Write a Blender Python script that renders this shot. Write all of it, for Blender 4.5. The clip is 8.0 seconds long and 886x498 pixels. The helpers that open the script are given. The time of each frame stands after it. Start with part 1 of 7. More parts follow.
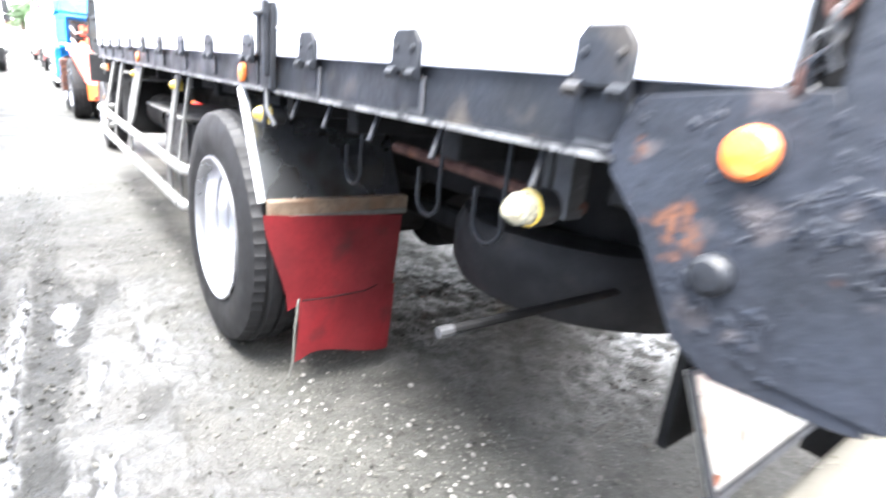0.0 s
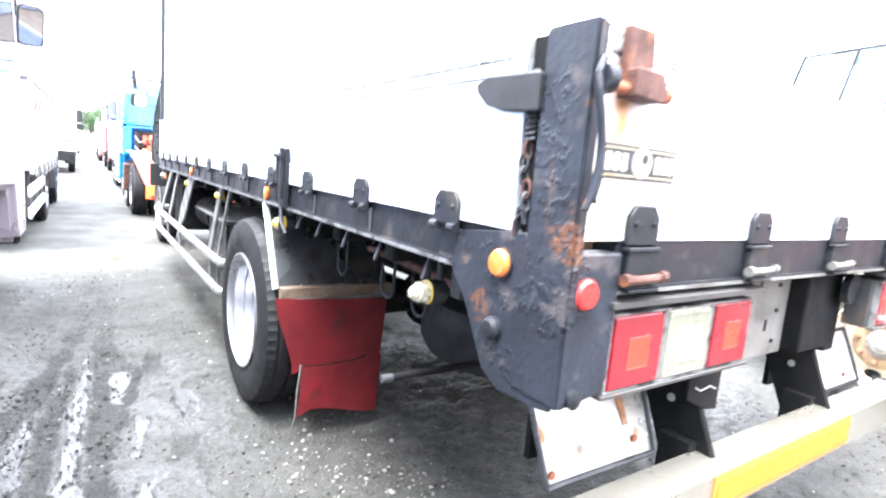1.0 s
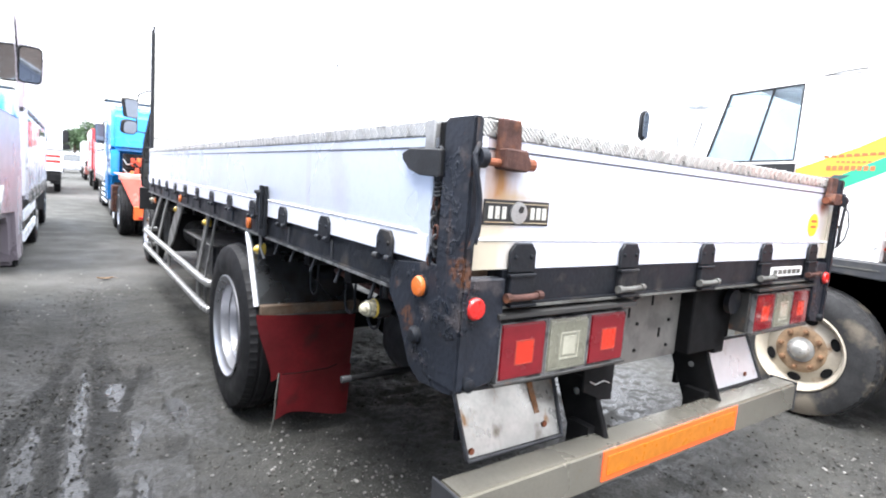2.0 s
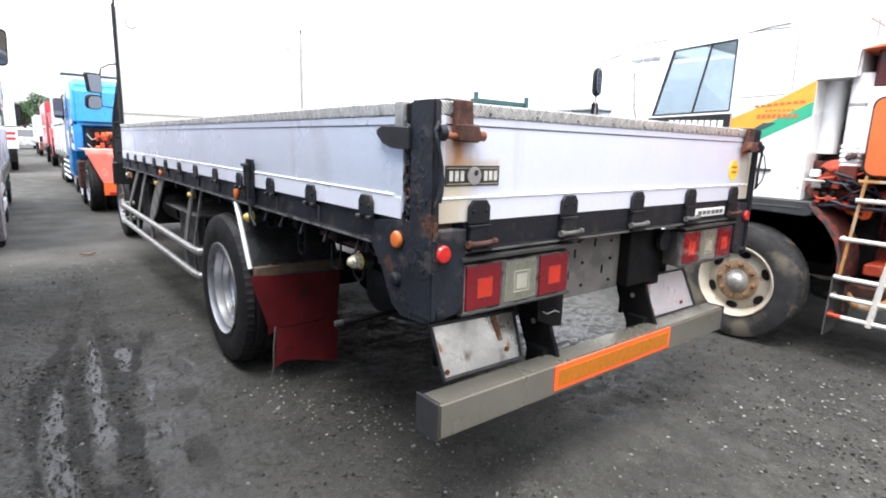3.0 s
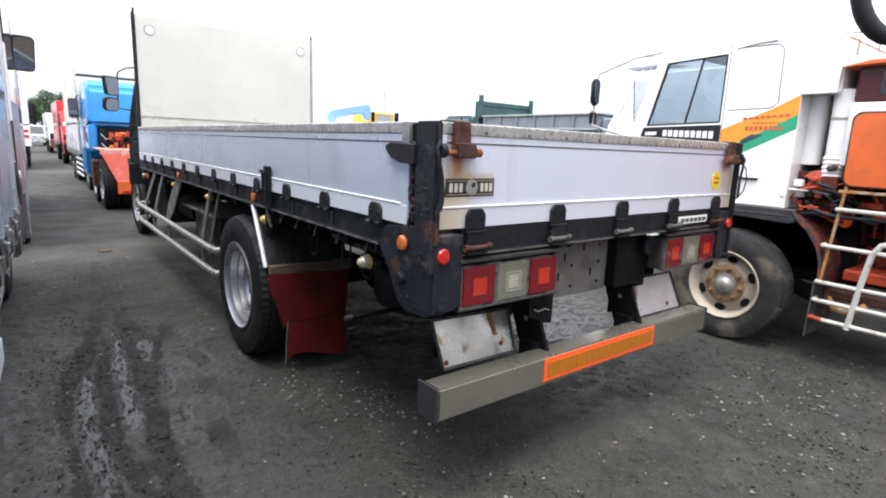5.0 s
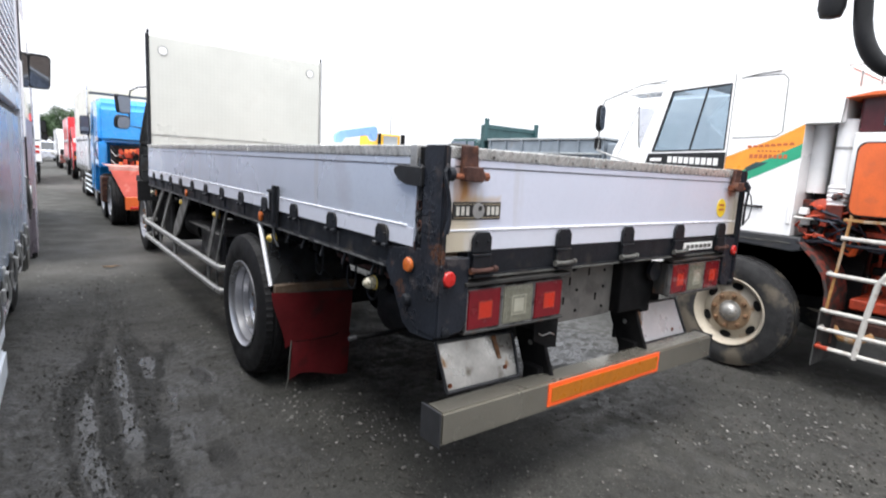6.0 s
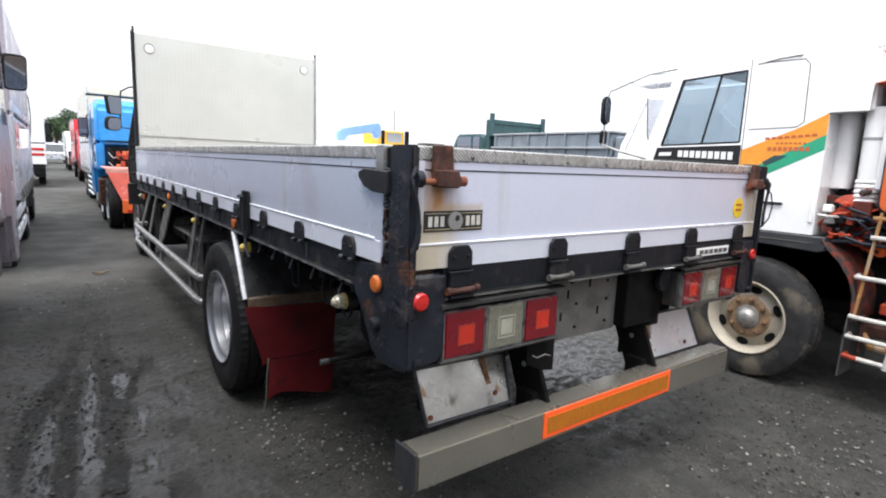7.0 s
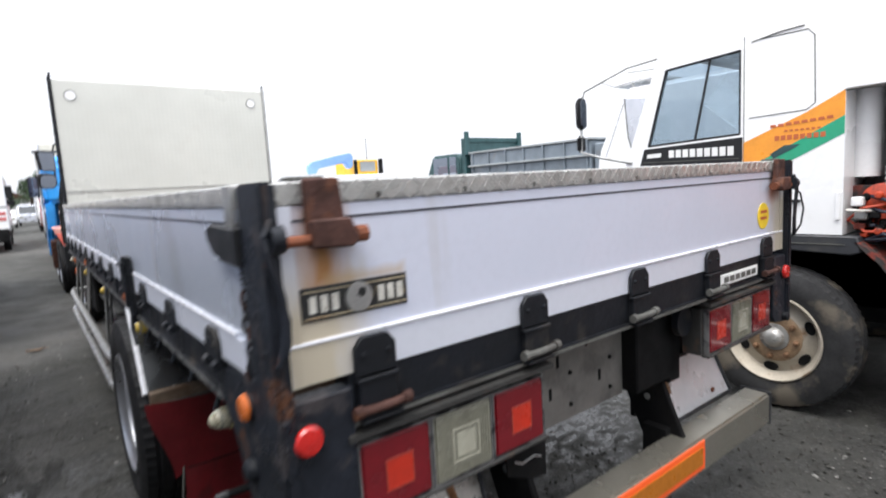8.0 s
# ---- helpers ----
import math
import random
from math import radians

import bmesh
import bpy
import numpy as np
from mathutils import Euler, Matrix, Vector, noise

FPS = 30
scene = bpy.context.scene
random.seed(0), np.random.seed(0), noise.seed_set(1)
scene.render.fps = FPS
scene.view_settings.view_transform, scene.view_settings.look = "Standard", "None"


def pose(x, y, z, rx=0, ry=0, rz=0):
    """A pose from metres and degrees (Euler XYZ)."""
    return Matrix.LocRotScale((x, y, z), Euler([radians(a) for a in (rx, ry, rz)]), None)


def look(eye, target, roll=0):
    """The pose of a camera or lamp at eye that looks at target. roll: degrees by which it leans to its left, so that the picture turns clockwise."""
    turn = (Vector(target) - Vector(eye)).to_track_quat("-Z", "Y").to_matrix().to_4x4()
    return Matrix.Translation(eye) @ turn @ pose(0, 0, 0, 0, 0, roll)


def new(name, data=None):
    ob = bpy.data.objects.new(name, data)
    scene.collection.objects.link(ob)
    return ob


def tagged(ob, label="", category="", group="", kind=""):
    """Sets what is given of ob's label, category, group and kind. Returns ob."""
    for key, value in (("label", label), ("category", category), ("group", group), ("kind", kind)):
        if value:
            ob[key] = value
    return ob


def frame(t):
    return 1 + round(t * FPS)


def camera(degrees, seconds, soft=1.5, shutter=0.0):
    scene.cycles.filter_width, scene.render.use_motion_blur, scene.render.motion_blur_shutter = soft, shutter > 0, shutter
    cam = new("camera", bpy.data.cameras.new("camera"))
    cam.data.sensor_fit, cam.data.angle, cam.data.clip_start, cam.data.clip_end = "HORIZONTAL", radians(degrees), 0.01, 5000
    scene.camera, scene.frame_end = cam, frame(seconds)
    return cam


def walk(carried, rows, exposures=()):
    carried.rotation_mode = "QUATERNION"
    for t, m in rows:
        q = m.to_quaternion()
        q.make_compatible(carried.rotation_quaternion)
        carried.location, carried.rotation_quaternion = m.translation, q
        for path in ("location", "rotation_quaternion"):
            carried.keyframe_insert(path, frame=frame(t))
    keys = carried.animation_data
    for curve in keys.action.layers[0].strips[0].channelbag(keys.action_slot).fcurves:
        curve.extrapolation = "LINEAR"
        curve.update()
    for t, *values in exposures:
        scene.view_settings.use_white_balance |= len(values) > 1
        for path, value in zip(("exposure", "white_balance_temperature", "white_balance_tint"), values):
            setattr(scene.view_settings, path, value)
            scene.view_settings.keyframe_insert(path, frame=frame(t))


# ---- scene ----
cam = camera(79.1, 8.0, 1.9, 0.5)
PATH = [
    (0, (-1.82, -0.103, 1.191), (-0.623, 1.387, 0.604), 5.9),
    (0.2, (-1.874, -0.225, 1.253), (-0.613, 1.242, 0.744), 6.0),
    (0.5, (-1.91, -0.403, 1.285), (-0.68, 1.122, 0.885), 4.9),
    (1, (-1.924, -0.689, 1.333), (-0.805, 0.943, 1.045), 4.8),
    (1.2, (-1.941, -0.762, 1.365), (-0.734, 0.817, 1.137), 4.1),
    (2.3, (-2.054, -1.203, 1.453), (-0.934, 0.434, 1.2), 3.8),
    (2.5, (-2.087, -1.262, 1.465), (-0.972, 0.37, 1.16), 3.2),
    (3, (-2.214, -1.377, 1.476), (-0.989, 0.158, 1.098), 1.7),
    (3.5, (-2.302, -1.494, 1.513), (-1.136, 0.103, 1.217), 1.2),
    (4, (-2.326, -1.561, 1.522), (-1.124, 0.021, 1.294), 2.0),
    (4.5, (-2.35, -1.582, 1.527), (-1.182, -0.007, 1.132), 1.3),
    (4.7, (-2.345, -1.575, 1.531), (-1.142, -0.024, 1.147), 1.9),
    (5.8, (-2.356, -1.563, 1.531), (-1.15, -0.007, 1.175), 3.2),
    (6, (-2.359, -1.567, 1.537), (-1.152, -0.002, 1.237), 3.2),
    (6.5, (-2.303, -1.531, 1.552), (-1.13, 0.067, 1.286), 2.1),
    (7, (-2.077, -1.404, 1.567), (-0.9, 0.182, 1.25), 2.3),
    (7.5, (-1.837, -1.143, 1.565), (-0.642, 0.428, 1.245), 1.9),
    (8, (-1.51, -0.967, 1.595), (-0.299, 0.607, 1.358), -3.3),
]
EXPOSURES = [(t, stops, 6150 if 0.2 < t < 2 else 6440, 10) for t, stops in ((0.0, 3.95), (0.5, 3.85), (1.0, 3.5), (1.5, 2.5), (2.5, 1.52), (3.0, 1.2), (3.5, 1.04), (4.5, 0.72), (6.0, 0.64), (6.5, 0.62), (7.0, 0.54), (8.0, 0.44))]
walk(cam, [(t, look(eye, target, roll)) for t, eye, target, roll in PATH], EXPOSURES)

# ---- world and light: a bright overcast sky ----
world = bpy.data.worlds.new("sky")
scene.world = world
world.use_nodes = True
wn = world.node_tree.nodes
wl = world.node_tree.links
wn.clear()
sky = wn.new("ShaderNodeTexSky")
sky.sky_type = "NISHITA"
sky.sun_disc = False
sky.sun_elevation = radians(67.6)
sky.sun_rotation = radians(238)
sky.dust_density = 3.0
grey = wn.new("ShaderNodeRGBToBW")
cloud = wn.new("ShaderNodeMix")
cloud.data_type = "RGBA"
cloud.inputs[0].default_value = 0.25
tint = wn.new("ShaderNodeMix")
tint.data_type = "RGBA"
tint.inputs[0].default_value = 0.8
tint.inputs[7].default_value = (10.0, 10.2, 10.8, 1)
bg = wn.new("ShaderNodeBackground")
# an overcast sky is brighter overhead than at the horizon
where, up, zen = wn.new("ShaderNodeTexCoord"), wn.new("ShaderNodeSeparateXYZ"), wn.new("ShaderNodeMapRange")
zen.inputs[1].default_value, zen.inputs[2].default_value, zen.inputs[3].default_value, zen.inputs[4].default_value = 0.0, 1.0, 0.088, 0.255
wl.new(where.outputs["Generated"], up.inputs[0])
wl.new(up.outputs[2], zen.inputs[0])
wl.new(zen.outputs[0], bg.inputs[1])
wout = wn.new("ShaderNodeOutputWorld")
wl.new(sky.outputs[0], grey.inputs[0])
wl.new(grey.outputs[0], cloud.inputs[6])
wl.new(sky.outputs[0], cloud.inputs[7])
wl.new(cloud.outputs[2], tint.inputs[6])
wl.new(tint.outputs[2], bg.inputs[0])
wl.new(bg.outputs[0], wout.inputs[0])

sun = new("sun", bpy.data.lights.new("sun", "SUN"))
sun.data.energy = 2.1
sun.data.angle = radians(28)
sun.data.color = (1.0, 0.97, 0.92)
sun.matrix_world = look((-4.2, -2.6, 12), (0, 0, 0))


# ---- materials ----
def mat(name, col, rough=0.5, metal=0.0, var=0.15, scale=6.0, fine=90.0, stain=None, bump=0.0, bscale=120.0, coat=0.0, rvar=0.15, streak=None, island=0.0, spec=0.5):
    """A surface with colour variation at two scales; stain and streak: (colour, scale, threshold, softness)."""
    m = bpy.data.materials.new(name)
    m.use_nodes = True
    n, l = m.node_tree.nodes, m.node_tree.links
    b = n["Principled BSDF"]
    geo = n.new("ShaderNodeNewGeometry")

    def noise_at(sc, detail=4.0, stretch=None):
        t = n.new("ShaderNodeTexNoise")
        t.inputs["Scale"].default_value = sc
        t.inputs["Detail"].default_value = detail
        if stretch:
            mp = n.new("ShaderNodeMapping")
            mp.inputs["Scale"].default_value = stretch
            l.new(geo.outputs["Position"], mp.inputs[0])
            l.new(mp.outputs[0], t.inputs["Vector"])
        else:
            l.new(geo.outputs["Position"], t.inputs["Vector"])
        return t.outputs[0]

    def mixed(a, colour, fac):
        x = n.new("ShaderNodeMix")
        x.data_type = "RGBA"
        l.new(fac, x.inputs[0])
        if isinstance(a, tuple):
            x.inputs[6].default_value = a
        else:
            l.new(a, x.inputs[6])
        x.inputs[7].default_value = (*colour, 1)
        return x.outputs[2]

    def ramp(fac, lo, hi, a=0.0, c=1.0):
        r = n.new("ShaderNodeMapRange")
        r.inputs[1].default_value, r.inputs[2].default_value = lo, hi
        r.inputs[3].default_value, r.inputs[4].default_value = a, c
        l.new(fac, r.inputs[0])
        return r.outputs[0]

    big, small = noise_at(scale), noise_at(fine, 3.0)
    dark = tuple(c * (1 - var) for c in col)
    out = mixed((*(min(1.0, c * (1 + var * 0.6)) for c in col), 1), dark, ramp(big, 0.35, 0.65))
    out = mixed(out, tuple(c * (1 - 1.6 * var) if var < 0.6 else 0 for c in col), ramp(small, 0.45, 0.75, 0.0, 0.5))
    if island:
        out = mixed(out, tuple(c * (1 - island) for c in col), geo.outputs["Random Per Island"])
    for extra, stretch in ((stain, None), (streak, (1.0, 1.0, 0.12))):
        if extra:
            colour, sc, thr, soft = extra
            out = mixed(out, colour, ramp(noise_at(sc, 6.0, stretch), thr, thr + soft))
    l.new(out, b.inputs["Base Color"])
    l.new(ramp(big, 0.3, 0.7, max(0.02, rough - rvar), min(1.0, rough + rvar)), b.inputs["Roughness"])
    b.inputs["Metallic"].default_value = metal
    b.inputs["Coat Weight"].default_value = coat
    b.inputs["Specular IOR Level"].default_value = spec
    if bump:
        bp = n.new("ShaderNodeBump")
        bp.inputs["Strength"].default_value = bump
        bp.inputs["Distance"].default_value = 0.004
        l.new(noise_at(bscale, 5.0), bp.inputs["Height"])
        l.new(bp.outputs[0], b.inputs["Normal"])
    return m


def peel(m, rust, where, amount):
    """Peeling paint: lifted shiny flakes and broken rust patches on a painted steel."""
    n, l = m.node_tree.nodes, m.node_tree.links
    b = n["Principled BSDF"]
    geo = n.new("ShaderNodeNewGeometry")

    def nz(sc, d, dist=0.0):
        t = n.new("ShaderNodeTexNoise")
        t.inputs["Scale"].default_value, t.inputs["Detail"].default_value, t.inputs["Distortion"].default_value = sc, d, dist
        l.new(geo.outputs["Position"], t.inputs["Vector"])
        return t.outputs[0]

    def rng(f, lo, hi, a=0.0, c=1.0):
        r = n.new("ShaderNodeMapRange")
        r.inputs[1].default_value, r.inputs[2].default_value, r.inputs[3].default_value, r.inputs[4].default_value = lo, hi, a, c
        l.new(f, r.inputs[0])
        return r.outputs[0]
    mask = rng(nz(7, 7.0), where, where + 0.05)
    x = n.new("ShaderNodeMix")
    x.data_type = "RGBA"
    both = n.new("ShaderNodeMath")
    both.operation = "MULTIPLY"
    l.new(mask, both.inputs[0])
    l.new(rng(nz(60, 6.0), 0.4, 0.55), both.inputs[1])
    l.new(both.outputs[0], x.inputs[0])
    l.new(b.inputs["Base Color"].links[0].from_socket, x.inputs[6])
    x.inputs[7].default_value = (*rust, 1)
    l.new(x.outputs[2], b.inputs["Base Color"])
    flakes = rng(nz(55, 6.0, 0.3), 0.48, 0.6)
    zone = n.new("ShaderNodeMath")
    zone.operation = "MULTIPLY"
    l.new(flakes, zone.inputs[0])
    l.new(rng(nz(9, 4.0), 0.51, 0.58), zone.inputs[1])
    bp = n.new("ShaderNodeBump")
    bp.inputs["Strength"].default_value = amount
    bp.inputs["Distance"].default_value = 0.004
    l.new(zone.outputs[0], bp.inputs["Height"])
    if b.inputs["Normal"].is_linked:
        l.new(b.inputs["Normal"].links[0].from_socket, bp.inputs["Normal"])
    l.new(bp.outputs[0], b.inputs["Normal"])
    l.new(rng(zone.outputs[0], 0.0, 1.0, 0.55, 0.22), b.inputs["Roughness"])


M_gate = mat("gate_paint", (0.595, 0.64, 0.735), 0.3, 0.42, 0.05, 1.5, 40, stain=((0.45, 0.44, 0.45), 2.2, 0.6, 0.3), streak=((0.5, 0.49, 0.49), 7, 0.62, 0.2))
M_gate_low = mat("gate_paint_low", (0.69, 0.71, 0.79), 0.38, 0.2, 0.05, 1.5, 40, stain=((0.5, 0.5, 0.5), 3, 0.6, 0.3))
M_tail = mat("tailgate_paint", (0.63, 0.655, 0.76), 0.38, 0.15, 0.05, 1.5, 40, stain=((0.45, 0.44, 0.45), 2.2, 0.6, 0.3), streak=((0.5, 0.49, 0.49), 7, 0.62, 0.2))


def corner_stain(m, colour, x0, x1, z0, z1, amount, soft=0.05, wob=0.06):
    """A stain with a ragged edge over a rectangle of a rear-facing sheet."""
    n, l = m.node_tree.nodes, m.node_tree.links
    b = n["Principled BSDF"]
    geo, sep, nz = n.new("ShaderNodeNewGeometry"), n.new("ShaderNodeSeparateXYZ"), n.new("ShaderNodeTexNoise")
    nz.inputs["Scale"].default_value, nz.inputs["Detail"].default_value = 14, 6
    mp = n.new("ShaderNodeMapping")
    mp.inputs["Scale"].default_value = (1.6, 1, 0.5)
    l.new(geo.outputs["Position"], mp.inputs[0])
    l.new(mp.outputs[0], nz.inputs["Vector"])
    l.new(geo.outputs["Position"], sep.inputs[0])

    def op(kind, a, c):
        q = n.new("ShaderNodeMath")
        q.operation = kind
        for k, v in enumerate((a, c)):
            if isinstance(v, (int, float)):
                q.inputs[k].default_value = v
            else:
                l.new(v, q.inputs[k])
        return q.outputs[0]
    dx = op("SUBTRACT", op("ABSOLUTE", op("SUBTRACT", sep.outputs[0], (x0 + x1) / 2), 0.0), (x1 - x0) / 2)
    dz = op("SUBTRACT", op("ABSOLUTE", op("SUBTRACT", sep.outputs[2], (z0 + z1) / 2), 0.0), (z1 - z0) / 2)
    d = op("ADD", op("MAXIMUM", dx, dz), op("MULTIPLY", op("SUBTRACT", nz.outputs[0], 0.5), wob * 2))
    r = n.new("ShaderNodeMapRange")
    r.inputs[1].default_value, r.inputs[2].default_value, r.inputs[3].default_value, r.inputs[4].default_value = -soft, soft, amount, 0.0
    l.new(d, r.inputs[0])
    x = n.new("ShaderNodeMix")
    x.data_type = "RGBA"
    old = b.inputs["Base Color"].links[0].from_socket
    l.new(r.outputs[0], x.inputs[0])
    l.new(old, x.inputs[6])
    x.inputs[7].default_value = (*colour, 1)
    l.new(x.outputs[2], b.inputs["Base Color"])


M_tail_low = mat("tailgate_paint_low", (0.69, 0.71, 0.79), 0.38, 0.2, 0.05, 1.5, 40, stain=((0.5, 0.5, 0.5), 3, 0.6, 0.3))
for m_ in (M_tail, M_tail_low):
    corner_stain(m_, (0.55, 0.47, 0.32), -1.2, -1.0, 1.15, 1.42, 0.85, 0.06, 0.05)
    corner_stain(m_, (0.55, 0.47, 0.32), 1.04, 1.2, 1.15, 1.48, 0.8, 0.05, 0.05)
corner_stain(M_tail, (0.42, 0.19, 0.05), -1.1, -1.03, 1.4, 1.56, 0.95, 0.03, 0.03)
corner_stain(M_tail, (0.5, 0.36, 0.2), -1.06, -0.88, 1.412, 1.43, 0.7, 0.012, 0.012)
corner_stain(M_tail, (0.3, 0.12, 0.05), 1.02, 1.12, 1.46, 1.56, 0.8, 0.03, 0.03)
M_cream = mat("stained_cream", (0.5, 0.42, 0.28), 0.5, 0.1, 0.15, 5, 50, stain=((0.4, 0.2, 0.06), 6, 0.55, 0.2))
M_alu = mat("tread_aluminium", (0.46, 0.455, 0.44), 0.42, 0.7, 0.18, 8, 150, stain=((0.2, 0.195, 0.18), 12, 0.52, 0.25), bump=0.3)
M_tread = mat("polished_tread", (0.74, 0.73, 0.7), 0.35, 0.55, 0.1, 12, 90, stain=((0.4, 0.39, 0.36), 9, 0.58, 0.2))
M_trim = mat("bright_trim", (0.85, 0.85, 0.88), 0.3, 0.2, 0.05)
M_seam = mat("dark_seam", (0.03, 0.03, 0.04), 0.7)
M_black = mat("black_frame_paint", (0.009, 0.0105, 0.014), 0.5, 0.0, 0.35, 7, 80, stain=((0.05, 0.043, 0.036), 9, 0.58, 0.2), bump=0.35, bscale=60, spec=0.3)
M_post = mat("worn_black_post", (0.012, 0.0145, 0.021), 0.42, 0.0, 0.35, 6, 60, stain=((0.045, 0.04, 0.042), 13, 0.57, 0.1), streak=((0.05, 0.03, 0.022), 16, 0.645, 0.08), bump=0.45, bscale=55, spec=0.32)
peel(M_post, (0.085, 0.036, 0.019), 0.6, 0.52)
M_worn = mat("worn_black_edge", (0.045, 0.046, 0.05), 0.45, 0.2, 0.4, 9, 80, stain=((0.1, 0.1, 0.105), 30, 0.6, 0.15), bump=0.4)
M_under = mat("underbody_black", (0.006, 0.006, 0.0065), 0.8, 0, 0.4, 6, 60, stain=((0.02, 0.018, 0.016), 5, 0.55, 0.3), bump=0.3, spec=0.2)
M_frame = mat("chassis_grey", (0.11, 0.11, 0.1), 0.65, 0.1, 0.3, 5, 60, stain=((0.05, 0.045, 0.04), 9, 0.52, 0.2), bump=0.4)
M_lip = mat("scuffed_lip", (0.2, 0.2, 0.2), 0.45, 0.4, 0.3, 9, 60, stain=((0.03, 0.03, 0.033), 22, 0.5, 0.12), bump=0.4)
M_hood = mat("lamp_housing", (0.04, 0.039, 0.037), 0.55, 0.1, 0.3, 7, 70, stain=((0.13, 0.065, 0.035), 12, 0.58, 0.15), bump=0.3)
M_panel = mat("dusty_grey_panel", (0.19, 0.18, 0.165), 0.6, 0.1, 0.2, 4, 70, stain=((0.05, 0.048, 0.045), 6, 0.5, 0.2), bump=0.3)
M_bumper = mat("bumper_olive_grey", (0.28, 0.265, 0.225), 0.3, 0.6, 0.12, 3, 90, stain=((0.28, 0.2, 0.1), 6, 0.66, 0.12), bump=0.1)
M_endcap = mat("bumper_end_dark", (0.035, 0.036, 0.04), 0.55, 0.1, 0.2)
M_orange = mat("orange_lens", (0.58, 0.14, 0.025), 0.25, 0, 0.08, 20, coat=0.5)
M_red = mat("red_lens", (0.52, 0.018, 0.015), 0.25, 0, 0.08, 20, coat=0.5)
M_darkred = mat("tail_lens_red", (0.16, 0.006, 0.012), 0.2, 0, 0.12, 20, coat=0.5)
M_ringred = mat("tail_lens_ring", (0.36, 0.05, 0.035), 0.25, 0, 0.1, 25, coat=0.4)
M_redcore = mat("tail_lens_core", (0.5, 0.028, 0.012), 0.3, 0, 0.1, 25, coat=0.4)
M_clear = mat("reverse_lens", (0.21, 0.205, 0.16), 0.25, 0, 0.15, 20, coat=0.5)
M_clearcore = mat("reverse_lens_core", (0.36, 0.35, 0.28), 0.2, 0, 0.1, 30, coat=0.5)
M_lampglass = mat("marker_glass", (0.42, 0.39, 0.29), 0.1, 0, 0.3, 40, stain=((0.13, 0.11, 0.06), 45, 0.52, 0.12), coat=0.8)
M_yellow_lamp = mat("marker_amber", (0.6, 0.42, 0.06), 0.2, 0, 0.2, 30, coat=0.8)
M_hazard_edge = mat("hazard_edge", (1.0, 0.13, 0.025), 0.4, 0, 0.05)
M_hazard = mat("hazard_amber", (0.46, 0.15, 0.012), 0.35, 0, 0.12, 30, 300)
M_flap = mat("red_rubber", (0.2, 0.013, 0.018), 0.55, 0, 0.2, 5, 60, stain=((0.055, 0.02, 0.02), 6, 0.6, 0.2), bump=0.25, bscale=40)
M_tyre = mat("tyre_rubber", (0.009, 0.009, 0.01), 0.7, 0, 0.25, 9, 80, stain=((0.035, 0.031, 0.027), 6, 0.62, 0.25), bump=0.3, spec=0.3)
M_mudtyre = mat("muddy_tyre", (0.03, 0.03, 0.031), 0.8, 0, 0.3, 9, 80, stain=((0.13, 0.112, 0.088), 4.5, 0.5, 0.12), bump=0.4, spec=0.3)
M_rim = mat("silver_rim", (0.44, 0.445, 0.47), 0.36, 0.85, 0.1, 8, 60, stain=((0.35, 0.33, 0.3), 9, 0.6, 0.2))
M_rim_cream = mat("cream_rim", (0.48, 0.43, 0.35), 0.5, 0.1, 0.15, 7, 60, stain=((0.2, 0.1, 0.04), 9, 0.58, 0.15))
M_darkrim = mat("dirty_steel_rim", (0.1, 0.1, 0.1), 0.35, 0.6, 0.3, 8, 60, stain=((0.03, 0.03, 0.03), 7, 0.5, 0.2))
M_rubber = mat("dusty_rubber", (0.075, 0.075, 0.075), 0.8, 0, 0.25, 6, 60, stain=((0.1, 0.09, 0.08), 5, 0.52, 0.2))
M_archtrim = mat("arch_plastic", (0.035, 0.037, 0.042), 0.5, 0, 0.2, 6, 60, stain=((0.06, 0.058, 0.055), 6, 0.56, 0.2))
M_hose = mat("blue_black_hose", (0.012, 0.016, 0.03), 0.5, 0, 0.2, 9)
M_nut = mat("rusty_nut", (0.2, 0.11, 0.06), 0.7, 0.3, 0.4, 30)
M_hubring = mat("hub_brown", (0.3, 0.2, 0.12), 0.65, 0.1, 0.3, 18)
M_hubcap = mat("hub_cap_grey", (0.42, 0.41, 0.39), 0.32, 0.5, 0.15, 12, 60, stain=((0.2, 0.16, 0.12), 14, 0.6, 0.15))
M_rust = mat("rusted_latch", (0.07, 0.028, 0.02), 0.75, 0.2, 0.35, 18, 90, stain=((0.15, 0.055, 0.025), 16, 0.58, 0.15), bump=0.6, bscale=70)
M_rustbright = mat("bright_rust", (0.2, 0.06, 0.025), 0.8, 0.0, 0.35, 18, 90, bump=0.4)
M_runoff = mat("rust_runoff", (0.47, 0.25, 0.09), 0.55, 0.1, 0.25, 14, 60, streak=((0.55, 0.5, 0.42), 24, 0.5, 0.2))
M_runplate = mat("brown_rust_run", (0.2, 0.085, 0.03), 0.7, 0, 0.4, 30, 90, stain=((0.34, 0.3, 0.25), 22, 0.55, 0.12))
M_steel = mat("stained_steel", (0.5, 0.485, 0.45), 0.35, 0.6, 0.2, 7, 60, stain=((0.12, 0.1, 0.07), 9, 0.57, 0.14), streak=((0.3, 0.17, 0.08), 16, 0.64, 0.08))
# lighter copy of the plate steel: its pale colour stands for reflected sky
M_skysteel = mat("sky_lit_steel", (0.86, 0.86, 0.87), 0.3, 0.35, 0.06, 9, 60, stain=((0.5, 0.42, 0.38), 8, 0.62, 0.12), bump=0.35, bscale=9, rvar=0.05)
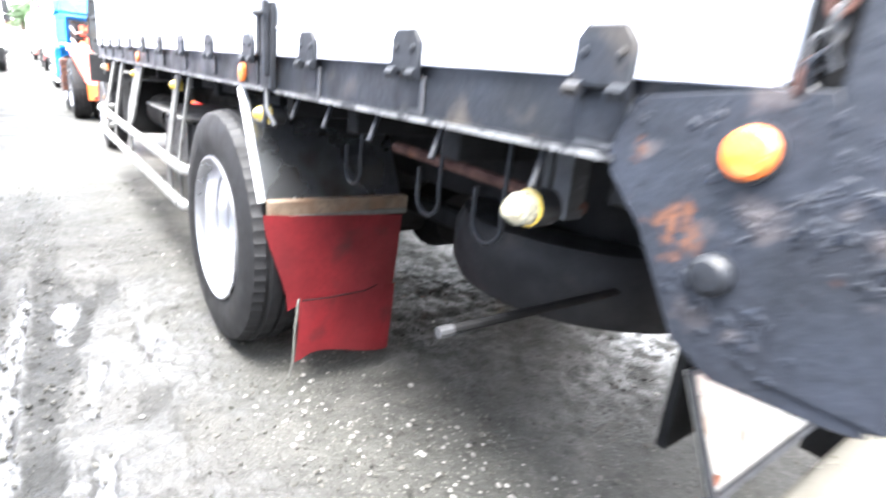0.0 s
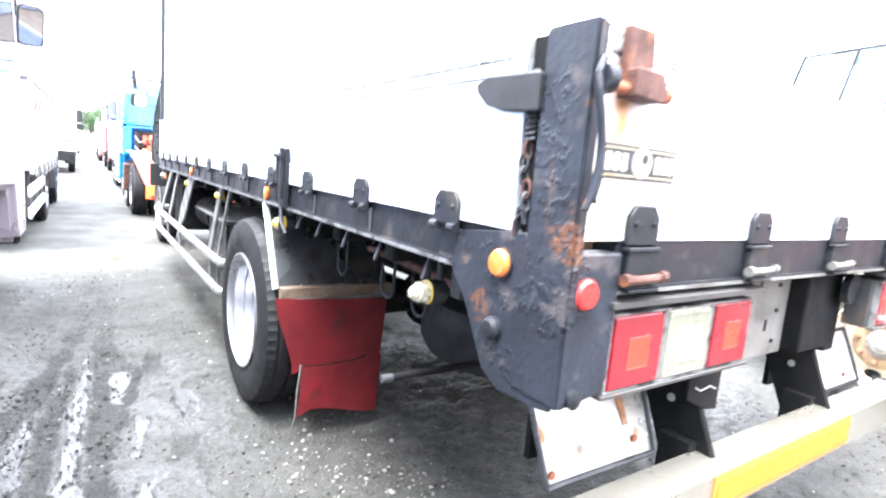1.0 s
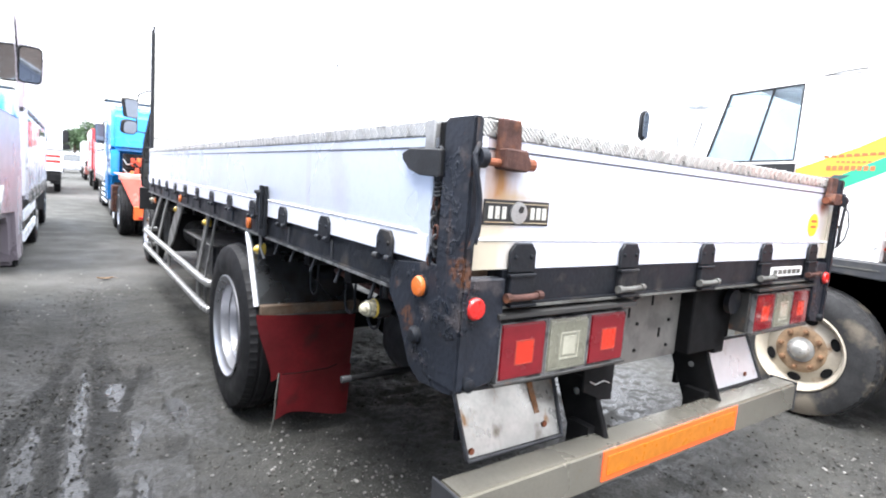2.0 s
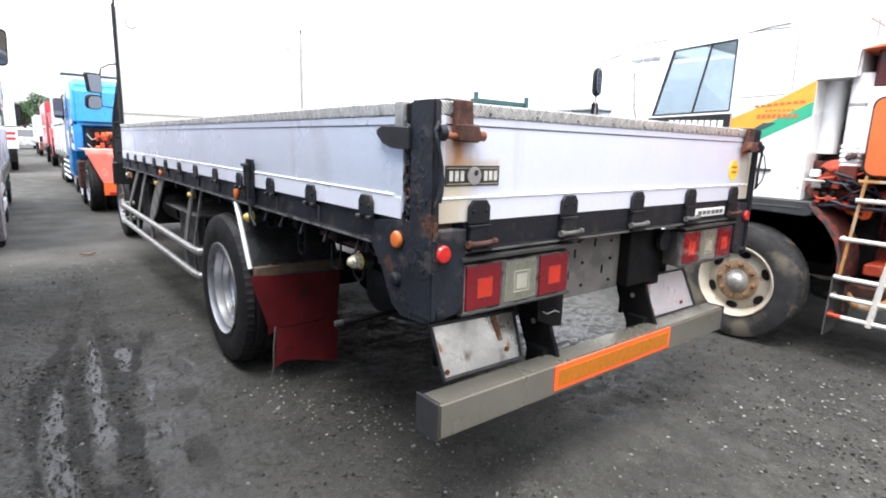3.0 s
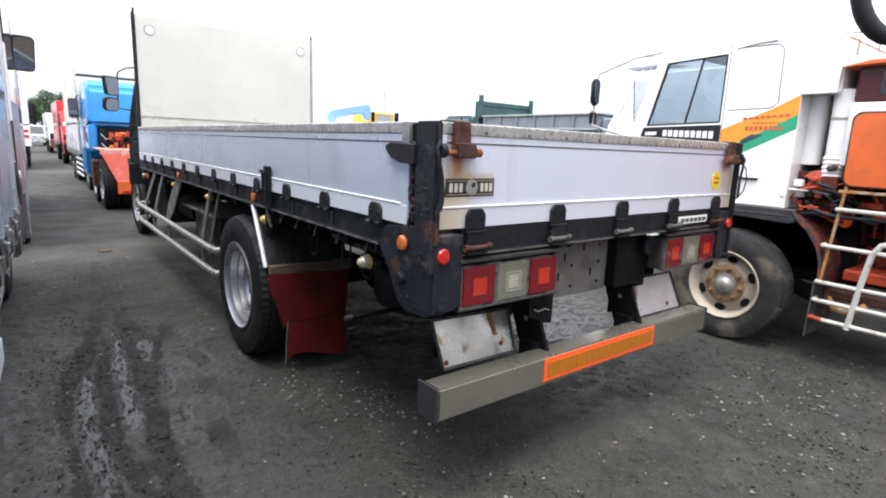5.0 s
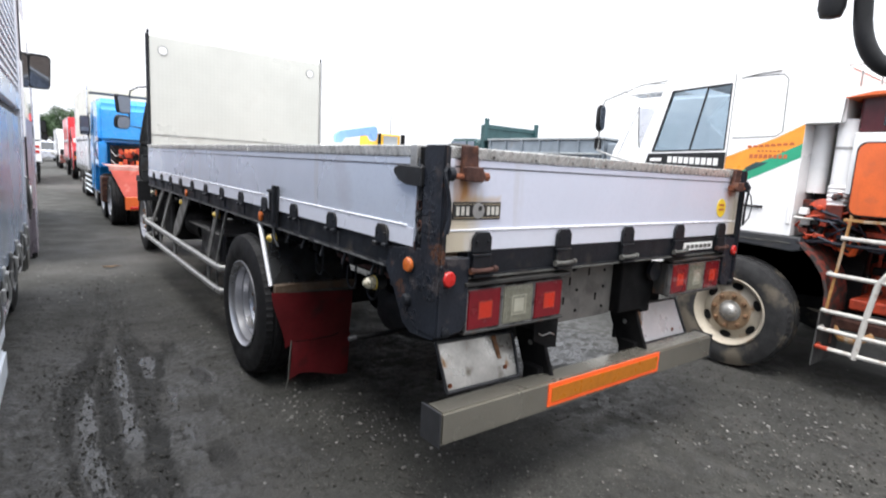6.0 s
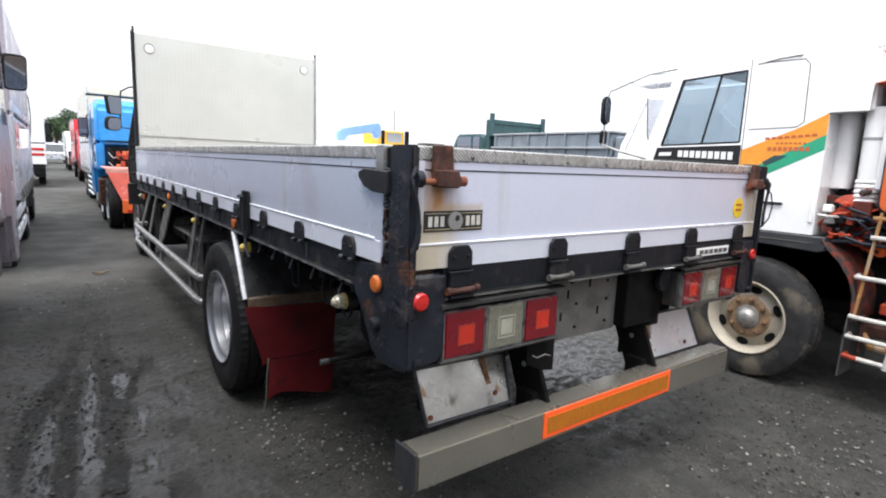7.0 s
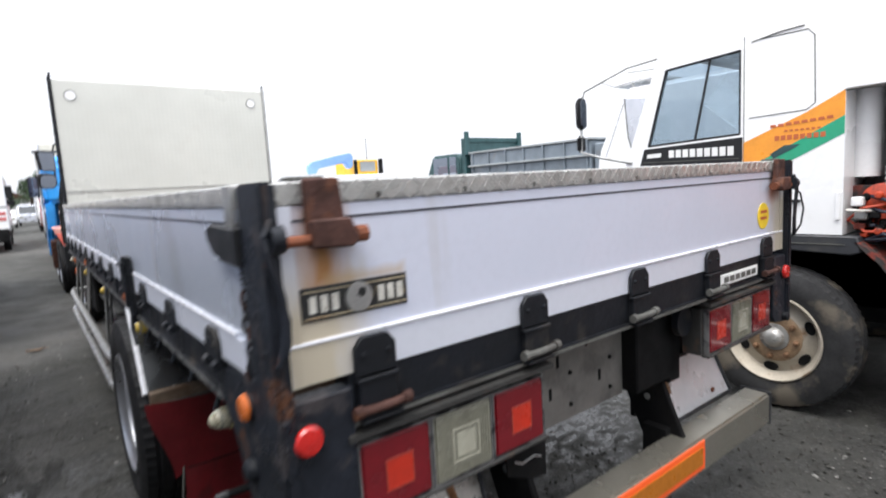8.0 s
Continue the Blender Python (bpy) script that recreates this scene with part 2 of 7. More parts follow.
M_guard = mat("mudguard_sheet", (0.2, 0.21, 0.22), 0.3, 0.9, 0.15, 5, 60, stain=((0.1, 0.09, 0.075), 5, 0.55, 0.2))
M_pipe = mat("galvanised_pipe", (0.42, 0.42, 0.41), 0.4, 0.65, 0.15, 9, 60, stain=((0.2, 0.18, 0.15), 14, 0.6, 0.2))
M_stay = mat("dusty_stay", (0.17, 0.17, 0.165), 0.6, 0.2, 0.2, 7, 60, stain=((0.07, 0.065, 0.06), 9, 0.52, 0.2), bump=0.3)
M_head = mat("headboard_sheet", (0.62, 0.625, 0.575), 0.42, 0.15, 0.05, 2, 60, stain=((0.56, 0.55, 0.5), 3, 0.6, 0.3))
dim_n, dim_l = M_head.node_tree.nodes, M_head.node_tree.links
dim_geo, dim_vor, dim_bump = dim_n.new("ShaderNodeNewGeometry"), dim_n.new("ShaderNodeTexVoronoi"), dim_n.new("ShaderNodeBump")
dim_vor.inputs["Scale"].default_value, dim_vor.inputs["Randomness"].default_value = 21.0, 0.08
dim_bump.inputs["Strength"].default_value, dim_bump.inputs["Distance"].default_value = 0.16, 0.008
dim_l.new(dim_geo.outputs["Position"], dim_vor.inputs["Vector"])
dim_l.new(dim_vor.outputs["Distance"], dim_bump.inputs["Height"])
dim_l.new(dim_bump.outputs[0], dim_n["Principled BSDF"].inputs["Normal"])
M_white = mat("white_cab_paint", (0.9, 0.9, 0.9), 0.3, 0, 0.03, 3, 40, coat=0.5, stain=((0.74, 0.73, 0.71), 4, 0.64, 0.25))
M_glass = mat("tinted_glass", (0.02, 0.026, 0.03), 0.04, 0, 0.05, 3, rvar=0.01, coat=1.0)
def pane_glass():
    """Thin tinted glass: clear through, glossy by its Fresnel."""
    m = bpy.data.materials.new("pane_glass")
    m.use_nodes = True
    n, l = m.node_tree.nodes, m.node_tree.links
    n.clear()
    o, mx, tr, gl, fr, pw = (n.new(k) for k in ("ShaderNodeOutputMaterial", "ShaderNodeMixShader", "ShaderNodeBsdfTransparent", "ShaderNodeBsdfGlossy", "ShaderNodeLayerWeight", "ShaderNodeMath"))
    tr.inputs[0].default_value = (0.79, 0.84, 0.875, 1)
    gl.inputs["Roughness"].default_value = 0.02
    pw.operation = "POWER"
    pw.inputs[1].default_value = 4.0
    fr.inputs[0].default_value = 0.5
    l.new(fr.outputs["Facing"], pw.inputs[0])
    gloss = n.new("ShaderNodeMapRange")
    gloss.inputs[3].default_value, gloss.inputs[4].default_value = 0.05, 0.95
    l.new(pw.outputs[0], gloss.inputs[0])
    l.new(gloss.outputs[0], mx.inputs[0])
    l.new(tr.outputs[0], mx.inputs[1])
    l.new(gl.outputs[0], mx.inputs[2])
    l.new(mx.outputs[0], o.inputs[0])
    return m


M_pane = pane_glass()
M_mirror = mat("mirror_glass", (0.24, 0.27, 0.32), 0.03, 1.0, 0.02, 3, rvar=0.01)
M_plastic = mat("black_plastic", (0.013, 0.0135, 0.015), 0.5, 0, 0.2, 8, 80, bump=0.2, spec=0.35)
M_decal_o = mat("orange_decal", (0.85, 0.33, 0.04), 0.4, 0, 0.1, 6)
M_decal_g = mat("green_decal", (0.03, 0.36, 0.2), 0.4, 0, 0.1, 6)
M_decal_r = mat("red_brown_print", (0.5, 0.12, 0.04), 0.5, 0, 0.1, 6)
M_print_w = mat("white_print", (0.8, 0.8, 0.78), 0.5, 0, 0.05)
M_board = mat("guard_board_paint", (0.74, 0.79, 0.84), 0.35, 0.1, 0.06, 3, 50, stain=((0.45, 0.46, 0.47), 5, 0.6, 0.25))
M_rung = mat("scuffed_white_rail", (0.62, 0.6, 0.56), 0.5, 0, 0.12, 9, 60, stain=((0.3, 0.2, 0.14), 14, 0.58, 0.2), bump=0.2)
M_letter = mat("worn_white_print", (0.6, 0.58, 0.52), 0.5, 0, 0.15, 40, stain=((0.2, 0.17, 0.12), 60, 0.6, 0.1))
M_print_k = mat("black_print", (0.02, 0.02, 0.02), 0.45, 0, 0.1, stain=((0.2, 0.16, 0.1), 30, 0.6, 0.15))
M_dirtyred = mat("dusty_red_paint", (0.24, 0.05, 0.035), 0.6, 0, 0.3, 9, 60, stain=((0.05, 0.042, 0.04), 17, 0.46, 0.1), bump=0.4)
M_crane = mat("crane_orange", (0.5, 0.06, 0.022), 0.5, 0, 0.35, 9, 60, stain=((0.07, 0.03, 0.025), 28, 0.54, 0.2), bump=0.3)
M_cranepanel = mat("crane_panel", (0.78, 0.15, 0.035), 0.4, 0, 0.12, 5, coat=0.2, stain=((0.5, 0.12, 0.05), 7, 0.6, 0.2), streak=((0.45, 0.1, 0.05), 9, 0.62, 0.15))
M_maroon = mat("maroon_glass", (0.1, 0.02, 0.025), 0.15, 0, 0.2, 6)
M_silver = mat("silver_body", (0.64, 0.66, 0.72), 0.3, 0.6, 0.06, 2, 40, stain=((0.4, 0.41, 0.45), 3, 0.58, 0.3))
M_bluegrey = mat("blue_grey_panel", (0.4, 0.47, 0.58), 0.24, 0.4, 0.08, 1.5, 40, stain=((0.38, 0.42, 0.52), 2.5, 0.55, 0.3))
M_lav = mat("lavender_body", (0.36, 0.32, 0.36), 0.35, 0.2, 0.08, 2, stain=((0.38, 0.33, 0.36), 2, 0.5, 0.3))
M_blue = mat("blue_cab_paint", (0.02, 0.31, 0.78), 0.3, 0, 0.1, 3, coat=0.5)
M_redtruck = mat("red_truck_paint", (0.6, 0.03, 0.04), 0.35, 0, 0.1, 3, coat=0.4)
M_castdark = mat("greasy_red_casting", (0.17, 0.03, 0.018), 0.55, 0.1, 0.4, 9, 60, stain=((0.02, 0.018, 0.018), 13, 0.5, 0.12), bump=0.4)
M_fendtop = mat("faded_fender_top", (0.62, 0.3, 0.25), 0.6, 0, 0.15, 5, stain=((0.7, 0.5, 0.45), 4, 0.55, 0.2))
M_fend = mat("tractor_red_orange", (0.42, 0.05, 0.025), 0.5, 0, 0.15, 5, stain=((0.6, 0.25, 0.2), 4, 0.58, 0.2))
M_greent = mat("dump_green", (0.025, 0.075, 0.08), 0.5, 0, 0.2, 3)
M_dumpbody = mat("dump_blue_grey", (0.2, 0.235, 0.27), 0.45, 0.2, 0.15, 3, stain=((0.2, 0.2, 0.2), 4, 0.6, 0.2))
M_greybody = mat("dump_grey", (0.3, 0.32, 0.33), 0.5, 0.1, 0.15, 3)
M_yel = mat("machine_yellow", (0.75, 0.42, 0.03), 0.45, 0, 0.15, 5)
M_boom = mat("boom_blue", (0.24, 0.42, 0.8), 0.4, 0, 0.1, 5)
M_sticker = mat("yellow_sticker", (0.85, 0.6, 0.03), 0.5, 0, 0.08, 20)
M_wood = mat("weathered_plank", (0.12, 0.085, 0.058), 0.75, 0, 0.35, 9, 60, stain=((0.1, 0.055, 0.03), 12, 0.5, 0.2), bump=0.4)
M_leafdry = mat("dry_leaf_brown", (0.3, 0.19, 0.1), 0.7, 0, 0.3, 30)
M_creambody = mat("cream_body", (0.56, 0.55, 0.49), 0.4, 0, 0.06, 2, stain=((0.45, 0.43, 0.37), 3, 0.6, 0.2))
M_wall = mat("grey_concrete", (0.2, 0.2, 0.19), 0.85, 0, 0.2, 1.5, 30, bump=0.3)
M_bark = mat("tree_bark", (0.07, 0.05, 0.035), 0.9, 0, 0.3, 5, bump=0.5)
M_leaf = mat("tree_leaves", (0.06, 0.105, 0.045), 0.7, 0, 0.5, 0.5, 4)
M_clod = mat("mud_clod", (0.1, 0.096, 0.085), 0.8, 0, 0.3, 20, 120, island=0.8, spec=0.3)
M_stone = mat("gravel", (0.3, 0.29, 0.27), 0.8, 0, 0.3, 20, 120, island=0.55)


# ---- building helpers ----
def box(bm, x0, x1, y0, y1, z0, z1, bev=0.0, seg=1, m=None):
    g = bmesh.ops.create_cube(bm, size=1.0)
    vs = g["verts"]
    bmesh.ops.transform(bm, matrix=Matrix.Translation(((x0 + x1) / 2, (y0 + y1) / 2, (z0 + z1) / 2)) @ Matrix.Diagonal((abs(x1 - x0), abs(y1 - y0), abs(z1 - z0), 1)), verts=vs)
    if bev:
        es = list({e for v in vs for e in v.link_edges})
        vs = [v for v in bmesh.ops.bevel(bm, geom=es, offset=bev, segments=seg, affect="EDGES", clamp_overlap=True)["verts"]]
        vs = list({w for v in vs for f in v.link_faces for w in f.verts})
    if m is not None:
        bmesh.ops.transform(bm, matrix=m, verts=vs)
    return bm


def prism(bm, pts, axis, a, b, bev=0.0, seg=2):
    """Extrude a polygon from a to b along axis; pts are in the two other axes, in x, y, z order."""
    def put(p, c):
        return {"x": (c, p[0], p[1]), "y": (p[0], c, p[1]), "z": (p[0], p[1], c)}[axis]
    lo = [bm.verts.new(put(p, a)) for p in pts]
    hi = [bm.verts.new(put(p, b)) for p in pts]
    n = len(pts)
    fs = [bm.faces.new(lo), bm.faces.new(hi[::-1])]
    for i in range(n):
        fs.append(bm.faces.new((lo[i], hi[i], hi[(i + 1) % n], lo[(i + 1) % n])))
    if bev:
        bmesh.ops.recalc_face_normals(bm, faces=fs)
        bmesh.ops.bevel(bm, geom=list({e for f in fs for e in f.edges}), offset=bev, segments=seg, affect="EDGES", clamp_overlap=True)
    return bm


def ring_frame(d):
    d = Vector(d).normalized()
    u = d.cross(Vector((0, 0, 1)))
    if u.length < 1e-3:
        u = Vector((1, 0, 0))
    u.normalize()
    return u, d.cross(u)


def tube(bm, pts, r, seg=10):
    pts = [Vector(p) for p in pts]
    rings = []
    for i, p in enumerate(pts):
        d = pts[min(i + 1, len(pts) - 1)] - pts[max(i - 1, 0)]
        u, v = ring_frame(d)
        rings.append([bm.verts.new(p + r * (math.cos(2 * math.pi * k / seg) * u + math.sin(2 * math.pi * k / seg) * v)) for k in range(seg)])
    for a, b in zip(rings, rings[1:]):
        best = min(range(seg), key=lambda s: sum((a[k].co - b[(k + s) % seg].co).length for k in range(seg)))
        for k in range(seg):
            bm.faces.new((a[k], a[(k + 1) % seg], b[(k + 1 + best) % seg], b[(k + best) % seg]))
    bm.faces.new(rings[0][::-1])
    bm.faces.new(rings[-1])
    return bm


def lathe(bm, prof, centre, axis="x", seg=40, flip=1, wobble=None):
    """Turn a profile of (along, radius) about an axis through centre."""
    c = Vector(centre)
    rings = []
    for j, (a, r) in enumerate(prof):
        ring = []
        for k in range(seg):
            t = 2 * math.pi * k / seg
            rr = r + (wobble(j, k) if wobble else 0)
            p, q = rr * math.cos(t), rr * math.sin(t)
            off = {"x": (a * flip, p, q), "y": (p, a * flip, q), "z": (p, q, a * flip)}[axis]
            ring.append(bm.verts.new(c + Vector(off)))
        rings.append(ring)
    for a, b in zip(rings, rings[1:]):
        for k in range(seg):
            bm.faces.new((a[k], a[(k + 1) % seg], b[(k + 1) % seg], b[k]))
    if prof[0][1] < 0.09:
        bm.faces.new(rings[0][::-1])
    if prof[-1][1] < 0.09:
        bm.faces.new(rings[-1])
    return bm


def finish(bm, mesh):
    bmesh.ops.recalc_face_normals(bm, faces=bm.faces)
    for f in bm.faces:
        f.smooth = True
    for e in bm.edges:
        e.smooth = not (len(e.link_faces) == 2 and e.calc_face_angle(0) > 0.6)
    bm.to_mesh(mesh)
    bm.free()


def part(name, bm, material, parent, label=""):
    mesh = bpy.data.meshes.new(name)
    finish(bm, mesh)
    mesh.materials.append(material)
    ob = new(name, mesh)
    ob.parent = parent
    return tagged(ob, label) if label else ob


def B():
    return bmesh.new()


def thing(name, m, label, category, group="", kind=""):
    ob = new(name)
    ob.empty_display_size = 0.2
    ob.matrix_world = m
    return tagged(ob, label, category, group, kind)


def rounded(hx, hz, r, lean=0.0):
    """An outline in x and z with round corners; lean shifts the lower edge sideways."""
    pts = []
    for cx, cz, a0 in ((hx - r, hz - r, 0), (-hx + r, hz - r, 90), (-hx + r, -hz + r, 180), (hx - r, -hz + r, 270)):
        for k in range(5):
            a = radians(a0 + 22.5 * k)
            x, z = cx + r * math.cos(a), cz + r * math.sin(a)
            pts.append((x * (1 - 0.12 * lean * (z < 0)) + lean * 0.02 * (hz - z) / hz, z))
    return pts


def mirror_head(parent, tip, hx, hz, r, label, lean=0.0):
    bm = prism(B(), rounded(hx, hz, r, lean), "y", -0.03, 0.05, 0.01, 2)
    bm.transform(tip)
    shell = part("mirror", bm, M_plastic, parent, label)
    bm = prism(B(), rounded(hx - 0.014, hz - 0.016, r - 0.006, lean), "y", -0.034, -0.031)
    bm.transform(tip)
    part("mirror_glass", bm, M_mirror, shell, "mirror face reflecting the yard")
    return shell


def wheel(parent, c, out, r=0.49, w=0.25, rim=M_rim, style="deep", nuts=8, lab="", tyre=None):
    """A lorry wheel at c whose outer face looks along out (+1 or -1) on x."""
    h = w / 2
    rr = r * 0.585
    prof = [(-h * 0.86, rr), (-h, r * 0.72), (-h * 0.98, r * 0.86), (-h * 0.86, r * 0.965), (-h * 0.55, r * 0.99), (-h * 0.5, r * 0.965), (-h * 0.42, r * 0.965), (-h * 0.38, r), (-h * 0.06, r), (-h * 0.04, r * 0.97), (h * 0.04, r * 0.97), (h * 0.06, r), (h * 0.38, r), (h * 0.42, r * 0.965), (h * 0.5, r * 0.965), (h * 0.55, r * 0.99), (h * 0.86, r * 0.965), (h * 0.98, r * 0.86), (h, r * 0.72), (h * 0.86, rr)]

    def wob(j, k):
        return -0.0075 * (k % 2 == 0) if j in (3, 4, 15, 16) else (-0.004 * (k % 4 == 1) if j in (7, 8, 11, 12) else 0)
    t = part("wheel", lathe(B(), prof, c, "x", 128, out, wob), tyre or M_tyre, parent, lab or "black rubber lorry tyre, muddy at the tread")
    if style == "deep":
        rp = [(-h * 0.8, rr * 1.0), (-h * 0.8, rr * 0.3), (-h * 0.75, rr * 0.3), (-h * 0.3, rr * 0.42), (-h * 0.28, rr * 0.6), (-h * 0.18, rr * 0.74), (-h * 0.02, rr * 0.78), (h * 0.0, rr * 0.82), (h * 0.3, rr * 0.845), (h * 0.33, rr * 0.885), (h * 0.7, rr * 0.9), (h * 0.73, rr * 0.94), (h * 0.9, rr * 1.0), (h * 0.98, rr * 1.02), (h * 0.96, rr * 1.05), (h * 0.8, rr * 1.05)]
        part("rim", lathe(B(), rp, c, "x", 48, out), rim, t)
        part("hub", lathe(B(), [(-h * 0.75, rr * 0.3), (-h * 0.1, rr * 0.28), (h * 0.0, rr * 0.22), (h * 0.02, 0.01)], c, "x", 24, out), M_under, t, "dark greasy axle hub")
        nr, na = rr * 0.5, -h * 0.25
    else:
        rp = [(-h * 0.8, rr), (-h * 0.8, rr * 0.3), (h * 0.35, rr * 0.32), (h * 0.55, rr * 0.4), (h * 0.58, rr * 0.58), (h * 0.42, rr * 0.66), (h * 0.3, rr * 0.86), (h * 0.66, rr * 0.92), (h * 0.9, rr * 1.0), (h * 0.98, rr * 1.02), (h * 0.96, rr * 1.05), (h * 0.8, rr * 1.05)]
        part("rim", lathe(B(), rp, c, "x", 48, out), rim, t)
        part("hub_ring", lathe(B(), [(h * 0.56, rr * 0.3), (h * 0.6, rr * 0.34), (h * 0.6, rr * 0.57), (h * 0.56, rr * 0.6)], c, "x", 32, out), M_hubring if rim is M_rim_cream else rim, t, "rust-brown hub ring" if rim is M_rim_cream else "")
        part("hub", lathe(B(), [(h * 0.3, rr * 0.34), (h * 0.66, rr * 0.32), (h * 0.7, rr * 0.24), (h * 0.92, rr * 0.19), (h * 1.02, rr * 0.12), (h * 1.05, 0.01)], c, "x", 28, out), M_hubcap, t, "round dull grey hub cap")
        holes = 6 if rim is M_rim_cream else 8
        for k in range(holes):
            a = 2 * math.pi * (k + 0.62) / holes
            bm = lathe(B(), [(0, 0.001), (0.004, rr * 0.1), (0.0, rr * 0.105), (-0.01, rr * 0.105)], (0, 0, 0), "x", 14, 1)
            bmesh.ops.transform(bm, matrix=Matrix.Translation((c[0] + out * (h * 0.37), c[1] + rr * 0.77 * math.cos(a), c[2] + rr * 0.77 * math.sin(a))) @ Matrix.Rotation(a, 4, "X") @ Matrix.Diagonal((1, 0.95, 1.0 if holes == 8 else 1.55, 1)), verts=bm.verts)
            part("hand_hole", bm, M_under, t, "dark ventilation hole in the rim")
        nr, na = rr * 0.48, h * 0.58
    for k in range(nuts):
        a = 2 * math.pi * (k + 0.2) / nuts
        p = (c[0] + out * na, c[1] + nr * math.cos(a), c[2] + nr * math.sin(a))
        part("nut", lathe(B(), [(-0.005, 0.019), (0.025, 0.018), (0.034, 0.012), (0.035, 0.002)], p, "x", 8, out), M_nut, t)
    return t


# ---- the ground ----
def sstep(v):
    v = np.clip(v, 0, 1)
    return v * v * (3 - 2 * v)


# pressed wheel tracks and standing water, as rows (y, x from, x to)
TRACKS = [
    ((0.2, -2.27, -2.19), (1.39, -2.308, -2.248), (1.52, -2.316, -2.256), (1.78, -2.334, -2.238), (2.08, -2.329, -2.213), (2.38, -2.267, -2.111), (2.76, -2.161, -2.035), (2.99, -2.105, -2.015), (3.53, -2.026, -1.914), (4.24, -1.942, -1.827), (6.3, -1.78, -1.68)),
    ((0.3, -2.05, -1.93), (1.26, -2.132, -2.039), (1.46, -2.156, -2.048), (1.79, -2.125, -2.024), (2.16, -2.12, -2.009), (2.82, -2.025, -1.954), (3.1, -2.0, -1.95)),
    ((0.4, -1.99, -1.85), (1.23, -1.999, -1.865), (1.52, -1.936, -1.838), (1.9, -1.919, -1.805), (2.35, -1.901, -1.702), (2.8, -1.875, -1.627), (3.27, -1.869, -1.744), (4.17, -1.805, -1.697), (5.6, -1.66, -1.58)),
    ((2.5, -1.67, -1.59), (2.75, -1.65, -1.53), (3.15, -1.565, -1.475)),
    ((1.5, -1.65, -1.54), (1.7, -1.615, -1.49), (1.95, -1.57, -1.48)),
    ((0.75, -1.72, -1.6), (1.1, -1.71, -1.58), (1.35, -1.68, -1.6)),
]
POOLS = [
    ((1.0, -2.2, -2.12), (1.33, -2.235, -2.125), (1.56, -2.239, -2.165), (1.72, -2.218, -2.15), (1.85, -2.22, -2.13), (2.05, -2.206, -2.128), (2.24, -2.165, -2.124), (2.32, -2.15, -2.13)),
    ((2.13, -1.99, -1.93), (2.19, -1.995, -1.925), (2.49, -1.973, -1.9), (2.77, -1.936, -1.89), (3.2, -1.906, -1.888)),
    ((1.4, -2.04, -1.995), (1.55, -2.034, -1.938), (1.73, -2.02, -1.94), (2.01, -2.005, -1.93), (2.06, -1.99, -1.945)),
    ((2.42, -1.8, -1.77), (2.55, -1.797, -1.735), (2.79, -1.79, -1.692), (2.84, -1.77, -1.71)),
    ((1.8, -1.757, -1.717), (2.16, -1.706, -1.65)),
    ((1.37, -1.77, -1.71), (1.56, -1.746, -1.685)),
    ((0.5, -2.22, -2.1), (0.8, -2.21, -2.1), (0.95, -2.19, -2.13)),
    ((2.1, -1.5, -1.42), (2.3, -1.53, -1.4), (2.45, -1.5, -1.43)),
]


def inside(x, y, rows, wobble):
    """How far a place lies within a strip given by rows, in metres."""
    ry = [p[0] for p in rows]
    side = np.minimum(x - np.interp(y, ry, [p[1] for p in rows]), np.interp(y, ry, [p[2] for p in rows]) - x)
    return np.minimum(side, 0.35 * np.minimum(y - ry[0], ry[-1] - y)) + wobble


def tracks(x, y):
    """Height of the tyre tracks in the mud, how much track lies there, and the standing water."""
    h, on, water = np.zeros_like(x), np.zeros_like(x), np.full_like(x, -1.0)
    rough, fine, tiny = smooth_noise(x, y, 7.0, 21), smooth_noise(x, y, 26.0, 22), smooth_noise(x, y, 60.0, 23)
    wob = 0.035 * (rough - 0.5) + 0.032 * (fine - 0.5) + 0.014 * (tiny - 0.5)
    for rows in TRACKS:
        tooth = sstep(0.5 + 1.4 * np.sin(y * 2 * np.pi / 0.047 + 3.0 * rough + np.sign(x - np.interp(y, [p[0] for p in rows], [0.5 * (p[1] + p[2]) for p in rows]))))
        d = inside(x, y, rows, wob + 0.014 * (tooth - 0.5))
        band = sstep(d / 0.016 + 0.5)
        fade = sstep((y - rows[0][0]) / 0.4) * sstep((rows[-1][0] - y) / (0.12 + 0.25 * (rows[-1][0] - 2.5) * (rows[-1][0] > 4)))
        h += fade * (0.011 * (0.3 + fine) * np.exp(-((d + 0.012) / 0.014) ** 2) - 0.009 * band + 0.009 * band * (tiny - 0.5) * sstep((rough - 0.3) / 0.2) + 0.009 * tooth * band * np.exp(-((d - 0.02) / 0.022) ** 2))
        on = np.maximum(on, fade * band * (0.7 + 0.3 * rough) * (1 - 0.75 * sstep((y - 2.7) / 1.6)))
    for rows in POOLS:
        water = np.maximum(water, inside(x, y, rows, 0.6 * wob))
    return h, on, water


def smooth_noise(x, y, sc, seed):
    """Value noise on a lattice, smoothly joined."""
    gx, gy = x * sc, y * sc
    ix, iy = np.floor(gx).astype(int), np.floor(gy).astype(int)
    fx, fy = gx - ix, gy - iy
    fx, fy = fx * fx * (3 - 2 * fx), fy * fy * (3 - 2 * fy)

    def cell(a, b):
        v = np.sin(a * 127.1 + b * 311.7 + seed * 74.7) * 43758.5453
        return v - np.floor(v)
    return (cell(ix, iy) * (1 - fx) + cell(ix + 1, iy) * fx) * (1 - fy) + (cell(ix, iy + 1) * (1 - fx) + cell(ix + 1, iy + 1) * fx) * fy


